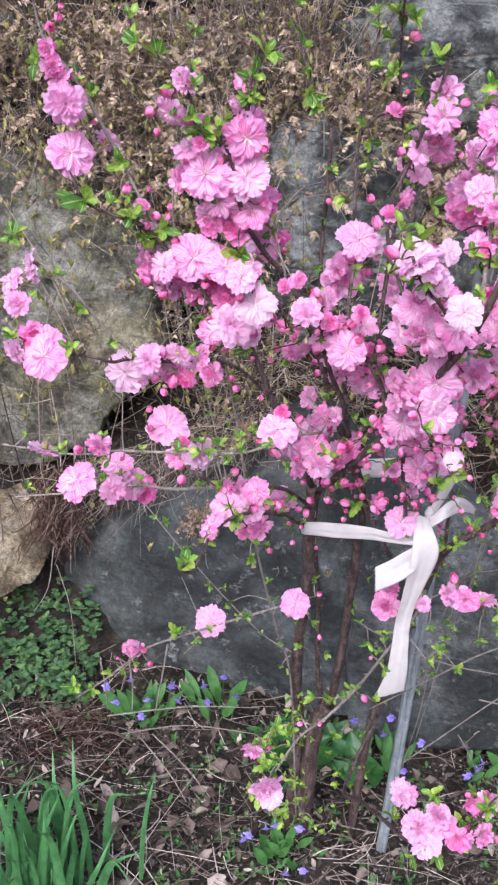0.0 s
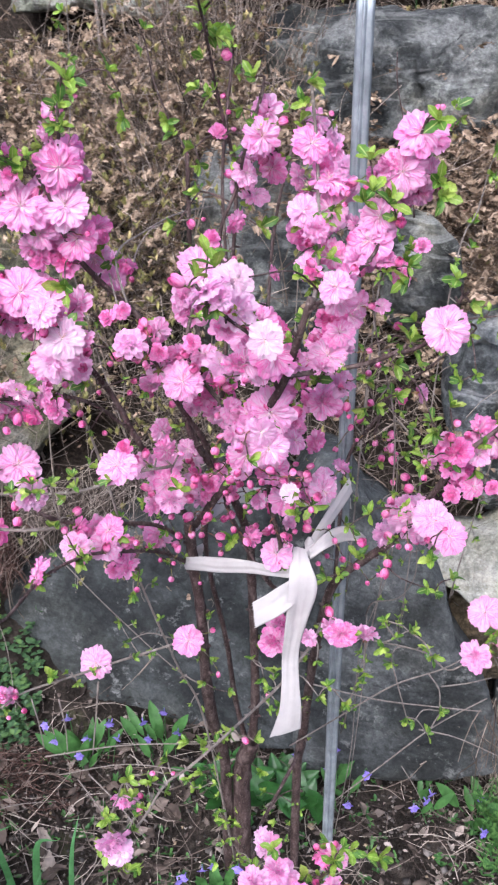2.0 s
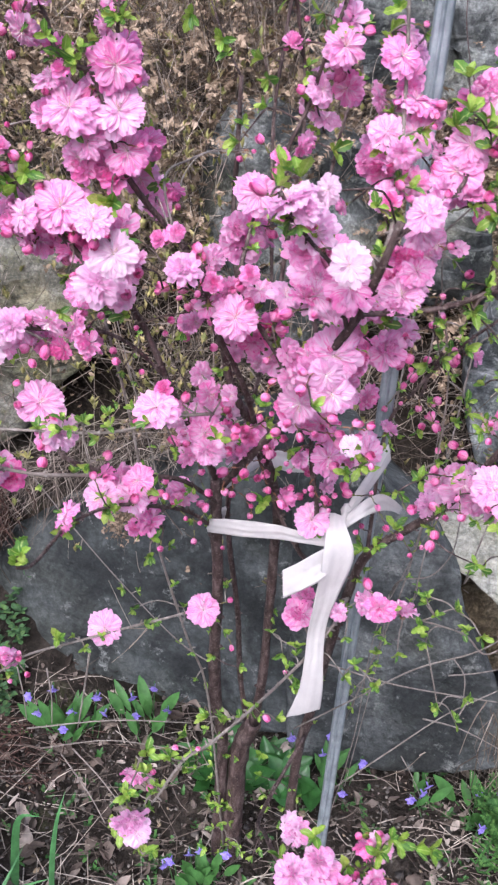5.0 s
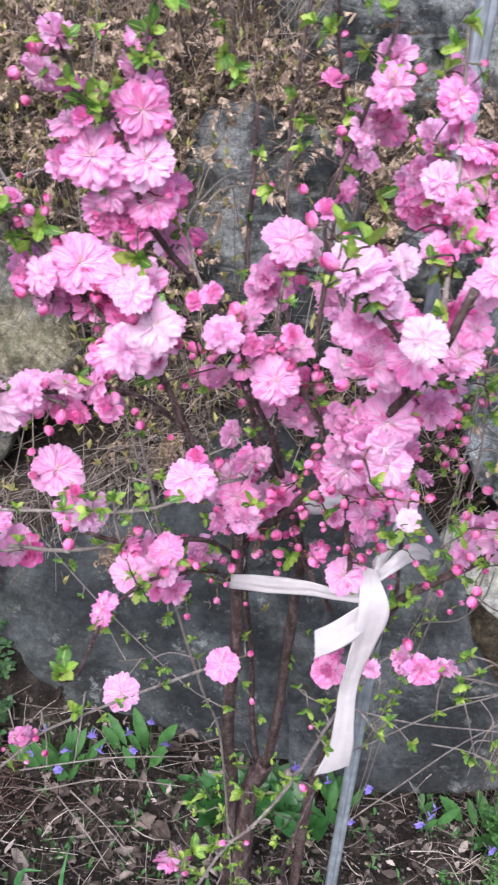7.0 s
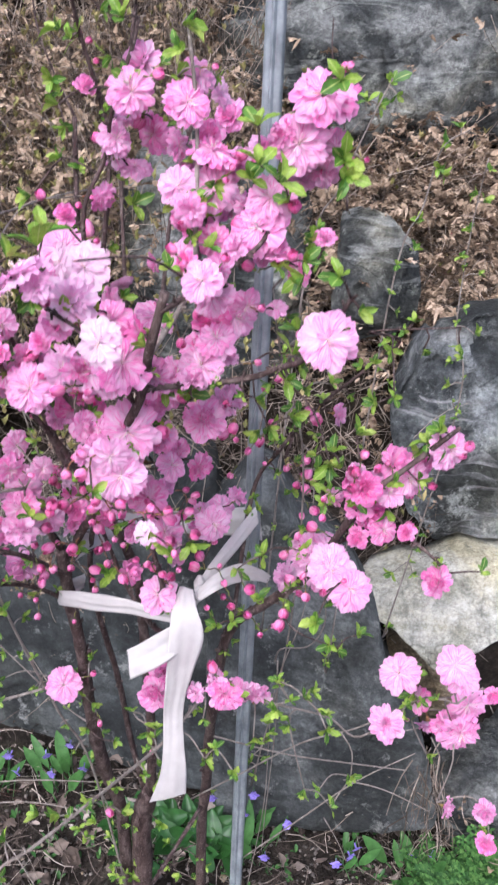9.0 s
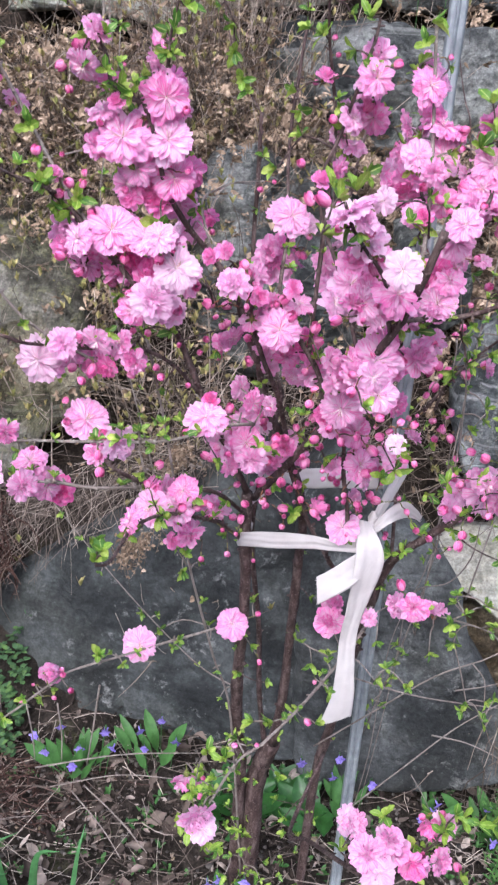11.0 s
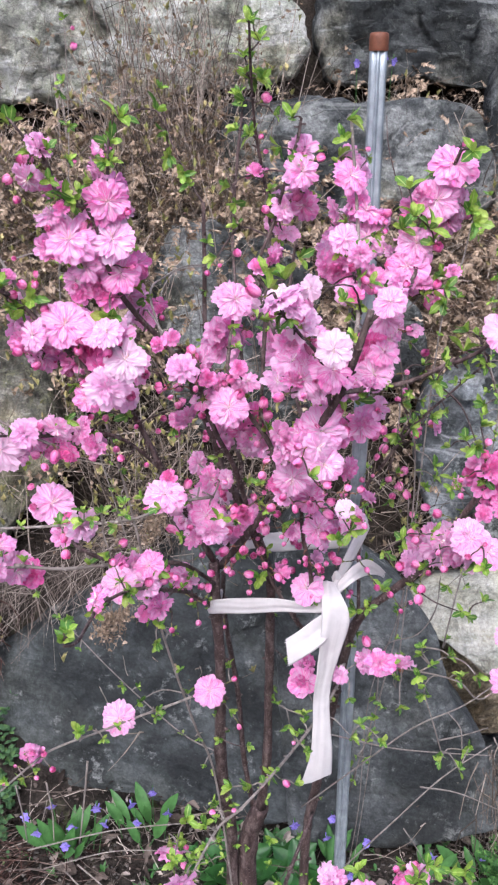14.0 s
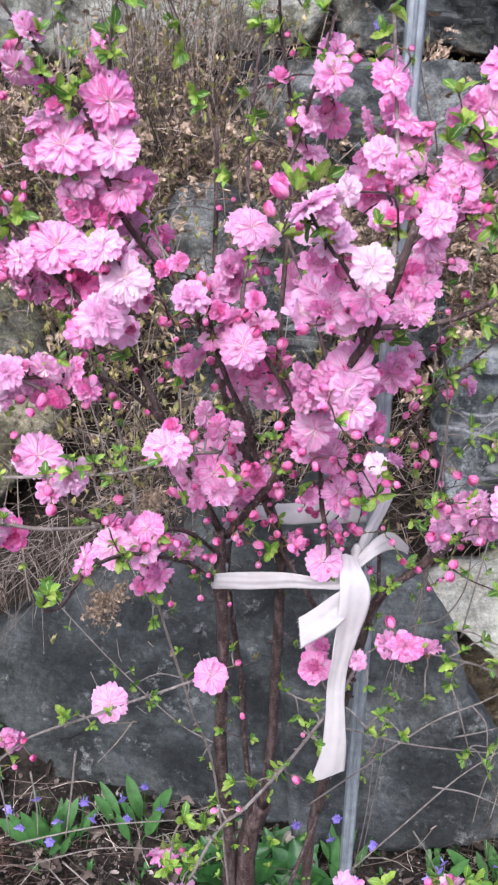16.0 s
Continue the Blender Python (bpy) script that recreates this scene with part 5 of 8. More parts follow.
buds(b, [(0.005, 0.656, 0.863), (-0.054, 0.597, 0.827), (-0.053, 0.595, 0.814), (-0.057, 0.604, 0.833), (-0.010, 0.616, 0.810), (0.011, 0.628, 0.832), (0.072, 0.645, 0.846), (0.041, 0.651, 0.842), (0.064, 0.659, 0.792), (0.058, 0.657, 0.799), (0.079, 0.655, 0.810), (0.052, 0.659, 0.795), (0.080, 0.659, 0.814), (0.043, 0.660, 0.798), (0.074, 0.661, 0.793), (-0.099, 0.587, 0.835), (-0.134, 0.588, 0.841)])
leaves(b, [(0.023, 0.634, 0.837, 1.2), (-0.021, 0.594, 0.851, 1.1), (-0.017, 0.592, 0.836, 1.0), (-0.041, 0.586, 0.845, 0.9), (-0.037, 0.593, 0.854, 0.9), (-0.008, 0.600, 0.855, 0.9), (0.001, 0.637, 0.842, 1.0), (-0.023, 0.593, 0.811, 0.8), (-0.151, 0.600, 0.837, 1.0), (-0.123, 0.600, 0.843, 0.9), (0.029, 0.627, 0.835, 0.5), (0.017, 0.608, 0.845, 0.7), (0.009, 0.610, 0.838, 0.4), (-0.055, 0.598, 0.841, 0.7), (-0.028, 0.606, 0.844, 0.7), (-0.085, 0.600, 0.837, 0.3), (-0.113, 0.598, 0.826, 0.4), (-0.117, 0.604, 0.846, 0.5), (-0.165, 0.594, 0.832, 0.3), (-0.181, 0.611, 0.837, 0.2)])
b = stem("branch", "pale", 0.00158, 0.0009, [(-0.012, 0.655, 0.769), (-0.063, 0.630, 0.780), (-0.096, 0.620, 0.791), (-0.089, 0.615, 0.792), (-0.111, 0.600, 0.800), (-0.136, 0.595, 0.796), (-0.192, 0.600, 0.785)])
blossoms(b, [(-0.096, 0.621, 0.783, 0.026, 'o'), (-0.139, 0.590, 0.812, 0.039, 'o'), (-0.109, 0.593, 0.801, 0.028, 'u'), (-0.101, 0.642, 0.777, 0.029, 'o'), (-0.111, 0.631, 0.803, 0.031, 'o'), (-0.090, 0.641, 0.770, 0.028, 'h'), (0.003, 0.658, 0.764, 0.024, 'h'), (-0.007, 0.652, 0.769, 0.025, 'u')])
buds(b, [(-0.026, 0.626, 0.769), (-0.097, 0.642, 0.773)])
leaves(b, [(-0.141, 0.600, 0.798, 1.0), (-0.023, 0.643, 0.773, 0.7), (-0.042, 0.641, 0.780, 0.7), (-0.090, 0.621, 0.795, 0.4), (-0.106, 0.613, 0.805, 0.4), (-0.118, 0.605, 0.806, 0.4), (-0.179, 0.600, 0.797, 0.6)])
b = stem("branch", "bark", 0.00202, 0.0009, [(0.067, 0.745, 0.658), (0.043, 0.710, 0.700), (0.018, 0.660, 0.738), (-0.006, 0.610, 0.770), (-0.025, 0.550, 0.794), (-0.034, 0.490, 0.807), (-0.042, 0.480, 0.810)])
leaves(b, [(-0.013, 0.600, 0.784, 0.2)])
blossoms(b, [(-0.028, 0.545, 0.804, 0.027, 'o'), (-0.017, 0.614, 0.773, 0.033, 'o'), (0.005, 0.636, 0.763, 0.032, 'o'), (0.013, 0.673, 0.713, 0.033, 'u'), (0.007, 0.640, 0.775, 0.028, 'o'), (0.004, 0.696, 0.717, 0.031, 'h'), (-0.002, 0.686, 0.697, 0.018, 'h')])
buds(b, [(-0.019, 0.598, 0.805), (0.058, 0.695, 0.715), (0.030, 0.694, 0.717), (0.042, 0.689, 0.708), (0.054, 0.689, 0.704), (0.024, 0.654, 0.697), (0.049, 0.705, 0.661), (0.075, 0.716, 0.647), (0.007, 0.627, 0.765), (-0.013, 0.624, 0.782), (0.029, 0.643, 0.760), (0.023, 0.647, 0.759), (0.018, 0.648, 0.754), (0.003, 0.677, 0.714)])
leaves(b, [(-0.006, 0.616, 0.777, 1.0), (-0.026, 0.536, 0.796, 1.2), (-0.009, 0.596, 0.771, 1.1), (-0.039, 0.476, 0.821, 1.7), (-0.037, 0.472, 0.829, 0.9), (0.076, 0.743, 0.662, 0.6), (0.045, 0.716, 0.686, 0.6), (0.034, 0.684, 0.727, 0.7), (0.024, 0.674, 0.735, 0.7), (0.006, 0.639, 0.746, 0.4), (0.013, 0.651, 0.746, 0.2), (-0.004, 0.598, 0.775, 0.6), (-0.008, 0.602, 0.777, 0.5), (-0.042, 0.492, 0.822, 0.3), (-0.025, 0.544, 0.800, 0.5), (0.061, 0.736, 0.678, 0.5), (0.061, 0.744, 0.663, 0.5)])
b = stem("branch", "pale", 0.00158, 0.00075, [(0.066, 0.745, 0.566), (0.030, 0.730, 0.562), (-0.014, 0.700, 0.569), (-0.050, 0.675, 0.574), (-0.087, 0.640, 0.587), (-0.103, 0.615, 0.592), (-0.128, 0.590, 0.586), (-0.148, 0.575, 0.581)])
blossoms(b, [(0.059, 0.734, 0.569, 0.036, 'o'), (-0.031, 0.693, 0.574, 0.037, 'o'), (-0.104, 0.623, 0.600, 0.020, 'h'), (-0.103, 0.638, 0.584, 0.022, 'h')])
buds(b, [(0.086, 0.744, 0.576), (0.110, 0.713, 0.492), (-0.100, 0.620, 0.574), (-0.086, 0.626, 0.577), (-0.092, 0.625, 0.595), (-0.124, 0.607, 0.582), (-0.106, 0.618, 0.599), (-0.116, 0.618, 0.590), (-0.106, 0.636, 0.576), (-0.111, 0.639, 0.582), (-0.113, 0.636, 0.589), (-0.094, 0.634, 0.593)])
leaves(b, [(-0.064, 0.655, 0.596, 1.2), (-0.103, 0.621, 0.602, 1.0), (-0.114, 0.615, 0.574, 1.0), (0.068, 0.745, 0.547, 0.8), (0.083, 0.751, 0.527, 0.8), (-0.149, 0.570, 0.602, 1.3), (-0.132, 0.575, 0.590, 1.0), (0.060, 0.745, 0.575, 0.7), (0.006, 0.710, 0.568, 0.4), (-0.031, 0.684, 0.574, 0.5), (-0.044, 0.668, 0.571, 0.4), (-0.056, 0.677, 0.577, 0.3), (-0.066, 0.665, 0.585, 0.7), (-0.100, 0.615, 0.589, 0.2), (-0.121, 0.595, 0.595, 0.3), (-0.146, 0.575, 0.591, 0.2), (0.062, 0.767, 0.553, 0.6), (0.079, 0.761, 0.584, 0.8)])
b = stem("branch", "pale", 0.00187, 0.00097, [(0.201, 0.750, 0.587), (0.186, 0.710, 0.588), (0.167, 0.690, 0.573), (0.151, 0.672, 0.564), (0.111, 0.590, 0.595), (0.079, 0.550, 0.596), (0.057, 0.535, 0.589), (0.036, 0.520, 0.559), (0.028, 0.475, 0.606)])
leaves(b, [(0.163, 0.688, 0.576, 0.2)])
blossoms(b, [(0.152, 0.709, 0.616, 0.029, 'h'), (0.027, 0.462, 0.616, 0.029, 'w'), (0.031, 0.462, 0.602, 0.024, 'w'), (0.024, 0.464, 0.608, 0.023, 'u'), (0.019, 0.551, 0.553, 0.029, 'u'), (0.148, 0.694, 0.606, 0.036, 'h')])
leaves(b, [(0.017, 0.465, 0.603, 1.0), (0.025, 0.465, 0.638, 1.0), (0.046, 0.465, 0.576, 1.0), (0.038, 0.465, 0.581, 1.0), (0.014, 0.465, 0.603, 1.0), (0.022, 0.465, 0.632, 1.0)])
buds(b, [(0.071, 0.508, 0.641), (0.078, 0.506, 0.638), (0.125, 0.608, 0.561), (0.143, 0.705, 0.523), (0.034, 0.555, 0.547), (0.029, 0.555, 0.531)])
leaves(b, [(0.081, 0.582, 0.583, 1.6), (0.067, 0.586, 0.586, 1.2), (0.052, 0.555, 0.599, 1.2), (0.044, 0.522, 0.609, 1.2), (0.034, 0.533, 0.568, 1.2), (0.028, 0.540, 0.574, 1.1), (0.157, 0.683, 0.527, 1.0), (0.105, 0.598, 0.578, 1.0), (0.150, 0.688, 0.579, 1.2), (0.137, 0.705, 0.541, 1.0), (0.135, 0.612, 0.560, 0.9), (0.218, 0.641, 0.574, 1.0), (0.197, 0.665, 0.561, 0.9), (0.201, 0.665, 0.578, 0.8), (0.125, 0.706, 0.576, 0.8), (0.036, 0.500, 0.638, 1.2), (0.030, 0.500, 0.624, 1.0), (0.037, 0.460, 0.585, 1.3), (0.022, 0.460, 0.604, 1.0), (0.197, 0.733, 0.588, 0.4)])
leaves(b, [(0.181, 0.705, 0.578, 0.2), (0.148, 0.679, 0.574, 0.8), (0.142, 0.648, 0.571, 0.2), (0.145, 0.637, 0.571, 0.7), (0.141, 0.671, 0.564, 0.4), (0.108, 0.588, 0.597, 0.7), (0.099, 0.576, 0.597, 0.6), (0.059, 0.534, 0.581, 0.5), (0.042, 0.531, 0.567, 0.8), (0.035, 0.504, 0.575, 0.6), (0.037, 0.507, 0.586, 0.3)])
b = stem("branch", "bark", 0.00252, 0.0012, [(0.184, 0.810, 0.320), (0.134, 0.700, 0.316), (0.130, 0.580, 0.448), (0.137, 0.470, 0.557), (0.144, 0.420, 0.607), (0.169, 0.430, 0.608), (0.187, 0.430, 0.629)])
blossoms(b, [(0.137, 0.486, 0.583, 0.028, 'w'), (0.145, 0.484, 0.583, 0.023, 'u'), (0.134, 0.406, 0.648, 0.028, 'u'), (0.154, 0.417, 0.640, 0.028, 'h'), (0.150, 0.414, 0.651, 0.023, 'u'), (0.186, 0.439, 0.634, 0.024, 'h'), (0.193, 0.437, 0.636, 0.023, 'u'), (0.189, 0.422, 0.622, 0.022, 'u'), (0.144, 0.403, 0.634, 0.029, 'w'), (0.166, 0.410, 0.632, 0.023, 'h'), (0.173, 0.412, 0.626, 0.020, 'u')])
leaves(b, [(0.197, 0.425, 0.660, 1.1), (0.204, 0.425, 0.656, 1.1), (0.189, 0.425, 0.626, 1.1), (0.190, 0.425, 0.646, 1.1), (0.146, 0.425, 0.592, 1.1), (0.140, 0.425, 0.581, 1.1), (0.170, 0.425, 0.630, 1.1), (0.135, 0.425, 0.631, 1.1), (0.180, 0.425, 0.597, 1.1), (0.146, 0.425, 0.664, 1.1), (0.215, 0.430, 0.595, 1.1), (0.218, 0.430, 0.552, 1.1), (0.227, 0.430, 0.524, 1.1), (0.219, 0.430, 0.646, 1.1), (0.227, 0.430, 0.644, 1.1)])
buds(b, [(0.192, 0.443, 0.642), (0.184, 0.452, 0.621), (0.198, 0.449, 0.615), (0.179, 0.442, 0.640), (0.178, 0.430, 0.618), (0.192, 0.433, 0.615), (0.206, 0.433, 0.603), (0.197, 0.437, 0.602)])
leaves(b, [(0.159, 0.420, 0.591, 1.6), (0.147, 0.410, 0.621, 1.3), (0.179, 0.430, 0.625, 1.2), (0.134, 0.470, 0.578, 1.0), (0.192, 0.430, 0.649, 1.1)])
b = stem("branch", "bark", 0.00252, 0.00135, [(0.064, 0.710, 0.859), (0.047, 0.720, 0.903), (0.046, 0.680, 0.940), (0.039, 0.660, 0.955)])
blossoms(b, [(0.057, 0.658, 0.947, 0.024, 'o')])
buds(b, [(0.025, 0.648, 0.961), (0.027, 0.723, 0.893), (0.035, 0.736, 0.882), (0.055, 0.711, 0.880), (0.059, 0.709, 0.859), (0.045, 0.651, 0.953), (0.038, 0.754, 0.875)])
b = stem("branch", "bark", 0.00259, 0.0015, [(0.101, 0.740, 0.760), (0.084, 0.700, 0.831), (0.068, 0.680, 0.871), (0.055, 0.660, 0.913), (0.051, 0.640, 0.948)])
leaves(b, [(0.106, 0.711, 0.794, 0.3)])
blossoms(b, [(-0.000, 0.586, 0.970, 0.034, 'v'), (0.039, 0.627, 0.949, 0.028, 'w'), (0.058, 0.640, 0.937, 0.018, 'h'), (0.090, 0.723, 0.767, 0.033, 'o'), (-0.001, 0.617, 0.953, 0.026, 'w'), (0.006, 0.614, 0.954, 0.026, 'o'), (-0.003, 0.593, 0.981, 0.021, 'o'), (-0.011, 0.582, 0.991, 0.025, 'o'), (0.051, 0.657, 0.944, 0.026, 'h'), (0.039, 0.647, 0.942, 0.018, 'h'), (0.068, 0.664, 0.906, 0.026, 'h'), (0.072, 0.746, 0.770, 0.015, 'h'), (0.055, 0.661, 0.911, 0.022, 'u'), (-0.013, 0.685, 0.958, 0.039, 'h')])
blossoms(b, [(0.074, 0.726, 0.795, 0.021, 'v'), (0.072, 0.705, 0.814, 0.014, 'h'), (0.151, 0.732, 0.789, 0.018, 'h')])
buds(b, [(0.013, 0.603, 0.953), (0.023, 0.664, 0.922), (0.036, 0.667, 0.921), (0.066, 0.737, 0.795), (0.171, 0.743, 0.770), (0.150, 0.733, 0.735), (0.161, 0.731, 0.757), (0.072, 0.698, 0.811), (0.072, 0.747, 0.794), (0.107, 0.732, 0.769), (0.120, 0.719, 0.795), (0.143, 0.718, 0.743), (0.123, 0.740, 0.796), (0.074, 0.702, 0.804), (0.111, 0.728, 0.769), (0.173, 0.740, 0.783), (0.143, 0.738, 0.737), (-0.011, 0.584, 0.976), (-0.003, 0.582, 0.982), (0.022, 0.637, 0.929), (0.049, 0.631, 0.932), (0.051, 0.647, 0.943), (0.059, 0.648, 0.934), (0.047, 0.650, 0.956), (0.049, 0.653, 0.949)])
leaves(b, [(-0.002, 0.611, 0.974, 1.6), (0.095, 0.708, 0.816, 0.3), (0.089, 0.718, 0.786, 0.6), (0.095, 0.739, 0.772, 0.7), (0.066, 0.678, 0.853, 0.4), (0.057, 0.670, 0.899, 0.5), (0.058, 0.664, 0.925, 0.7), (0.045, 0.649, 0.934, 0.2), (0.039, 0.644, 0.936, 0.4), (0.103, 0.747, 0.743, 0.4), (0.089, 0.730, 0.776, 0.7)])
b = stem("branch", "bark", 0.00252, 0.00113, [(0.117, 0.660, 0.827), (0.112, 0.670, 0.864), (0.093, 0.665, 0.896), (0.076, 0.660, 0.922), (0.079, 0.700, 0.948), (0.086, 0.730, 0.971)])
blossoms(b, [(0.085, 0.717, 0.981, 0.039, 'o'), (0.075, 0.745, 0.934, 0.041, 'h'), (0.075, 0.642, 0.912, 0.036, 'o'), (0.069, 0.735, 0.948, 0.026, 'h'), (0.086, 0.677, 0.905, 0.024, 'o'), (0.096, 0.743, 0.970, 0.030, 'v'), (0.075, 0.742, 0.979, 0.023, 'o'), (0.083, 0.771, 0.941, 0.028, 'h'), (0.091, 0.753, 0.939, 0.027, 'u'), (0.070, 0.666, 0.923, 0.023, 'h'), (0.069, 0.670, 0.920, 0.026, 'h'), (0.163, 0.691, 0.846, 0.025, 'h'), (0.109, 0.681, 0.865, 0.032, 'h'), (0.113, 0.625, 0.896, 0.024, 'h')])
blossoms(b, [(0.164, 0.664, 0.850, 0.025, 'o'), (0.181, 0.685, 0.836, 0.025, 'u'), (0.102, 0.696, 0.883, 0.031, 'h')])
blossoms(b, [(0.083, 0.647, 0.942, 0.017, 'h'), (0.090, 0.668, 0.925, 0.026, 'o'), (0.093, 0.696, 0.853, 0.026, 'o')])
buds(b, [(0.103, 0.658, 0.908), (0.107, 0.667, 0.895), (0.100, 0.668, 0.870), (0.123, 0.671, 0.828), (0.099, 0.747, 0.942), (0.095, 0.748, 0.942), (0.080, 0.753, 0.944), (0.083, 0.648, 0.920), (0.072, 0.654, 0.927), (0.077, 0.650, 0.932)])
leaves(b, [(0.099, 0.654, 0.841, 0.8), (0.117, 0.662, 0.857, 0.3), (0.108, 0.669, 0.884, 0.7), (0.089, 0.667, 0.910, 0.3), (0.084, 0.691, 0.947, 0.4), (0.082, 0.663, 0.936, 0.6), (0.082, 0.711, 0.957, 0.3), (0.079, 0.717, 0.972, 0.3)])
b = stem("branch", "bark", 0.0023, 0.0021, [(0.097, 0.800, 0.792), (0.074, 0.840, 0.856), (0.064, 0.860, 0.909), (0.064, 0.860, 0.977), (0.064, 0.865, 1.040)])
buds(b, [(0.066, 0.855, 0.974), (0.049, 0.786, 0.836), (0.071, 0.784, 0.831)])
leaves(b, [(0.085, 0.810, 0.823, 0.8), (0.079, 0.822, 0.839, 0.5), (0.060, 0.852, 0.907, 0.5), (0.063, 0.857, 0.952, 0.7), (0.068, 0.858, 1.003, 0.3)])
b = stem("branch", "bark", 0.00101, 0.00052, [(0.064, 0.870, 1.038), (0.050, 0.880, 1.060), (0.034, 0.890, 1.096), (0.027, 0.900, 1.126), (0.020, 0.900, 1.145)])
leaves(b, [(0.050, 0.872, 1.057, 0.6), (0.045, 0.869, 1.065, 0.8), (0.021, 0.897, 1.123, 0.5), (0.028, 0.899, 1.142, 0.6)])
b = stem("branch", "bark", 0.00202, 0.00097, [(0.103, 0.680, 0.880), (0.107, 0.700, 0.933), (0.112, 0.720, 0.995), (0.114, 0.730, 1.039), (0.110, 0.730, 1.070), (0.102, 0.720, 1.105), (0.096, 0.700, 1.146), (0.091, 0.660, 1.185)])
leaves(b, [(0.092, 0.662, 1.189, 0.8), (0.105, 0.688, 1.150, 0.6), (0.115, 0.712, 1.124, 0.2)])
blossoms(b, [(0.130, 0.737, 1.033, 0.026, 'o'), (0.121, 0.726, 0.952, 0.022, 'v'), (0.088, 0.699, 0.871, 0.028, 'h'), (0.125, 0.740, 1.058, 0.022, 'w'), (0.117, 0.732, 1.039, 0.020, 'u'), (0.075, 0.705, 0.857, 0.018, 'u')])
buds(b, [(0.105, 0.720, 1.107), (0.109, 0.721, 1.096), (0.108, 0.714, 1.135), (0.101, 0.688, 0.912), (0.100, 0.722, 0.963), (0.099, 0.728, 0.990), (0.113, 0.680, 0.876), (0.105, 0.680, 0.905), (0.098, 0.746, 1.075), (0.112, 0.741, 1.080)])
leaves(b, [(0.078, 0.732, 1.070, 0.8), (0.083, 0.729, 1.053, 0.8), (0.084, 0.722, 1.115, 0.8), (0.095, 0.705, 1.191, 1.2), (0.102, 0.704, 1.180, 1.0), (0.090, 0.714, 1.169, 1.0), (0.097, 0.714, 1.152, 1.0), (0.107, 0.713, 1.150, 1.2), (0.088, 0.717, 1.136, 0.9), (0.095, 0.722, 1.111, 0.8), (0.112, 0.684, 0.893, 0.5), (0.110, 0.682, 0.889, 0.5), (0.110, 0.706, 0.957, 0.6), (0.118, 0.718, 0.982, 0.7), (0.115, 0.723, 1.061, 0.2), (0.113, 0.726, 1.067, 0.2), (0.091, 0.701, 1.155, 0.6), (0.095, 0.714, 1.109, 0.2), (0.095, 0.691, 1.164, 0.3)])
b = stem("branch", "bark", 0.00173, 0.0012, [(0.133, 0.640, 0.900), (0.120, 0.660, 0.945), (0.105, 0.690, 0.983), (0.103, 0.700, 1.013), (0.115, 0.710, 1.042), (0.122, 0.700, 1.073), (0.133, 0.710, 1.106), (0.136, 0.715, 1.121)])
blossoms(b, [(0.135, 0.692, 1.084, 0.032, 'o'), (0.124, 0.706, 1.055, 0.026, 'o'), (0.098, 0.666, 1.016, 0.016, 'h'), (0.125, 0.648, 0.948, 0.036, 'o'), (0.185, 0.659, 0.889, 0.034, 'h'), (0.121, 0.669, 0.935, 0.024, 'h'), (0.114, 0.701, 1.019, 0.022, 'u'), (0.137, 0.717, 1.098, 0.030, 'h'), (0.130, 0.712, 1.076, 0.023, 'u'), (0.141, 0.731, 1.053, 0.030, 'o'), (0.158, 0.681, 0.895, 0.025, 'o'), (0.179, 0.691, 0.873, 0.028, 'h'), (0.101, 0.723, 1.081, 0.017, 'h')])
blossoms(b, [(0.115, 0.632, 0.997, 0.035, 'v')])
buds(b, [(0.149, 0.699, 1.093), (0.133, 0.717, 1.067), (0.136, 0.720, 1.063), (0.110, 0.715, 1.052), (0.138, 0.654, 0.954), (0.134, 0.658, 0.948), (0.125, 0.663, 0.949), (0.180, 0.669, 0.899), (0.114, 0.678, 0.998), (0.084, 0.669, 1.026), (0.111, 0.669, 0.993)])
leaves(b, [(0.065, 0.700, 1.017, 0.8), (0.083, 0.713, 1.042, 0.8), (0.127, 0.702, 1.128, 1.4), (0.116, 0.711, 1.097, 0.9), (0.132, 0.695, 1.092, 1.0), (0.138, 0.692, 1.018, 1.0), (0.115, 0.710, 1.018, 0.8)])
b = stem("branch", "bark", 0.00144, 0.00105, [(0.147, 0.600, 0.928), (0.135, 0.580, 0.969), (0.116, 0.560, 0.994), (0.104, 0.545, 1.011), (0.097, 0.535, 1.026)])
blossoms(b, [(0.101, 0.545, 1.022, 0.034, 'w'), (0.120, 0.574, 0.996, 0.034, 'w'), (0.145, 0.580, 0.962, 0.037, 'o'), (0.124, 0.591, 0.951, 0.034, 'o'), (0.134, 0.592, 0.949, 0.031, 'o'), (0.134, 0.616, 0.960, 0.026, 'h'), (0.142, 0.608, 0.949, 0.024, 'h'), (0.111, 0.541, 1.015, 0.019, 'w'), (0.120, 0.583, 0.993, 0.022, 'o'), (0.111, 0.576, 0.982, 0.021, 'h'), (0.127, 0.598, 0.957, 0.024, 'o'), (0.118, 0.591, 0.950, 0.022, 'u'), (0.108, 0.598, 0.947, 0.027, 'w')])
blossoms(b, [(0.134, 0.604, 0.976, 0.027, 'o'), (0.138, 0.547, 0.986, 0.029, 'v')])
buds(b, [(0.086, 0.543, 1.025), (0.114, 0.543, 1.008), (0.112, 0.573, 0.997), (0.124, 0.570, 0.988), (0.101, 0.573, 1.003), (0.128, 0.569, 0.986), (0.133, 0.586, 0.951), (0.130, 0.590, 0.973), (0.108, 0.587, 0.939), (0.125, 0.584, 0.941)])
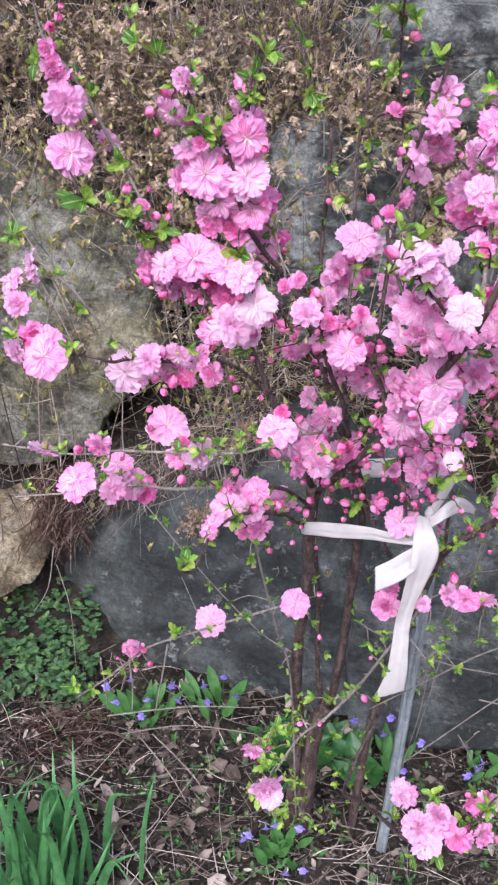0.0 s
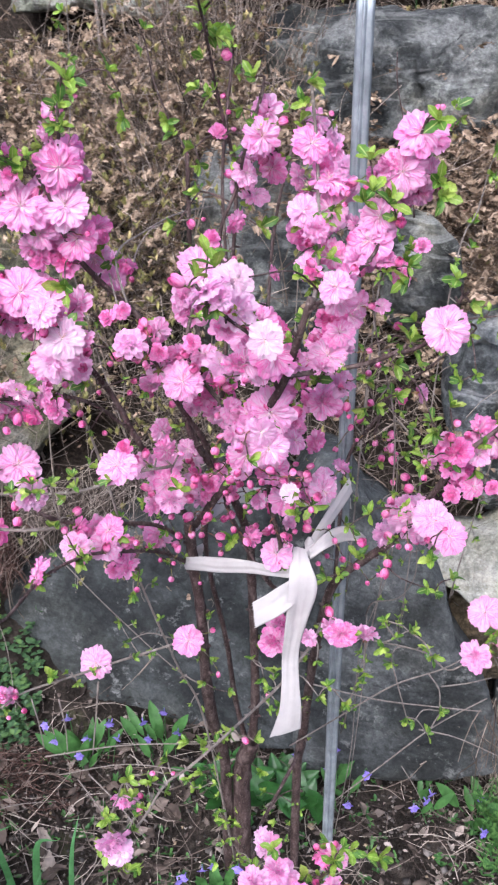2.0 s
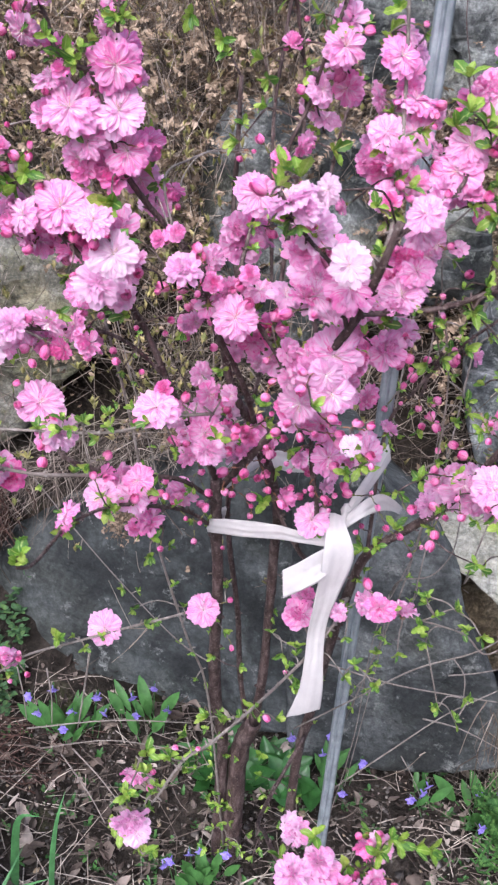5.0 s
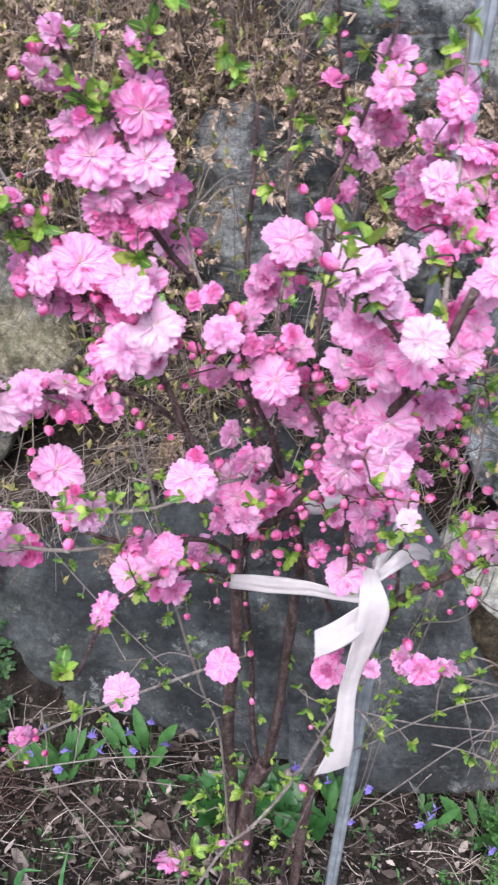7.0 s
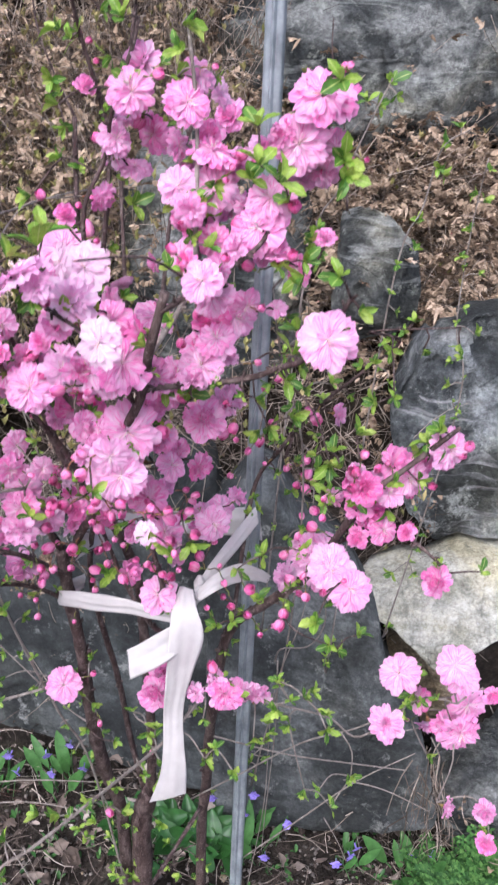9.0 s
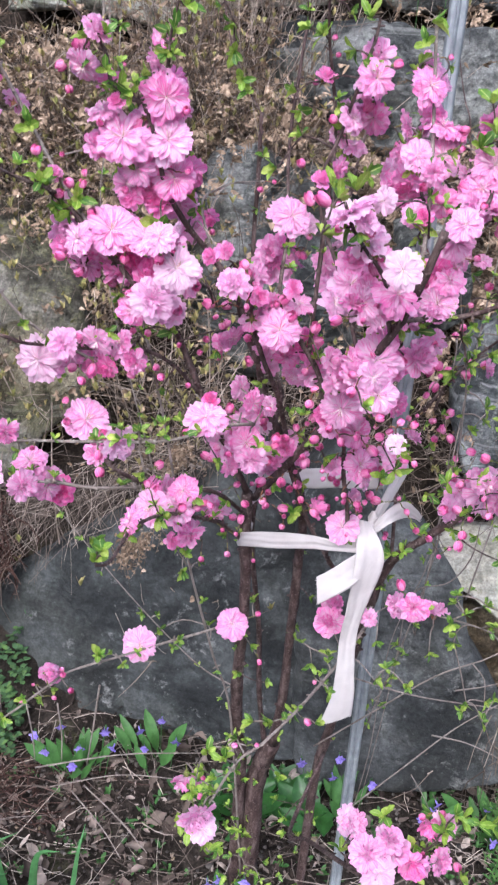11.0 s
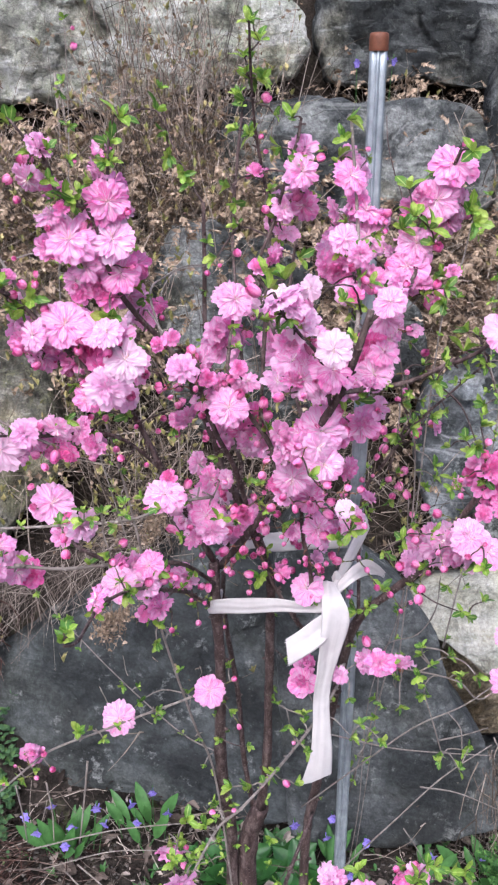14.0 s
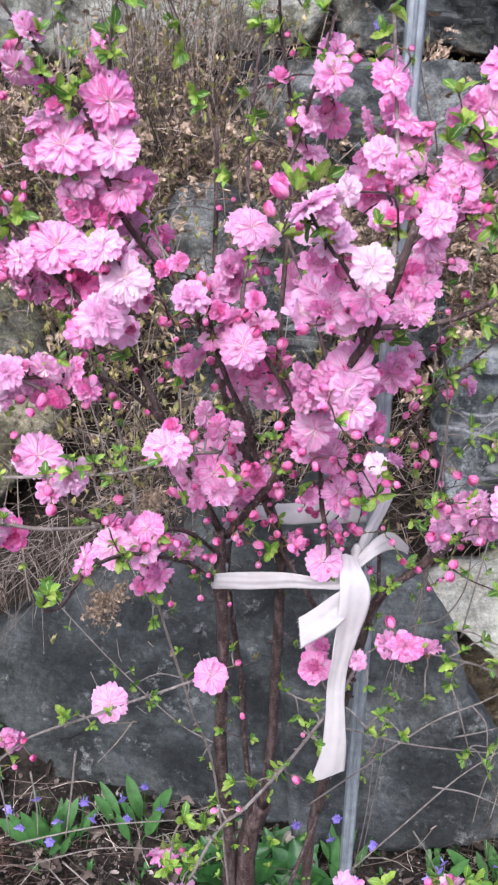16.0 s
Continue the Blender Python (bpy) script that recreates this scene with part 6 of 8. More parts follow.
leaves(b, [(0.102, 0.606, 1.028, 1.2), (0.106, 0.564, 1.035, 1.2), (0.098, 0.555, 1.029, 1.0), (0.117, 0.572, 0.995, 1.1), (0.129, 0.584, 0.988, 1.1), (0.095, 0.593, 0.998, 0.8)])
b = stem("branch", "pale", 0.00187, 0.00105, [(0.158, 0.585, 0.963), (0.175, 0.650, 0.983), (0.176, 0.665, 1.027), (0.174, 0.680, 1.075), (0.168, 0.680, 1.125)])
leaves(b, [(0.170, 0.693, 1.046, 0.3), (0.185, 0.689, 1.094, 0.2)])
blossoms(b, [(0.170, 0.674, 1.083, 0.031, 'o'), (0.184, 0.680, 1.057, 0.032, 'o'), (0.174, 0.649, 1.028, 0.022, 'u'), (0.189, 0.656, 0.957, 0.028, 'h'), (0.185, 0.672, 1.036, 0.034, 'o'), (0.149, 0.605, 0.968, 0.027, 'h'), (0.175, 0.693, 1.095, 0.025, 'o'), (0.187, 0.706, 1.086, 0.024, 'w'), (0.181, 0.701, 1.060, 0.022, 'h'), (0.198, 0.701, 1.044, 0.025, 'h'), (0.165, 0.666, 1.038, 0.027, 'o'), (0.172, 0.672, 1.019, 0.021, 'h'), (0.163, 0.700, 1.054, 0.024, 'o'), (0.176, 0.710, 1.044, 0.029, 'o')])
buds(b, [(0.196, 0.669, 1.048), (0.183, 0.687, 1.100), (0.173, 0.684, 1.089), (0.198, 0.689, 1.049), (0.170, 0.655, 1.017), (0.193, 0.656, 1.044), (0.172, 0.623, 0.957)])
leaves(b, [(0.172, 0.680, 1.123, 1.2), (0.162, 0.697, 1.092, 1.0), (0.181, 0.662, 1.032, 0.9), (0.162, 0.643, 0.997, 0.9), (0.166, 0.617, 0.973, 0.3), (0.176, 0.650, 1.011, 0.6), (0.185, 0.655, 1.006, 0.2), (0.188, 0.661, 1.040, 0.4), (0.163, 0.679, 1.109, 0.4), (0.165, 0.688, 1.097, 0.7)])
b = stem("branch", "bark", 0.00144, 0.00075, [(0.177, 0.650, 0.983), (0.179, 0.700, 1.007), (0.179, 0.740, 1.023), (0.177, 0.800, 1.029)])
blossoms(b, [(0.183, 0.770, 1.009, 0.034, 'o'), (0.202, 0.664, 0.959, 0.034, 'o'), (0.174, 0.715, 1.006, 0.039, 'h'), (0.174, 0.777, 1.004, 0.022, 'h'), (0.163, 0.729, 1.004, 0.026, 'h'), (0.190, 0.756, 1.064, 0.026, 'h'), (0.172, 0.782, 1.008, 0.026, 'h'), (0.185, 0.780, 1.008, 0.017, 'w'), (0.209, 0.664, 0.966, 0.025, 'o'), (0.121, 0.548, 1.026, 0.020, 'v'), (0.167, 0.663, 0.998, 0.024, 'o'), (0.169, 0.738, 1.027, 0.021, 'u'), (0.146, 0.709, 0.977, 0.016, 'u'), (0.172, 0.650, 0.997, 0.016, 'h')])
blossoms(b, [(0.227, 0.675, 0.963, 0.016, 'o')])
buds(b, [(0.179, 0.763, 1.007), (0.180, 0.768, 1.004), (0.199, 0.771, 0.994), (0.180, 0.655, 0.962), (0.218, 0.660, 0.967)])
leaves(b, [(0.190, 0.770, 1.057, 0.9), (0.173, 0.664, 0.979, 0.4), (0.182, 0.706, 1.011, 0.3), (0.180, 0.779, 1.031, 0.6)])
b = stem("branch", "bark", 0.00202, 0.0012, [(0.152, 0.600, 0.937), (0.189, 0.620, 0.933), (0.218, 0.620, 0.940), (0.240, 0.600, 0.961), (0.231, 0.580, 0.964), (0.247, 0.560, 0.983), (0.260, 0.550, 1.015)])
leaves(b, [(0.209, 0.613, 0.931, 0.4), (0.233, 0.602, 0.955, 0.2), (0.265, 0.547, 1.011, 0.2)])
blossoms(b, [(0.183, 0.624, 0.943, 0.034, 'o'), (0.250, 0.540, 0.998, 0.034, 'o'), (0.156, 0.612, 0.940, 0.030, 'h'), (0.169, 0.635, 0.931, 0.028, 'o'), (0.192, 0.630, 0.959, 0.028, 'o'), (0.179, 0.618, 0.936, 0.023, 'u'), (0.196, 0.670, 0.896, 0.025, 'u'), (0.201, 0.680, 0.895, 0.022, 'o'), (0.199, 0.649, 0.939, 0.017, 'w'), (0.182, 0.651, 0.944, 0.030, 'o')])
buds(b, [(0.217, 0.655, 0.933), (0.179, 0.655, 0.943), (0.172, 0.626, 0.929), (0.196, 0.669, 0.896), (0.204, 0.665, 0.881), (0.198, 0.666, 0.876), (0.206, 0.664, 0.872)])
leaves(b, [(0.234, 0.578, 0.992, 1.0), (0.236, 0.669, 0.940, 1.0), (0.239, 0.577, 0.978, 1.0), (0.251, 0.657, 0.944, 1.0), (0.175, 0.634, 0.920, 1.3), (0.251, 0.531, 1.035, 1.2), (0.239, 0.630, 0.934, 1.5), (0.233, 0.660, 0.883, 1.5), (0.224, 0.660, 0.905, 1.2), (0.247, 0.660, 0.892, 1.2), (0.264, 0.603, 0.886, 1.4), (0.194, 0.617, 0.935, 0.2), (0.153, 0.607, 0.945, 0.3), (0.192, 0.623, 0.941, 0.6), (0.225, 0.601, 0.943, 0.3), (0.241, 0.587, 0.962, 0.3), (0.243, 0.574, 0.986, 0.3), (0.255, 0.550, 0.994, 0.4)])
b = stem("branch", "bark", 0.00216, 0.0006, [(0.209, 0.735, 0.648), (0.220, 0.800, 0.744), (0.240, 0.800, 0.788), (0.266, 0.790, 0.834), (0.297, 0.770, 0.878), (0.323, 0.760, 0.911), (0.297, 0.740, 0.925), (0.361, 0.740, 0.932)])
leaves(b, [(0.305, 0.764, 0.892, 0.4)])
blossoms(b, [(0.286, 0.786, 0.834, 0.022, 'u')])
buds(b, [(0.268, 0.778, 0.836), (0.229, 0.794, 0.779), (0.178, 0.720, 0.718), (0.175, 0.738, 0.733), (0.200, 0.747, 0.751), (0.183, 0.722, 0.707), (0.186, 0.733, 0.765), (0.192, 0.729, 0.690), (0.270, 0.791, 0.827), (0.267, 0.793, 0.824)])
leaves(b, [(0.316, 0.700, 0.893, 1.2), (0.298, 0.700, 0.888, 1.2), (0.340, 0.740, 0.909, 1.0), (0.360, 0.740, 0.914, 1.0), (0.315, 0.740, 0.909, 1.0), (0.221, 0.762, 0.699, 0.8), (0.218, 0.785, 0.734, 0.5), (0.227, 0.795, 0.733, 0.6), (0.221, 0.796, 0.745, 0.5), (0.240, 0.800, 0.766, 0.3), (0.268, 0.783, 0.816, 0.2), (0.249, 0.787, 0.817, 0.3), (0.273, 0.789, 0.847, 0.5), (0.293, 0.779, 0.855, 0.2), (0.321, 0.777, 0.898, 0.7), (0.297, 0.770, 0.885, 0.3), (0.316, 0.768, 0.909, 0.4), (0.321, 0.737, 0.928, 0.4), (0.327, 0.740, 0.938, 0.8), (0.254, 0.795, 0.812, 0.2)])
leaves(b, [(0.268, 0.794, 0.831, 0.2)])
b = stem("branch", "bark", 0.00202, 0.00105, [(0.286, 0.690, 0.775), (0.312, 0.680, 0.799), (0.337, 0.660, 0.799), (0.360, 0.645, 0.786)])
leaves(b, [(0.381, 0.635, 0.796, 0.7)])
blossoms(b, [(0.351, 0.639, 0.782, 0.027, 'h')])
buds(b, [(0.334, 0.684, 0.796), (0.315, 0.674, 0.799)])
leaves(b, [(0.352, 0.650, 0.794, 1.3)])
b = stem("branch", "pale", 0.00101, 0.00075, [(0.200, 0.700, 0.627), (0.220, 0.650, 0.650), (0.232, 0.645, 0.654), (0.289, 0.660, 0.626), (0.321, 0.670, 0.595), (0.366, 0.680, 0.631), (0.384, 0.640, 0.668)])
blossoms(b, [(0.182, 0.683, 0.620, 0.021, 'u'), (0.202, 0.662, 0.651, 0.029, 'u'), (0.207, 0.632, 0.671, 0.031, 'u'), (0.345, 0.679, 0.660, 0.038, 'o'), (0.368, 0.689, 0.621, 0.027, 'u'), (0.339, 0.664, 0.617, 0.034, 'u'), (0.383, 0.696, 0.587, 0.025, 'u'), (0.376, 0.639, 0.708, 0.034, 'o'), (0.395, 0.644, 0.631, 0.040, 'o'), (0.387, 0.643, 0.693, 0.032, 'o'), (0.391, 0.668, 0.614, 0.033, 'o'), (0.231, 0.649, 0.656, 0.030, 'u'), (0.402, 0.663, 0.643, 0.036, 'o'), (0.408, 0.635, 0.684, 0.018, 'h')])
blossoms(b, [(0.217, 0.664, 0.645, 0.025, 'u')])
blossoms(b, [(0.413, 0.608, 0.588, 0.022, 'h'), (0.414, 0.594, 0.570, 0.020, 'h'), (0.387, 0.619, 0.577, 0.019, 'u')])
buds(b, [(0.189, 0.647, 0.693), (0.183, 0.667, 0.658), (0.159, 0.693, 0.627), (0.384, 0.698, 0.619), (0.356, 0.698, 0.628), (0.358, 0.704, 0.621), (0.355, 0.696, 0.630), (0.364, 0.706, 0.577), (0.396, 0.703, 0.595)])
leaves(b, [(0.215, 0.636, 0.670, 0.9), (0.234, 0.640, 0.613, 0.9), (0.275, 0.645, 0.550, 0.9), (0.321, 0.679, 0.531, 1.0), (0.308, 0.667, 0.514, 1.0), (0.190, 0.668, 0.602, 0.8), (0.279, 0.650, 0.663, 1.0), (0.246, 0.639, 0.684, 0.9), (0.246, 0.639, 0.647, 1.0), (0.285, 0.588, 0.684, 1.3), (0.272, 0.620, 0.688, 1.4), (0.253, 0.660, 0.619, 1.2), (0.258, 0.660, 0.606, 1.2), (0.250, 0.660, 0.663, 1.1), (0.389, 0.680, 0.563, 1.3), (0.356, 0.680, 0.638, 1.1), (0.203, 0.691, 0.632, 0.6), (0.259, 0.644, 0.660, 0.8), (0.288, 0.648, 0.645, 0.8), (0.290, 0.661, 0.627, 0.5)])
leaves(b, [(0.355, 0.678, 0.627, 0.6), (0.353, 0.671, 0.620, 0.4), (0.365, 0.670, 0.638, 0.3), (0.369, 0.650, 0.663, 0.6)])
b = stem("branch", "pale", 0.00108, 0.00075, [(0.193, 0.780, 0.466), (0.272, 0.800, 0.423), (0.348, 0.820, 0.392), (0.410, 0.830, 0.375)])
b = stem("branch", "pale", 0.00101, 0.00075, [(0.172, 0.820, 0.320), (0.228, 0.780, 0.415), (0.283, 0.760, 0.485), (0.334, 0.750, 0.521), (0.368, 0.750, 0.549)])
leaves(b, [(0.293, 0.700, 0.492, 1.2), (0.333, 0.720, 0.483, 1.2)])
b = stem("branch", "pale", 0.00101, 0.00075, [(0.226, 0.850, 0.169), (0.299, 0.860, 0.242), (0.364, 0.870, 0.305), (0.430, 0.880, 0.347)])
b = stem("branch", "bark", 0.00144, 0.00075, [(0.246, 0.800, 0.782), (0.255, 0.800, 0.818), (0.266, 0.800, 0.830), (0.294, 0.800, 0.830)])
buds(b, [(0.248, 0.803, 0.771), (0.261, 0.806, 0.774), (0.251, 0.820, 0.762), (0.264, 0.807, 0.777), (0.267, 0.795, 0.752), (0.286, 0.800, 0.832)])
leaves(b, [(0.258, 0.800, 0.781, 0.9), (0.259, 0.801, 0.823, 0.7)])
b = stem("branch", "pale", 0.00137, 0.00105, [(0.100, 0.860, 0.020), (0.067, 0.800, 0.382), (0.042, 0.770, 0.499), (0.010, 0.740, 0.651), (-0.011, 0.720, 0.791), (-0.030, 0.700, 0.896), (-0.044, 0.690, 0.957)])
leaves(b, [(-0.019, 0.710, 0.803, 0.2)])
leaves(b, [(0.007, 0.718, 0.640, 1.0), (0.036, 0.787, 0.531, 0.8), (-0.016, 0.774, 0.522, 1.0), (0.098, 0.857, 0.041, 0.3), (0.081, 0.808, 0.311, 0.5), (0.103, 0.848, 0.067, 0.4), (0.087, 0.841, 0.130, 0.5), (0.092, 0.857, 0.025, 0.5), (0.066, 0.796, 0.337, 0.3), (0.080, 0.829, 0.182, 0.4), (0.052, 0.784, 0.427, 0.3), (0.047, 0.774, 0.474, 0.3), (0.028, 0.750, 0.587, 0.5), (0.024, 0.754, 0.631, 0.6), (0.011, 0.732, 0.654, 0.8), (0.000, 0.738, 0.724, 0.3), (0.108, 0.835, 0.118, 1.0), (0.120, 0.844, 0.055, 1.1), (0.037, 0.834, 0.237, 0.8), (0.112, 0.853, 0.051, 1.3)])
leaves(b, [(0.094, 0.849, 0.146, 1.1), (0.074, 0.828, 0.241, 1.1), (0.053, 0.835, 0.222, 0.7), (0.087, 0.828, 0.155, 1.1), (0.044, 0.844, 0.211, 1.0), (0.081, 0.822, 0.172, 1.0), (0.101, 0.851, 0.130, 1.1), (0.081, 0.848, 0.091, 0.8), (0.123, 0.819, 0.076, 0.8), (0.071, 0.819, 0.080, 1.3), (0.093, 0.825, 0.127, 0.8)])
b = stem("branch", "pale", 0.00094, 0.0006, [(0.076, 0.850, 0.382), (0.029, 0.860, 0.407), (-0.031, 0.870, 0.469), (-0.086, 0.870, 0.544), (-0.140, 0.880, 0.616)])
leaves(b, [(0.004, 0.819, 0.476, 1.0), (0.070, 0.841, 0.392, 0.5), (0.028, 0.861, 0.409, 0.6), (-0.004, 0.855, 0.437, 0.7), (-0.023, 0.871, 0.473, 0.4), (-0.042, 0.872, 0.479, 0.3), (-0.089, 0.868, 0.533, 0.4), (-0.041, 0.869, 0.475, 0.5), (-0.132, 0.877, 0.605, 0.4), (-0.097, 0.873, 0.571, 0.8), (-0.109, 0.868, 0.580, 0.2)])
b = stem("branch", "pale", 0.00094, 0.00045, [(-0.020, 1.130, 0.420), (-0.107, 1.100, 0.846), (-0.086, 1.070, 1.036), (-0.081, 1.080, 1.127), (-0.080, 1.084, 1.208)])
buds(b, [(-0.071, 1.080, 1.181), (-0.078, 1.070, 1.060), (-0.071, 1.080, 1.200)])
leaves(b, [(-0.085, 1.109, 0.765, 0.3), (-0.061, 1.120, 0.658, 0.5), (-0.039, 1.123, 0.521, 0.3), (-0.059, 1.119, 0.588, 0.7), (-0.033, 1.114, 0.480, 0.7), (-0.057, 1.118, 0.691, 0.3), (-0.022, 1.117, 0.470, 0.7), (-0.054, 1.123, 0.583, 0.3), (-0.023, 1.134, 0.452, 0.8), (-0.093, 1.099, 0.764, 0.4), (-0.086, 1.108, 0.775, 0.4), (-0.069, 1.100, 0.744, 0.7), (-0.062, 1.113, 0.620, 0.8), (-0.088, 1.065, 0.990, 0.2), (-0.084, 1.069, 1.014, 0.4), (-0.104, 1.087, 0.922, 0.7), (-0.090, 1.079, 0.940, 0.8), (-0.092, 1.074, 0.994, 0.6), (-0.104, 1.089, 0.942, 0.6), (-0.083, 1.075, 1.101, 0.3)])
leaves(b, [(-0.083, 1.066, 1.064, 0.5), (-0.079, 1.072, 1.098, 0.6), (-0.086, 1.074, 1.147, 0.5), (-0.080, 1.086, 1.212, 0.4), (-0.091, 1.072, 1.134, 0.7)])
b = stem("branch", "bark", 0.00216, 0.0009, [(-0.021, 0.680, 0.913), (-0.060, 0.680, 0.960), (-0.080, 0.680, 0.983), (-0.095, 0.675, 0.997), (-0.091, 0.665, 0.999), (-0.128, 0.650, 1.017), (-0.135, 0.645, 1.031)])
blossoms(b, [(-0.076, 0.667, 0.966, 0.029, 'o'), (-0.047, 0.691, 0.939, 0.036, 'h'), (-0.024, 0.658, 0.972, 0.034, 'o'), (-0.140, 0.659, 1.053, 0.039, 'o'), (-0.090, 0.691, 0.968, 0.026, 'h'), (-0.071, 0.697, 0.939, 0.026, 'o'), (-0.037, 0.690, 0.940, 0.030, 'h'), (-0.044, 0.697, 0.953, 0.024, 'h'), (-0.042, 0.696, 0.969, 0.026, 'o'), (-0.064, 0.686, 0.952, 0.025, 'u'), (-0.077, 0.682, 0.947, 0.025, 'u'), (-0.087, 0.685, 0.955, 0.025, 'h'), (-0.052, 0.718, 0.931, 0.024, 'o'), (-0.039, 0.706, 0.929, 0.023, 'h')])
blossoms(b, [(-0.022, 0.673, 0.937, 0.037, 'h')])
blossoms(b, [(-0.093, 0.686, 1.008, 0.016, 'h'), (-0.086, 0.686, 0.987, 0.020, 'u')])
blossoms(b, [(-0.029, 0.687, 0.967, 0.024, 'h'), (-0.031, 0.688, 0.970, 0.024, 'h'), (-0.034, 0.652, 0.919, 0.027, 'o')])
buds(b, [(-0.089, 0.676, 0.995), (-0.034, 0.665, 0.898), (-0.024, 0.673, 0.891), (-0.101, 0.662, 1.026), (-0.068, 0.678, 0.964), (-0.075, 0.677, 0.939), (-0.089, 0.673, 0.951), (-0.043, 0.693, 0.920), (-0.069, 0.694, 0.952), (-0.054, 0.697, 0.929), (-0.030, 0.662, 0.967), (-0.040, 0.662, 0.961), (-0.032, 0.642, 0.937), (-0.053, 0.700, 0.924), (-0.066, 0.702, 0.934), (-0.036, 0.660, 0.963), (-0.041, 0.667, 0.952), (-0.033, 0.670, 0.963), (-0.035, 0.637, 0.935)])
leaves(b, [(-0.042, 0.654, 0.926, 1.0), (-0.004, 0.658, 0.903, 1.0), (-0.099, 0.665, 1.004, 1.0), (-0.086, 0.678, 0.979, 1.0), (-0.124, 0.640, 1.027, 1.8), (-0.131, 0.645, 1.025, 1.4), (-0.096, 0.670, 1.006, 1.1), (-0.084, 0.680, 0.990, 1.1), (-0.045, 0.688, 0.954, 0.3), (-0.033, 0.679, 0.926, 0.7), (-0.053, 0.683, 0.949, 0.6), (-0.092, 0.667, 0.987, 0.7), (-0.097, 0.654, 1.009, 0.7), (-0.111, 0.653, 1.020, 0.6)])
b = stem("branch", "pale", 0.00173, 0.00075, [(-0.065, 0.680, 0.967), (-0.093, 0.690, 1.010), (-0.115, 0.690, 1.053), (-0.138, 0.680, 1.099), (-0.159, 0.680, 1.125), (-0.167, 0.680, 1.158)])
leaves(b, [(-0.161, 0.650, 1.114, 0.4)])
blossoms(b, [(-0.051, 0.674, 0.973, 0.044, 'o'), (-0.143, 0.659, 1.086, 0.034, 'w'), (-0.120, 0.700, 1.054, 0.023, 'u'), (-0.154, 0.670, 1.111, 0.019, 'h'), (-0.169, 0.679, 1.156, 0.016, 'h'), (-0.062, 0.695, 1.028, 0.027, 'h'), (-0.149, 0.690, 1.083, 0.024, 'o'), (-0.151, 0.675, 1.103, 0.022, 'h'), (-0.156, 0.670, 1.121, 0.016, 'h')])
buds(b, [(-0.087, 0.686, 1.021), (-0.080, 0.675, 1.003), (-0.072, 0.678, 1.002), (-0.153, 0.672, 1.134), (-0.145, 0.675, 1.147), (-0.147, 0.673, 1.140), (-0.070, 0.677, 1.010), (-0.126, 0.679, 1.070), (-0.065, 0.686, 0.970), (-0.067, 0.682, 0.982), (-0.151, 0.675, 1.121), (-0.141, 0.684, 1.102)])
leaves(b, [(-0.074, 0.675, 0.993, 0.9), (-0.170, 0.680, 1.113, 1.3), (-0.081, 0.684, 0.988, 0.5), (-0.085, 0.694, 0.995, 0.4), (-0.103, 0.681, 1.017, 0.2), (-0.108, 0.679, 1.041, 0.8), (-0.137, 0.679, 1.101, 0.3), (-0.128, 0.684, 1.090, 0.4), (-0.154, 0.688, 1.118, 0.3), (-0.168, 0.680, 1.164, 0.6)])
b = stem("branch", "pale", 0.0013, 0.00075, [(-0.049, 0.690, 0.853), (-0.112, 0.670, 0.898), (-0.146, 0.660, 0.946), (-0.172, 0.660, 0.969), (-0.193, 0.660, 0.991)])
blossoms(b, [(-0.087, 0.659, 0.888, 0.028, 'w'), (-0.181, 0.662, 0.963, 0.031, 'w'), (-0.188, 0.649, 0.936, 0.025, 'u'), (-0.070, 0.690, 0.862, 0.028, 'h'), (-0.087, 0.691, 0.871, 0.025, 'o'), (-0.057, 0.684, 0.860, 0.022, 'h'), (-0.196, 0.660, 0.952, 0.026, 'o')])
buds(b, [(-0.075, 0.665, 0.856), (-0.067, 0.675, 0.862), (-0.083, 0.681, 0.860), (-0.039, 0.690, 0.852)])
leaves(b, [(-0.188, 0.660, 0.991, 1.0), (-0.176, 0.660, 0.940, 0.8), (-0.100, 0.670, 0.886, 0.5), (-0.139, 0.658, 0.930, 0.5), (-0.116, 0.662, 0.901, 0.5), (-0.156, 0.658, 0.962, 0.8), (-0.167, 0.658, 0.961, 0.2), (-0.190, 0.660, 0.984, 0.7)])
b = stem("branch", "pale", 0.00115, 0.00068, [(0.330, 1.000, 0.350), (0.347, 1.000, 0.854), (0.368, 1.000, 0.954), (0.377, 0.996, 1.009), (0.400, 0.990, 1.029)])
leaves(b, [(0.364, 0.992, 0.770, 1.5), (0.351, 0.996, 0.900, 0.7)])
leaves(b, [(0.377, 0.996, 1.014, 1.4), (0.385, 0.996, 0.988, 1.0), (0.366, 1.000, 0.943, 1.0), (0.367, 1.000, 0.915, 1.0), (0.349, 0.995, 0.817, 0.6), (0.349, 0.997, 0.813, 0.2), (0.347, 1.004, 0.780, 0.7), (0.338, 0.994, 0.692, 0.3), (0.330, 1.000, 0.369, 0.7), (0.344, 1.003, 0.754, 0.2), (0.347, 0.994, 0.500, 0.2), (0.334, 1.001, 0.408, 0.7), (0.338, 0.995, 0.583, 0.7), (0.335, 0.995, 0.398, 0.6), (0.339, 0.998, 0.625, 0.5), (0.336, 0.996, 0.605, 0.2), (0.328, 1.001, 0.379, 0.6), (0.328, 0.996, 0.373, 0.6), (0.333, 0.998, 0.625, 0.2), (0.324, 1.001, 0.476, 0.5)])
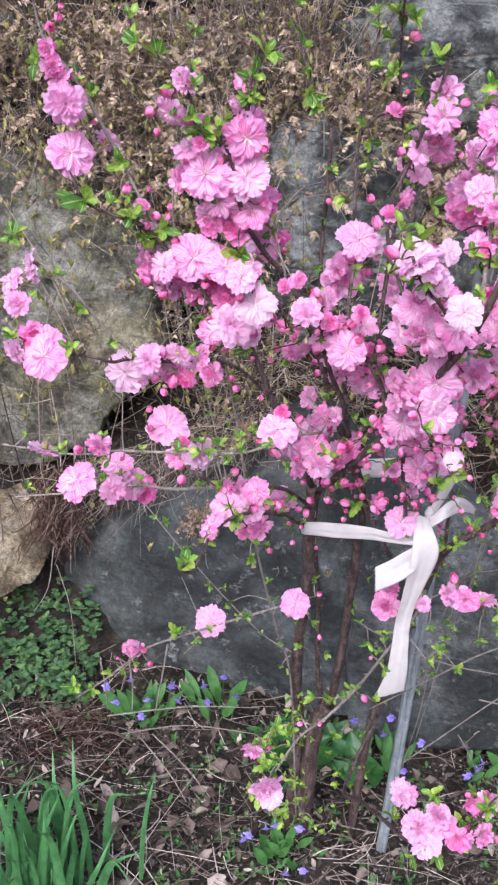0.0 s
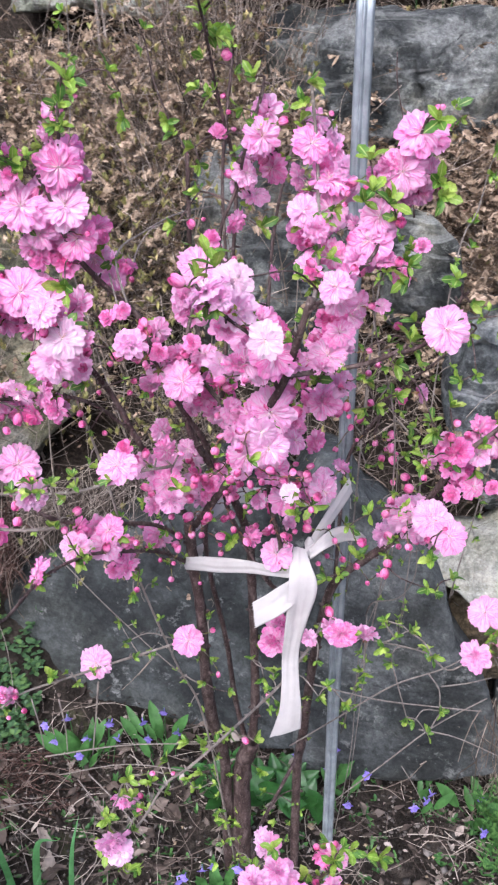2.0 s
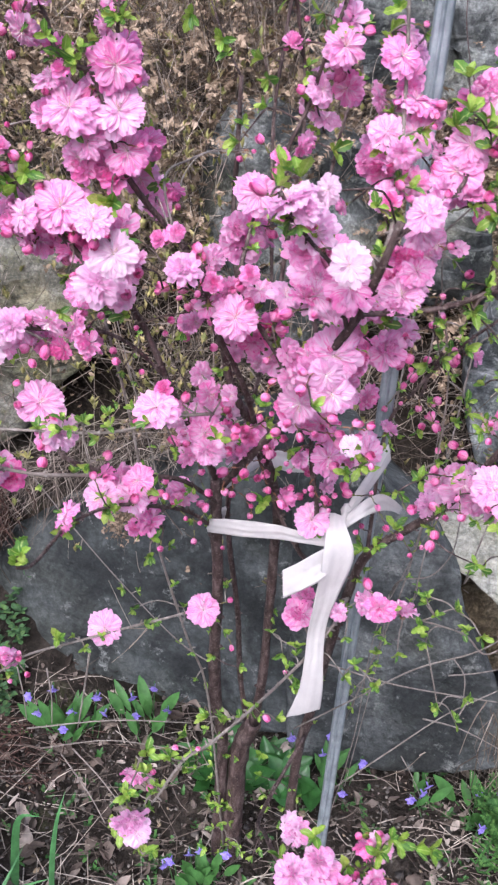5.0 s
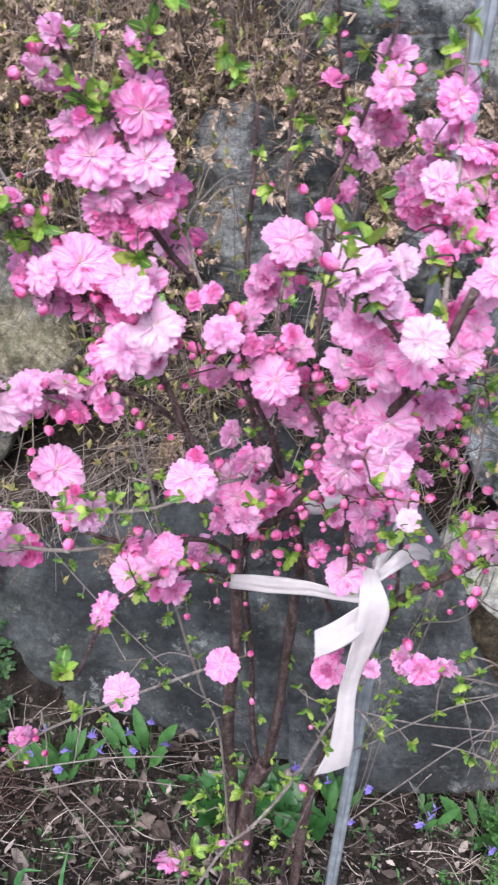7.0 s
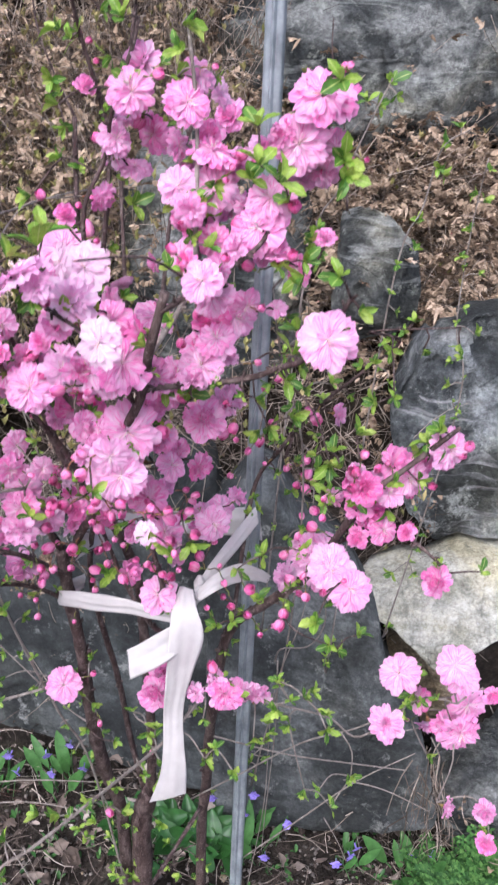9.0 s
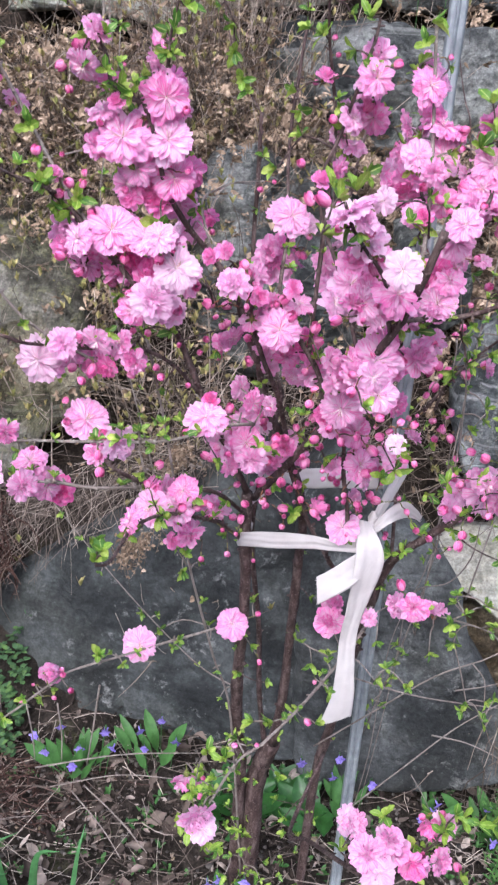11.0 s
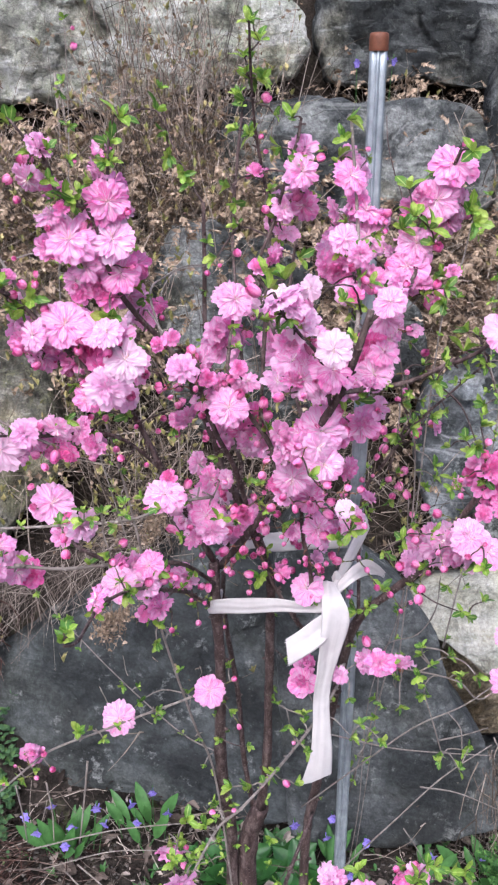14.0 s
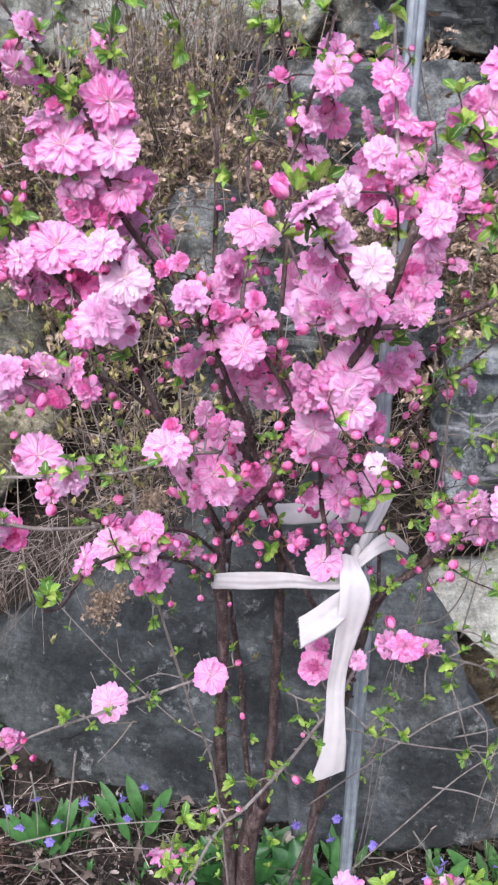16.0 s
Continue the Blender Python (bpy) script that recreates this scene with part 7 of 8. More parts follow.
leaves(b, [(0.349, 0.998, 0.867, 0.2), (0.361, 1.005, 0.941, 0.7), (0.357, 0.989, 0.851, 0.7), (0.375, 0.992, 0.993, 0.3), (0.390, 0.994, 1.032, 0.6)])
b = stem("branch", "pale", 0.00115, 0.0006, [(0.400, 1.020, 0.400), (0.444, 1.030, 0.728), (0.428, 1.035, 0.822), (0.425, 1.030, 0.929), (0.427, 1.020, 0.999)])
leaves(b, [(0.396, 1.019, 0.498, 1.6), (0.423, 1.032, 0.755, 1.5), (0.407, 1.027, 0.416, 1.2), (0.454, 1.024, 0.823, 1.6)])
leaves(b, [(0.419, 1.030, 0.929, 1.1), (0.436, 1.030, 0.958, 1.1), (0.420, 1.030, 0.964, 1.0), (0.426, 1.030, 0.887, 1.0), (0.446, 1.030, 0.728, 1.0), (0.428, 1.021, 0.559, 0.7), (0.442, 1.045, 0.729, 0.4), (0.420, 1.030, 0.515, 0.5), (0.419, 1.021, 0.570, 0.6), (0.426, 1.022, 0.498, 0.7), (0.425, 1.019, 0.541, 0.3), (0.439, 1.018, 0.691, 0.7), (0.443, 1.025, 0.725, 0.3), (0.442, 1.026, 0.716, 0.5), (0.417, 1.031, 0.591, 0.5), (0.435, 1.025, 0.791, 0.5), (0.426, 1.033, 0.783, 0.6), (0.446, 1.033, 0.764, 0.3), (0.419, 1.030, 0.900, 0.4), (0.443, 1.031, 0.884, 0.7)])
leaves(b, [(0.430, 1.025, 0.846, 0.3), (0.424, 1.023, 0.831, 0.4), (0.422, 1.035, 0.927, 0.8), (0.429, 1.015, 0.989, 0.2)])
b = stem("branch", "pale", 0.00115, 0.00068, [(0.240, 0.900, 0.500), (0.256, 0.920, 0.902), (0.279, 0.900, 0.991), (0.294, 0.880, 1.042), (0.309, 0.880, 1.079)])
leaves(b, [(0.230, 0.907, 0.575, 1.3), (0.314, 0.874, 1.067, 0.4)])
blossoms(b, [(0.213, 0.897, 1.019, 0.032, 'w')])
buds(b, [(0.296, 0.880, 1.017), (0.280, 0.890, 1.003), (0.201, 0.905, 1.013)])
leaves(b, [(0.309, 0.880, 1.079, 1.0), (0.304, 0.880, 1.060, 0.8), (0.246, 0.927, 0.907, 0.4), (0.235, 0.910, 0.599, 0.7), (0.243, 0.908, 0.636, 0.7), (0.238, 0.921, 0.731, 0.5), (0.249, 0.908, 0.741, 0.8), (0.255, 0.906, 0.684, 0.4), (0.234, 0.893, 0.513, 0.4), (0.245, 0.907, 0.638, 0.5), (0.255, 0.907, 0.847, 0.7), (0.244, 0.909, 0.702, 0.8), (0.242, 0.921, 0.824, 0.5), (0.255, 0.916, 0.903, 0.7), (0.264, 0.900, 0.957, 0.7), (0.258, 0.900, 0.950, 0.6), (0.272, 0.915, 0.946, 0.3), (0.277, 0.880, 1.013, 0.5), (0.291, 0.883, 1.063, 0.4)])
b = stem("branch", "pale", 0.00101, 0.0006, [(0.240, 0.860, 0.300), (0.261, 0.780, 0.590), (0.259, 0.750, 0.802), (0.233, 0.730, 0.912), (0.225, 0.720, 0.960)])
leaves(b, [(0.278, 0.738, 0.801, 0.6), (0.256, 0.733, 0.880, 0.5)])
blossoms(b, [(0.269, 0.749, 0.722, 0.034, 'o'), (0.280, 0.745, 0.728, 0.031, 'u'), (0.270, 0.752, 0.714, 0.018, 'o')])
buds(b, [(0.262, 0.758, 0.751), (0.230, 0.696, 0.896), (0.259, 0.761, 0.848), (0.209, 0.675, 0.885), (0.218, 0.719, 0.843), (0.262, 0.680, 0.925), (0.270, 0.746, 0.766), (0.189, 0.723, 0.785), (0.196, 0.729, 0.807), (0.190, 0.707, 0.804), (0.261, 0.752, 0.736), (0.276, 0.746, 0.740)])
leaves(b, [(0.276, 0.739, 0.887, 1.0), (0.270, 0.715, 0.825, 1.0), (0.218, 0.680, 0.866, 1.2), (0.248, 0.700, 0.992, 1.0), (0.251, 0.832, 0.407, 0.6), (0.249, 0.807, 0.462, 0.7), (0.255, 0.803, 0.486, 0.5), (0.242, 0.852, 0.328, 0.4), (0.233, 0.847, 0.355, 0.8), (0.250, 0.814, 0.486, 0.7), (0.260, 0.809, 0.475, 0.3), (0.256, 0.827, 0.425, 0.4), (0.238, 0.827, 0.388, 0.2), (0.252, 0.833, 0.376, 0.7), (0.259, 0.772, 0.707, 0.6), (0.251, 0.754, 0.732, 0.4), (0.263, 0.754, 0.742, 0.3), (0.258, 0.771, 0.639, 0.4), (0.271, 0.754, 0.785, 0.5), (0.265, 0.763, 0.687, 0.6)])
leaves(b, [(0.263, 0.780, 0.592, 0.2), (0.248, 0.741, 0.860, 0.7), (0.251, 0.729, 0.905, 0.3), (0.253, 0.735, 0.857, 0.8), (0.238, 0.719, 0.938, 0.7)])
b = stem("branch", "pale", 0.00079, 0.0006, [(0.245, 0.900, 0.040), (0.258, 0.880, 0.245), (0.257, 0.860, 0.445), (0.279, 0.830, 0.600), (0.275, 0.820, 0.746)])
leaves(b, [(0.258, 0.828, 0.731, 0.8)])
buds(b, [(0.264, 0.833, 0.746), (0.274, 0.834, 0.740), (0.270, 0.841, 0.742), (0.260, 0.830, 0.738)])
b = stem("branch", "bark", 0.00187, 0.0015, [(0.104, 0.860, 0.848), (0.098, 0.880, 0.927), (0.094, 0.900, 1.003), (0.099, 0.910, 1.068), (0.105, 0.920, 1.118)])
leaves(b, [(0.104, 0.915, 1.126, 0.4), (0.101, 0.917, 1.137, 0.7)])
b = stem("branch", "bark", 0.00173, 0.00135, [(0.139, 0.800, 0.902), (0.144, 0.820, 0.974), (0.153, 0.830, 1.025), (0.162, 0.840, 1.054)])
blossoms(b, [(0.135, 0.804, 0.904, 0.038, 'o'), (0.113, 0.719, 0.942, 0.026, 'o')])
buds(b, [(0.134, 0.812, 0.910), (0.192, 0.909, 1.011)])
leaves(b, [(0.198, 0.856, 1.021, 0.9)])
b = stem("branch", "bark", 0.00101, 0.0006, [(0.291, 0.950, 0.958), (0.282, 0.960, 1.029), (0.275, 0.970, 1.052), (0.267, 0.980, 1.086), (0.266, 0.990, 1.113)])
b = stem("branch", "pale", 0.00079, 0.00052, [(0.023, 0.760, 0.960), (0.023, 0.800, 0.969), (0.037, 0.820, 0.983), (0.066, 0.855, 0.981)])
blossoms(b, [(0.010, 0.743, 0.959, 0.025, 'o'), (0.019, 0.754, 0.968, 0.022, 'h'), (-0.005, 0.773, 0.954, 0.019, 'w'), (0.022, 0.639, 0.965, 0.016, 'h'), (0.032, 0.646, 0.968, 0.016, 'h')])
buds(b, [(0.078, 0.850, 0.982), (0.023, 0.754, 0.956), (0.011, 0.755, 0.956)])
b = stem("branch", "bark", 0.0026, 0.0016, [(0.152, 0.700, 0.702), (0.153, 0.695, 0.723), (0.144, 0.690, 0.767), (0.140, 0.685, 0.804), (0.136, 0.680, 0.833)])
buds(b, [(0.147, 0.690, 0.741), (0.160, 0.690, 0.734), (0.141, 0.690, 0.743), (0.154, 0.690, 0.707), (0.141, 0.690, 0.806), (0.147, 0.690, 0.774)])
blossoms(b, [(0.178, 0.740, 0.746, 0.022, 'u'), (0.194, 0.740, 0.767, 0.026, 'o'), (0.182, 0.750, 0.754, 0.024, 'o'), (0.161, 0.720, 0.729, 0.018, 'h')])
b = stem("branch", "bark", 0.0024, 0.0014, [(0.150, 0.720, 0.651), (0.141, 0.710, 0.669), (0.120, 0.715, 0.706), (0.102, 0.725, 0.749), (0.099, 0.735, 0.757)])
leaves(b, [(0.107, 0.711, 0.715, 1.6)])
buds(b, [(0.107, 0.710, 0.744), (0.082, 0.710, 0.736), (0.079, 0.710, 0.721), (0.101, 0.710, 0.740), (0.135, 0.710, 0.734), (0.114, 0.710, 0.764)])
b = stem("branch", "pale", 0.0011, 0.0007, [(0.026, 0.715, 0.940), (0.014, 0.740, 0.980), (0.026, 0.830, 0.976), (0.046, 0.950, 0.962), (0.075, 1.060, 0.942)])
close_stem()

# ---- plants and litter on the ground ----
def blade_strip(bm, path, width, slot=0, channel=0.3):
    """A long narrow leaf along a path, channelled down its middle."""
    last = len(path) - 1
    rows = []
    for i, p in enumerate(path):
        d = (path[min(i + 1, last)] - path[max(i - 1, 0)]).normalized()
        side = d.cross(Vector((0.2, -1, 0.5))).normalized()
        v = i / last
        w = width * (0.7 + 0.5 * math.sin(math.pi * min(1, v * 0.9 + 0.1))) * (1 - v ** 2.4) * 0.5 + 0.0002
        n = side.cross(d)
        rows.append([bm.verts.new(p - side * w), bm.verts.new(p + n * w * channel), bm.verts.new(p + side * w)])
    for a, b in zip(rows, rows[1:]):
        for k in (0, 1):
            bm.faces.new((a[k], a[k + 1], b[k + 1], b[k])).material_index = slot


def iris_clump(x, y, n, seed):
    r = random.Random(seed)
    c = thing("iris_clump", (x, y, land(x, y)), "clump of fresh green sword-shaped leaves in leaf litter", "plant")
    for k in range(n):
        bx, by = x + r.gauss(0, 0.044), y + r.gauss(0, 0.03)
        h, lean = r.uniform(0.12, 0.29), r.uniform(-0.045, 0.045) + (bx - x) * 0.2
        z = land(bx, by) - 0.01
        tip = Vector((bx + lean, by + r.uniform(-0.06, 0.05), z + h))
        bend = r.choice((0, 0, 0, 0, 0, 0, 0.02)) * (1 if lean > 0 else -1)
        path = smooth_path([(bx, by, z), (bx + lean * 0.2, by, z + h * 0.45), (bx + lean * 0.6, by, z + h * 0.82), tuple(tip + Vector((bend, 0, -abs(bend) * 0.9)))], 4)
        bm = bmesh.new()
        blade_strip(bm, path, r.uniform(0.005, 0.0105))
        part("leaf", bm, BLADE, c)
    return c


def oval_leaf(bm, base, tip, width, up=Vector((0, -0.6, 1)), slot=0, fold=0.3):
    """An oval leaf from base to tip."""
    d = tip - base
    side = d.cross(up).normalized()
    n = side.cross(d.normalized())
    rows = []
    for i in range(7):
        v = i / 6
        w = width * math.sin(math.pi * (0.06 + 0.92 * v)) ** 0.75 * 0.5
        c = base + d * v + n * (-0.16 * d.length * v * v)
        rows.append([bm.verts.new(c + side * w * u + n * fold * w * abs(u) + n * 0.06 * width * math.sin(11 * v + 3 * u) * abs(u)) for u in (-1, -0.5, 0, 0.5, 1)])
    for a, b in zip(rows, rows[1:]):
        for k in range(4):
            bm.faces.new((a[k], a[k + 1], b[k + 1], b[k])).material_index = slot


def violet_flower(owner, foot, head, seed):
    """A nodding violet: a bent stalk, five petals and a spur."""
    r = random.Random(seed)
    head = Vector(head)
    bm = bmesh.new()
    tube(bm, smooth_path([foot, foot.lerp(head, 0.6) + Vector((0, 0.006, 0.01)), head + Vector((0, 0.006, 0.008)), head], 4), 0.0008, 0.0006, 5)
    f = part("flower_stem", bm, VIOLET_LEAF, owner)
    bm = bmesh.new()
    face = Vector((r.uniform(-0.6, 0.6), -1, r.uniform(-0.6, 0.1))).normalized()
    side = face.cross(Vector((0, 0, 1))).normalized()
    up = side.cross(face)
    for a, l in ((75, 0.0095), (105, 0.0095), (5, 0.009), (-75, 0.0115), (175, 0.009), (-105, 0.011)):
        d = side * math.cos(radians(a)) + up * math.sin(radians(a))
        oval_leaf(bm, head, head + d * l * r.uniform(0.75, 1.0) + face * 0.003, l * 0.72, face, 0, 0.15)
    tube(bm, [head, head - face * 0.004, head - face * 0.007 + up * 0.001], 0.0017, 0.001, 6)
    part("violet_flower", bm, VIOLET, owner, "pale purple nodding violet")


def violet_plant(x, y, heads, n, reach, seed, label="wild violet with green leaves and purple flowers"):
    r = random.Random(seed)
    z = land(x, y)
    c = thing("violet_plant", (x, y, z), label, "plant", "wild violets")
    for k in range(n):
        a = r.uniform(0, 6.28)
        l = reach * r.uniform(0.7, 1.25)
        f = Vector((x + r.gauss(0, 0.012), y + r.gauss(0, 0.012), z))
        d = Vector((math.cos(a), math.sin(a) * 0.7, r.uniform(0.8, 2.4))).normalized()
        m = f + d * l * 0.5
        bm = bmesh.new()
        tube(bm, [f, f.lerp(m, 0.6), m], 0.0011, 0.0008, 5)
        oval_leaf(bm, m, m + d * l * 0.8 + Vector((0, 0, 0.002)), l * r.uniform(0.2, 0.3))
        part("leaf", bm, VIOLET_LEAF, c)
    for k, h in enumerate(heads):
        hv = Vector(h)
        f = Vector((x, y, z)).lerp(Vector((hv.x, hv.y + 0.01, land(hv.x, hv.y))), 0.75)
        violet_flower(c, f, h, seed * 31 + k)
    return c


iris_clump(-0.268, 0.735, 74, 3)
violet_plant(-0.155, 1.035, [(-0.106, 1.030, 0.130), (-0.095, 1.020, 0.107), (-0.145, 1.020, 0.104), (-0.200, 1.030, 0.086), (-0.154, 1.000, 0.090), (-0.218, 1.050, 0.100), (-0.173, 1.027, 0.142), (-0.107, 1.025, 0.134)], 17, 0.058, 1)
violet_plant(-0.03, 1.055, [(-0.055, 1.040, 0.123), (-0.023, 1.050, 0.135), (-0.049, 1.030, 0.096), (0.0, 1.030, 0.111)], 12, 0.056, 2)
violet_plant(0.075, 0.83, [(0.019, 0.820, 0.042), (0.052, 0.830, 0.055), (0.067, 0.840, 0.05), (0.103, 0.840, 0.045), (0.027, 0.820, 0.052), (0.107, 0.780, 0.034), (0.082, 0.770, 0.038)], 26, 0.042, 3)
violet_plant(0.39, 0.965, [(0.389, 0.950, 0.060), (0.398, 0.960, 0.064)], 6, 0.05, 4)
violet_plant(0.25, 0.98, [(0.190, 0.990, 0.114), (0.249, 1.000, 0.113), (0.238, 0.980, 0.096), (0.299, 0.980, 0.081), (0.268, 0.940, 0.061)], 10, 0.05, 5)
violet_plant(0.48, 0.95, [(0.472, 0.950, 0.069), (0.503, 0.950, 0.072), (0.467, 0.900, 0.055), (0.367, 0.93, 0.07)], 10, 0.06, 6)
violet_plant(0.46, 1.99, [(0.495, 1.950, 1.186), (0.422, 1.970, 1.183), (0.478, 1.96, 1.19)], 14, 0.1, 7, "violets growing in soil between the upper boulders")


def leafy_weed(x, y, n, reach, seed, label):
    """A rosette of broad dark leaves."""
    r = random.Random(seed)
    z = land(x, y)
    c = thing("leafy_weed", (x, y, z), label, "plant")
    for k in range(n):
        a = r.uniform(0, 6.28)
        l = reach * r.uniform(0.6, 1.2)
        d = Vector((math.cos(a), math.sin(a), r.uniform(0.25, 1.3))).normalized()
        f = Vector((x + r.gauss(0, 0.026), y + r.gauss(0, 0.022), z))
        bm = bmesh.new()
        oval_leaf(bm, f, f + d * l, l * r.uniform(0.42, 0.56), fold=r.uniform(0.25, 0.7))
        part("leaf", bm, WEED_LEAF, c)
    return c


leafy_weed(0.175, 0.99, 44, 0.052, 11, "broad green leaves crowding the shrub's foot")
leafy_weed(0.085, 1.0, 34, 0.05, 12, "broad green leaves behind the shrub's trunk")


def scatter(name, label, category, n, place_one, materials, seed):
    """Uncountable small stuff as one mesh."""
    r = random.Random(seed)
    verts, faces, slots = [], [], []
    for _ in range(n):
        got = place_one(r)
        if not got:
            continue
        for vs, fs, slot in got:
            o = len(verts)
            verts += vs
            faces += [tuple(i + o for i in f) for f in fs]
            slots += [slot] * len(fs)
    ob = new(name, raw(name, verts, faces, materials, slots))
    return tagged(ob, label, category, kind="stuff")


def curled(p, size, r, tilt=0.5, slim=0.55, rows=(0.0, 0.55, 1.0)):
    """One dry leaf, curled along its length; larger ones are ragged and folded on the midrib."""
    m = Matrix.Rotation(r.uniform(0, 6.28), 3, "Z") @ Matrix.Rotation(r.gauss(0, tilt), 3, "X") @ Matrix.Rotation(r.gauss(0, tilt), 3, "Y")
    curl, bend = r.uniform(-0.9, 1.6), r.uniform(-1.1, 1.1)
    w = slim * r.uniform(0.6, 1.2)
    rough = 0.35 if len(rows) > 4 else 0.15
    across = (-1, -0.5, 0, 0.5, 1) if len(rows) > 4 else (-1, 0, 1)
    vs, fs = [], []
    for v in rows:
        ww = size * w * math.sin(math.pi * (0.1 + 0.84 * v)) * 0.5
        for u in across:
            q = u * (1 + r.uniform(-rough, rough)) if u else r.uniform(-0.1, 0.1)
            vs.append(p + m @ Vector((size * (v - 0.5 + rough * 0.2 * r.uniform(-1, 1)), ww * q, curl * ww * u * u + bend * size * (v - 0.5) ** 2 + (0.05 + 0.06 * rough) * size * r.uniform(-1, 1))))
    n = len(across)
    for i in range(len(rows) - 1):
        for j in range(n - 1):
            a = i * n + j
            fs.append((a, a + 1, a + n + 1, a + n))
    return vs, fs, 0


def straw_line(a, b, width, r, sag=0.15):
    """A thin dry stem as a three-sided strip."""
    pts = []
    mid = a.lerp(b, 0.5) + Vector((r.gauss(0, 1), r.gauss(0, 1), r.gauss(0, 0.7))) * (b - a).length * sag
    for i in range(4):
        t = i / 3
        pts.append(a * (1 - t) ** 2 + mid * 2 * t * (1 - t) + b * t * t)
    vs, fs = [], []
    d = (b - a).normalized()
    s = d.orthogonal().normalized()
    q = d.cross(s)
    for i, p in enumerate(pts):
        w = width * (1 - 0.5 * i / 3)
        for k in range(3):
            an = 2.094 * k
            vs.append(p + (s * math.cos(an) + q * math.sin(an)) * w)
    for i in range(3):
        for k in range(3):
            fs.append((i * 3 + k, i * 3 + (k + 1) % 3, i * 3 + 3 + (k + 1) % 3, i * 3 + 3 + k))
    return vs, fs, 0


def litter_leaf(r):
    x, y = r.uniform(-0.55, 0.72), r.uniform(0.58, 1.16) if r.random() < 0.97 else r.uniform(1.2, 1.5)
    p = Vector((x, y, land(x, y) + r.uniform(0.001, 0.014)))
    return [curled(p, r.choice((0.003, 0.004, 0.005, 0.006, 0.008, 0.01, 0.014, 0.02)) * r.uniform(0.7, 1.2), r, 0.55, 0.5, (0.0, 0.2, 0.5, 0.8, 1.0))]


scatter("leaf_litter", "layer of dry grey-brown fallen leaves", "leaf litter", 9000, litter_leaf, [DEAD_LEAF], 21)


def litter_big(r):
    x, y = r.uniform(-0.45, 0.5) if r.random() < 0.5 else r.gauss(-0.1, 0.12), r.uniform(0.6, 1.1)
    return [curled(Vector((x, y, land(x, y) + 0.016)), r.uniform(0.014, 0.036), r, 0.45, 0.65, (0.0, 0.12, 0.3, 0.5, 0.7, 0.88, 1.0))]


scatter("fallen_leaves", "large curled papery fallen leaves", "leaf litter", 150, litter_big, [PAPER_LEAF], 22)


def litter_straw(r):
    x, y = r.uniform(-0.5, 0.72), r.uniform(0.58, 1.14)
    l, a = r.uniform(0.012, 0.09) * r.choice((1, 1, 1.8)), r.gauss(0, 0.9)
    p = Vector((x, y, land(x, y) + r.uniform(0.004, 0.02)))
    d = Vector((math.cos(a), math.sin(a), r.uniform(-0.05, 0.12))) * l
    e = p + d
    e.z = max(e.z, land(e.x, e.y) + 0.004)
    return [straw_line(p, e, r.uniform(0.0005, 0.0013), r)]


scatter("dry_stems", "scattered dry straw and broken twigs", "straw", 1500, litter_straw, [STRAW], 23)


def litter_stone(r):
    x, y = r.uniform(-0.5, 0.72), r.uniform(0.58, 1.08)
    s = r.uniform(0.0012, 0.004) * (1 if r.random() < 0.95 else 2.1)
    c = Vector((x, y, land(x, y) + s * 0.4))
    base = [(1, 0, 0), (-1, 0, 0), (0, 1, 0), (0, -1, 0), (0, 0, 0.8), (0, 0, -0.8), (0.66, 0.66, 0.4), (-0.66, 0.66, 0.4), (0.66, -0.66, 0.4), (-0.66, -0.66, 0.4)]
    vs = [c + Vector(v) * s * r.uniform(0.55, 1.35) for v in base]
    fs = [(4, 8, 6), (4, 6, 7), (4, 7, 9), (4, 9, 8), (8, 0, 6), (6, 2, 7), (7, 1, 9), (9, 3, 8), (0, 5, 2), (2, 5, 1), (1, 5, 3), (3, 5, 0), (0, 2, 6), (2, 1, 7), (1, 3, 9), (3, 0, 8)]
    return [(vs, fs, 0)]


scatter("gravel", "small stones lying in the soil", "gravel", 4200, litter_stone, [PEBBLE], 24)


def cover_leaf(r):
    x, y = r.uniform(-0.54, -0.25), r.uniform(1.045, 1.2)
    p = Vector((x, y, land(x, y) + r.uniform(0.01, 0.05)))
    res = []
    for k in range(5):
        d = Vector((r.gauss(0, 1), r.gauss(0, 1), r.uniform(0, 0.8))).normalized()
        vs, _, fs = leaf_sheet(r.uniform(0.007, 0.014), r.uniform(0.005, 0.009), 0.2, -0.1, r.randrange(10 ** 6), 4)
        m = d.to_track_quat("X", "Z").to_matrix()
        res.append(([p + m @ v for v in vs], fs, 0))
    return res


scatter("ground_cover", "low mat of small grey-green leaves", "ground cover", 540, cover_leaf, [GROUND_GREEN], 25)


def sprout(r):
    x, y = r.uniform(-0.45, 0.72), r.uniform(0.6, 1.05)
    p = Vector((x, y, land(x, y)))
    res = []
    for k in range(r.randrange(4, 8)):
        d = Vector((r.gauss(0, 1), r.gauss(0, 0.8), r.uniform(0.4, 1.8))).normalized()
        vs, _, fs = leaf_sheet(r.uniform(0.006, 0.02), r.uniform(0.003, 0.007), 0.3, -0.2, r.randrange(10 ** 6), 5)
        m = d.to_track_quat("X", "Z").to_matrix()
        res.append(([p + m @ v for v in vs], fs, 0))
    return res


scatter("seedlings", "green seedlings coming up through the litter", "seedlings", 330, sprout, [VIOLET_LEAF], 26)


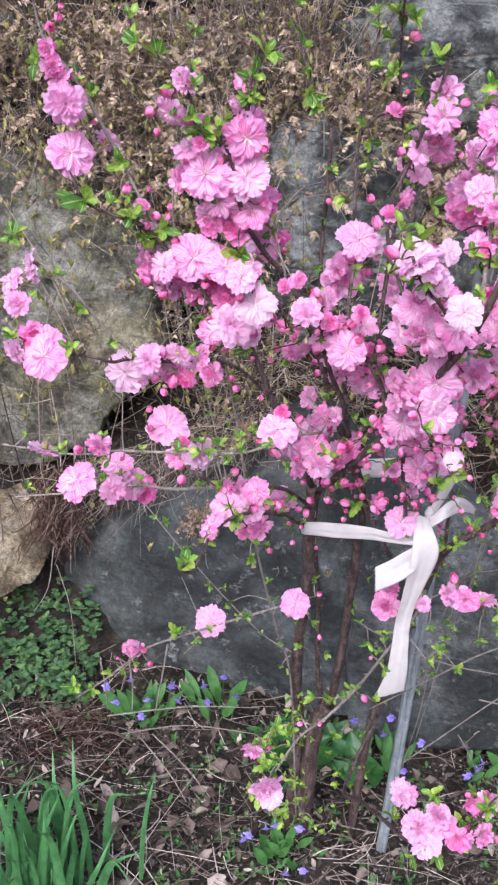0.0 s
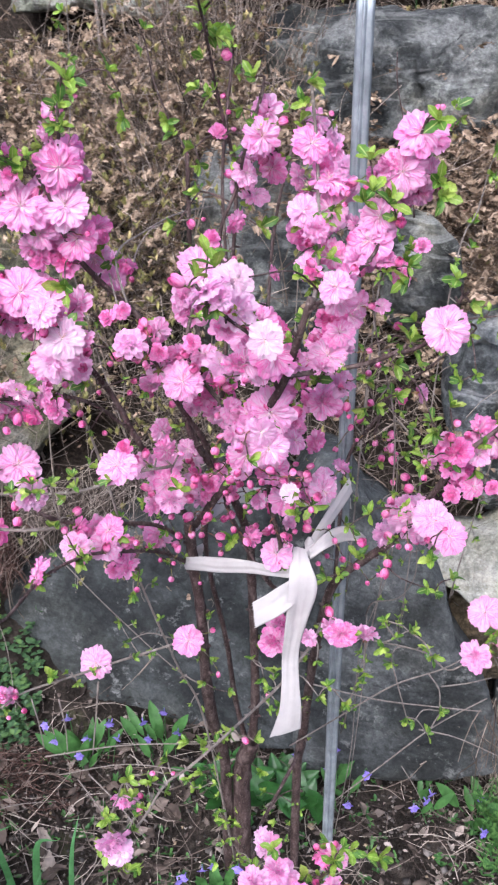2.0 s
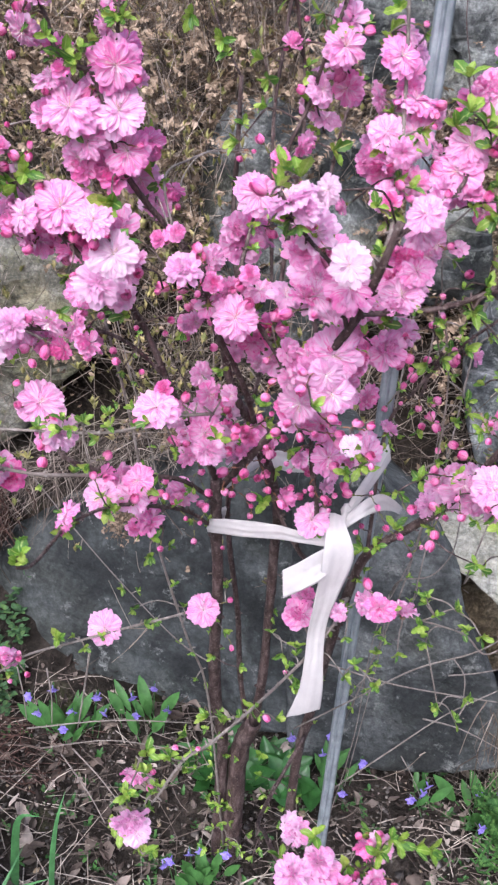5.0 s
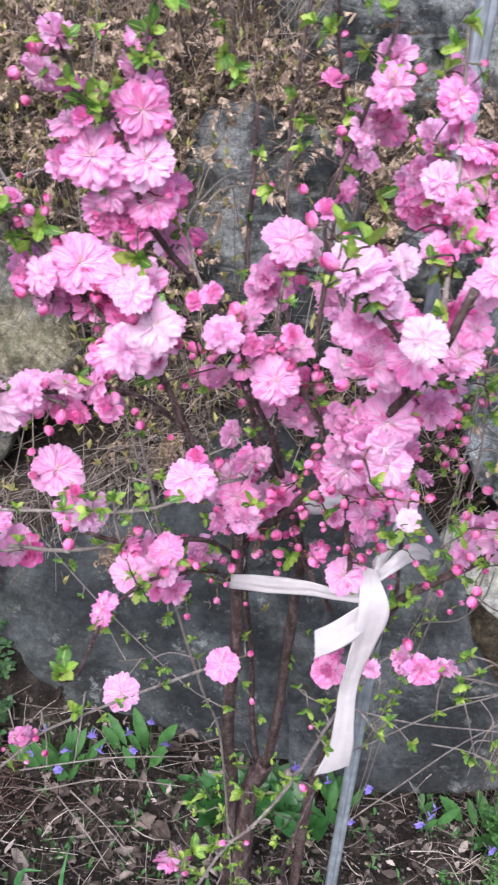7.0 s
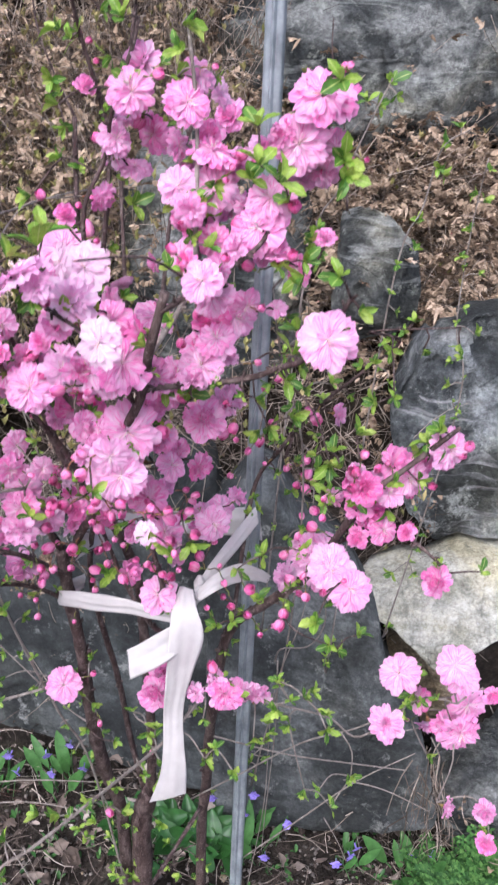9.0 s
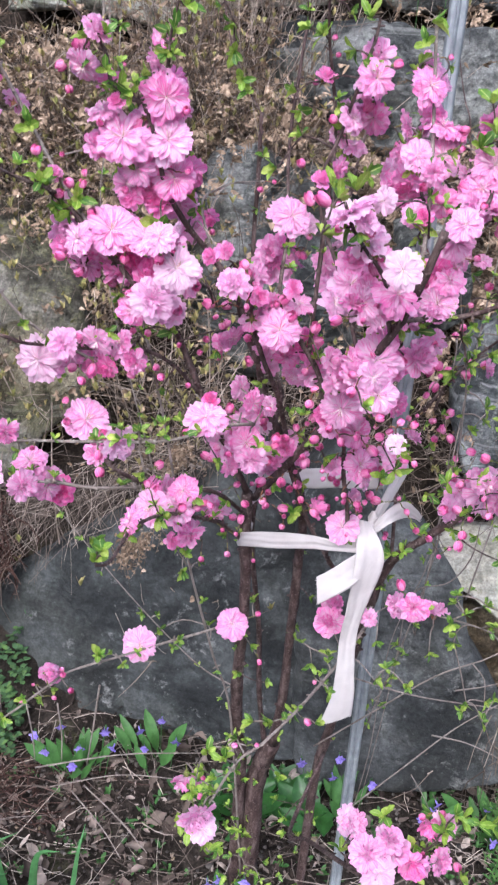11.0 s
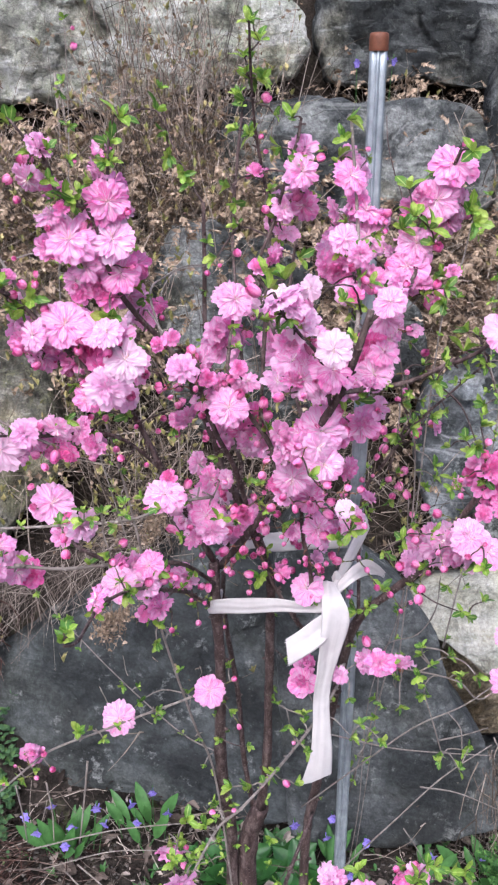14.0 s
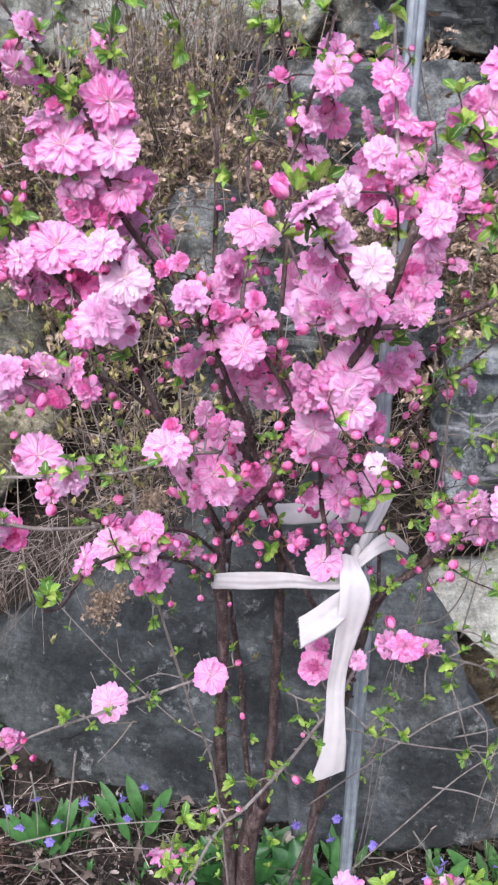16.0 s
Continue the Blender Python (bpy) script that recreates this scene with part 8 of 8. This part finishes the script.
def fern_frond(r):
    """A feathery frond: a bent stalk with side sprigs of three small lobes each."""
    x, y = r.gauss(0.565, 0.038), r.gauss(0.905, 0.026)
    p = Vector((x, y, land(x, y)))
    a = r.uniform(0, 6.28)
    out = Vector((math.cos(a), math.sin(a) * 0.8, 0))
    l, rise = r.uniform(0.05, 0.1), r.uniform(1.2, 2.2)
    res = []
    for i in range(2, 10):
        t = i / 9
        c = p + out * l * 0.75 * t + Vector((0, 0, l * rise * (t - 0.42 * t * t)))
        for s in (-1, 1):
            d = (out * 0.7 + out.cross(Vector((0, 0, 1))) * s + Vector((0, 0, 0.5 - 0.3 * t))).normalized()
            tip = c + d * l * 0.14 * (1.2 - t)
            for turn in (-0.7, 0.0, 0.7):
                e = Matrix.Rotation(turn, 3, "Z") @ d
                vs, _, fs = leaf_sheet(l * r.uniform(0.1, 0.16) * (1.2 - 0.5 * t), l * 0.055, 0.2, -0.1, r.randrange(10 ** 6), 2)
                m = e.to_track_quat("X", "Z").to_matrix()
                res.append(([(tip if turn else c) + m @ v for v in vs], fs, 0))
    return res


scatter("ferny_weeds", "dense mound of dark green finely cut ferny leaves", "weeds", 210, fern_frond, [FERN_LEAF], 27)


def dry_stalk(pts, r):
    """One dry stalk, thick as a straw."""
    path = smooth_path(pts, 5)
    bm = bmesh.new()
    tube(bm, path, r, r * 0.6, 6, 0.2, pts[0][0] * 50)
    foot = Vector(min(pts, key=lambda p: p[2]))
    bmesh.ops.translate(bm, verts=bm.verts, vec=-foot)
    mesh = bpy.data.meshes.new("dry_stalk")
    bm.to_mesh(mesh)
    bm.free()
    mesh.materials.append(BARK["pale"])
    mesh.shade_smooth()
    ob = new("dry_stalk", mesh)
    ob.location = foot
    tagged(ob, "bleached dry stalk among fallen leaves", "dry stalk", "dry stalks in the litter")


# ---- single dry stalks lying and standing in the litter ----
dry_stalk([(-0.209, 1.000, 0.085), (-0.081, 1.000, 0.114), (0.038, 1.000, 0.120)], 0.0013)
dry_stalk([(-0.182, 0.970, 0.079), (-0.079, 0.980, 0.094), (0.030, 0.960, 0.105)], 0.0011)
dry_stalk([(-0.149, 0.960, 0.082), (-0.098, 0.900, 0.077), (-0.069, 0.870, 0.052)], 0.0012)
dry_stalk([(-0.131, 0.960, 0.094), (-0.082, 0.920, 0.080), (-0.033, 0.870, 0.065)], 0.0012)
dry_stalk([(-0.110, 1.000, 0.247), (-0.120, 1.000, 0.172), (-0.132, 1.000, 0.091)], 0.0016)
dry_stalk([(-0.167, 0.980, 0.231), (-0.163, 0.980, 0.174), (-0.165, 0.980, 0.121)], 0.0013)
dry_stalk([(-0.215, 1.000, 0.210), (-0.210, 1.000, 0.157), (-0.208, 1.000, 0.103)], 0.0013)
dry_stalk([(0.364, 0.950, 0.213), (0.419, 0.950, 0.198), (0.485, 0.950, 0.161)], 0.0012)
dry_stalk([(0.392, 0.970, 0.278), (0.431, 0.970, 0.286), (0.465, 0.980, 0.287)], 0.0012)
dry_stalk([(0.345, 0.950, 0.136), (0.365, 0.940, 0.105), (0.381, 0.930, 0.073)], 0.0009)
dry_stalk([(0.252, 0.800, 0.551), (0.256, 0.780, 0.586), (0.279, 0.760, 0.609), (0.289, 0.740, 0.652), (0.284, 0.720, 0.703)], 0.0009)
dry_stalk([(0.256, 0.820, 0.534), (0.261, 0.840, 0.419), (0.260, 0.870, 0.247), (0.261, 0.900, 0.123)], 0.0009)
dry_stalk([(0.476, 0.980, 0.268), (0.494, 0.980, 0.227), (0.488, 0.970, 0.184)], 0.0009)
dry_stalk([(-0.308, 1.140, 0.280), (-0.286, 1.120, 0.201), (-0.274, 1.080, 0.099)], 0.0008)
dry_stalk([(-0.313, 1.150, 0.307), (-0.320, 1.120, 0.247), (-0.342, 1.100, 0.209)], 0.0009)
dry_stalk([(-0.190, 1.850, 0.900), (-0.186, 1.845, 1.040), (-0.188, 1.850, 1.160)], 0.0042)
dry_stalk([(-0.172, 1.860, 0.900), (-0.174, 1.850, 1.040), (-0.178, 1.850, 1.140)], 0.0034)
dry_stalk([(-0.052, 1.850, 0.900), (-0.055, 1.850, 1.040), (-0.056, 1.850, 1.170)], 0.0035)
dry_stalk([(-0.020, 1.790, 0.980), (0.004, 1.780, 1.085), (0.080, 1.790, 1.100), (0.130, 1.800, 1.112), (0.171, 1.800, 1.128)], 0.0016)
dry_stalk([(-0.334, 0.850, 0.059), (-0.308, 0.900, 0.049), (-0.252, 0.930, 0.055), (-0.185, 0.950, 0.043)], 0.0012)


# ---- withered brush on the bank ----
def dry_shrub(x, y, w, h, n, seed, label, leafy, budded, leaf=(0.005, 0.012)):
    """Bare brown brush: stems that fork, withered leaves and swelling buds."""
    r = random.Random(seed)
    z = land(x, y)
    c = thing("dry_shrub", (x, y, z), label, "shrub", "withered brush on the bank")
    sv, sf, lv, lf, bv, bf = [], [], [], [], [], []

    def add(vs, fs, tv, tf):
        o = len(tv)
        tv += vs
        tf += [tuple(i + o for i in f) for f in fs]

    home = Vector((x, y, z))
    tufts = [(x + r.uniform(-w, w), y + r.uniform(-0.7, 0.7) * w, r.uniform(0.5, 1.15), r.uniform(0.4, 1.3)) for k in range(max(8, n // 20))]
    for k in range(n):
        tx, ty, tall, dense = r.choice(tufts)
        bx, by = tx + r.gauss(0, 0.03), ty + r.gauss(0, 0.03)
        a = Vector((bx, by, land(bx, by) - 0.01))
        b = a + Vector((r.gauss(0, 0.07), r.uniform(-0.16, 0.02), h * tall * r.uniform(0.35, 1.1)))
        add(*straw_line(a, b, r.uniform(0.0006, 0.0017), r)[:2], sv, sf)
        for q in range(r.randrange(2, 6)):
            s = a.lerp(b, r.uniform(0.2, 1.0))
            e = s + Vector((r.gauss(0, 0.04), r.gauss(-0.015, 0.03), r.gauss(0.015, 0.035)))
            add(*straw_line(s, e, r.uniform(0.0005, 0.0009), r)[:2], sv, sf)
            if r.random() < budded * dense:
                for g in range(r.randrange(2, 6)):
                    d = Vector((r.gauss(0, 0.5), r.gauss(0, 0.5), 1)).normalized()
                    vs, _, fs = leaf_sheet(r.uniform(0.009, 0.019), r.uniform(0.005, 0.008), 0.8, 0.1, r.randrange(10 ** 6), 2)
                    m = d.to_track_quat("X", "Z").to_matrix()
                    add([e + m @ v for v in vs], fs, bv, bf)
            if leafy > 0.8 and r.random() < leafy * dense:
                # a scrap of dead bracken: small leaflets in pairs along its rib
                rib = Vector((r.gauss(0, 1), r.gauss(-0.3, 0.7), r.gauss(0, 0.5))).normalized()
                flat = rib.cross(Vector((r.gauss(0, 0.5), r.gauss(0, 0.5), 1))).normalized()
                long = r.uniform(0.018, 0.04)
                for g in range(7):
                    c0 = e + rib * long * g / 7 + Vector((0, 0, -0.25 * long * (g / 7) ** 2))
                    for sgn in (-1, 1):
                        c1 = c0 + (flat * sgn + rib * 0.5 + Vector((0, 0, r.gauss(-0.15, 0.3)))) * r.uniform(*leaf) * (1.15 - g / 8)
                        q0 = rib * r.uniform(0.0014, 0.0028)
                        up = Vector((0, 0, r.uniform(-0.0015, 0.002)))
                        add([c0 - q0, c0.lerp(c1, 0.5) - q0 + up, c1, c0.lerp(c1, 0.5) + q0 - up, c0 + q0], [(0, 1, 3, 4), (1, 2, 3)], lv, lf)
            elif leafy <= 0.8 and r.random() < leafy * dense:
                for g in range(r.randrange(4, 11)):
                    vs, fs, _ = curled(e + Vector((r.gauss(0, 0.012), r.gauss(0, 0.012), r.gauss(0, 0.012))), r.uniform(*leaf), r, 1.2, 0.7, (0.0, 0.25, 0.5, 0.75, 1.0))
                    add(vs, fs, lv, lf)
    for nm, tv, tf, m in (("brushwood", sv, sf, DRY_TWIG), ("withered_foliage", lv, lf, BROWN_LEAF), ("bud_growth", bv, bf, SWELLING)):
        if tv:
            ob = new(nm, raw(nm, [v - home for v in tv], tf, m))
            ob.parent = c
            tagged(ob, kind="stuff")
    return c


dry_shrub(-0.12, 1.86, 0.22, 0.16, 420, 61, "dense brown brush with withered leaves and pale buds", 1.0, 0.1, (0.005, 0.013))
dry_shrub(0.12, 1.84, 0.14, 0.1, 220, 62, "heap of curled brown leaves and twigs on the bank", 1.0, 0.05, (0.005, 0.013))
dry_shrub(-0.3, 1.72, 0.24, 0.24, 620, 41, "dense brown brush with withered leaves and pale buds", 0.85, 0.3)
dry_shrub(-0.02, 1.68, 0.2, 0.24, 620, 42, "dense brown brush with withered leaves and pale buds", 0.85, 0.3)
dry_shrub(-0.16, 1.5, 0.2, 0.22, 340, 43, "bare twiggy brush with yellow-green opening buds", 0.12, 0.8)
dry_shrub(-0.38, 1.55, 0.16, 0.24, 320, 44, "bare twiggy brush with yellow-green opening buds", 0.2, 0.8)
dry_shrub(0.5, 1.61, 0.2, 0.06, 760, 45, "heap of curled brown leaves and twigs on the bank", 1.0, 0.02, (0.005, 0.013))
dry_shrub(0.46, 1.66, 0.14, 0.04, 420, 57, "heap of curled brown leaves and twigs on the bank", 1.0, 0.02, (0.005, 0.013))
dry_shrub(0.62, 1.52, 0.13, 0.08, 480, 54, "heap of curled brown leaves and twigs on the bank", 1.0, 0.02, (0.005, 0.013))
dry_shrub(0.18, 1.55, 0.14, 0.1, 90, 46, "bare twigs with a few withered leaves", 0.15, 0.12)
dry_shrub(0.71, 1.8, 0.03, 0.2, 120, 63, "brown dead bracken between the upper boulders", 1.0, 0.05, (0.004, 0.01))
dry_shrub(0.55, 2.0, 0.25, 0.12, 460, 47, "brown dead bracken between the upper boulders", 0.9, 0.05)
dry_shrub(0.06, 1.86, 0.13, 0.42, 430, 48, "grey leafless brush in front of the upper boulders", 0.3, 0.3)
dry_shrub(0.36, 1.32, 0.12, 0.2, 120, 49, "bare twigs between the boulders", 0.06, 0.12)
dry_shrub(0.02, 1.34, 0.15, 0.14, 170, 50, "bare twigs and dry leaves in the hollow", 0.15, 0.12)
dry_shrub(0.1, 1.33, 0.12, 0.42, 70, 56, "thin grey twigs with opening buds before a boulder", 0.05, 0.35)


def thatch(r):
    x = r.uniform(-0.27, 0.05)
    y = 1.22 + r.uniform(-0.03, 0.08)
    a = Vector((x, y, 0.40 + 0.42 * (x + 0.2) + r.uniform(-0.02, 0.05)))
    b = a + Vector((r.uniform(-0.11, 0.05), r.uniform(-0.09, 0.0), r.uniform(-0.11, 0.02)))
    return [straw_line(a, b, r.uniform(0.0003, 0.0007), r, 0.2)]


scatter("dry_grass", "dry grey grass hanging over the dark slab", "dry grass", 380, thatch, [STRAW], 51)


def hanging(r):
    x = r.gauss(0.482, 0.012)
    a = Vector((x, 0.985 + r.uniform(-0.02, 0.02), r.uniform(0.12, 0.24)))
    b = a + Vector((r.gauss(0.002, 0.016), r.uniform(-0.04, 0.0), -r.uniform(0.03, 0.13)))
    b.z = max(b.z, 0.02)
    return [straw_line(a, b, r.uniform(0.0005, 0.0015), r, 0.3)]


scatter("dead_roots", "brown dead stems hanging beside the pale slab", "dead stems", 60, hanging, [DRY_TWIG], 52)


def withered_tuft(x, y, z, w, h, n, seed):
    """A small crumpled tuft of dead fern hanging from the edge of the stones."""
    r = random.Random(seed)
    c = thing("dead_fern", (x, y, z), "crumpled tan tuft of dead fern hanging on stone", "dead fern", "dead fern tufts")
    verts, faces = [], []
    for q in range(n):
        a = Vector((r.gauss(0, w * 0.4), r.gauss(0, 0.01), r.uniform(0, h * 0.3)))
        b = a + Vector((r.gauss(0, w * 0.5), r.uniform(-0.03, 0.0), -r.uniform(0.3, 1.0) * h))
        bits = [straw_line(a, b, 0.0005, r, 0.2)] + [curled(a.lerp(b, r.random()) + Vector((r.gauss(0, 0.003), r.gauss(0, 0.003), 0)), r.uniform(0.003, 0.008), r, 1.2, 0.6, (0.0, 0.25, 0.5, 0.75, 1.0)) for g in range(9)]
        for vs, fs, _ in bits:
            o = len(verts)
            verts += vs
            faces += [tuple(v + o for v in f) for f in fs]
    ob = new("frond_mass", raw("frond_mass", verts, faces, BROWN_LEAF))
    ob.parent = c
    tagged(ob, kind="stuff")


withered_tuft(-0.078, 1.115, 0.41, 0.022, 0.05, 26, 71)
withered_tuft(-0.052, 1.118, 0.425, 0.018, 0.03, 16, 72)
withered_tuft(-0.008, 1.19, 0.53, 0.022, 0.035, 24, 73)


def fallen_stem(r):
    x, y = r.gauss(-0.27, 0.06), r.uniform(0.94, 1.06)
    a = Vector((x, y, land(x, y) + r.uniform(0.004, 0.02)))
    b = a + Vector((r.gauss(0.01, 0.035), r.gauss(-0.01, 0.025), r.uniform(-0.01, 0.03)))
    b.z = max(b.z, land(b.x, b.y) + 0.004)
    return [straw_line(a, b, r.uniform(0.0006, 0.0014), r, 0.2)]


scatter("fallen_stems", "reddish-brown broken stems lying before the ground cover", "dead stems", 240, fallen_stem, [ROOT], 58)


def root_strand(r):
    a = Vector((r.uniform(-0.345, -0.275), 1.19 + r.uniform(-0.02, 0.03), r.uniform(0.31, 0.44)))
    b = a + Vector((r.gauss(0, 0.022), r.uniform(-0.04, 0.0), -r.uniform(0.01, 0.06)))
    return [straw_line(a, b, r.uniform(0.0006, 0.0018), r, 0.35)]


scatter("root_tangle", "reddish-brown dead roots hanging between the stones", "dead roots", 320, root_strand, [ROOT], 54)

dry_shrub(0.52, 1.07, 0.04, 0.16, 26, 53, "dead brown stems and leaves beside the pale slab", 0.12, 0.05)
dry_shrub(-0.32, 1.25, 0.12, 0.5, 45, 55, "sparse grey twigs with opening buds before a boulder", 0.0, 0.2)
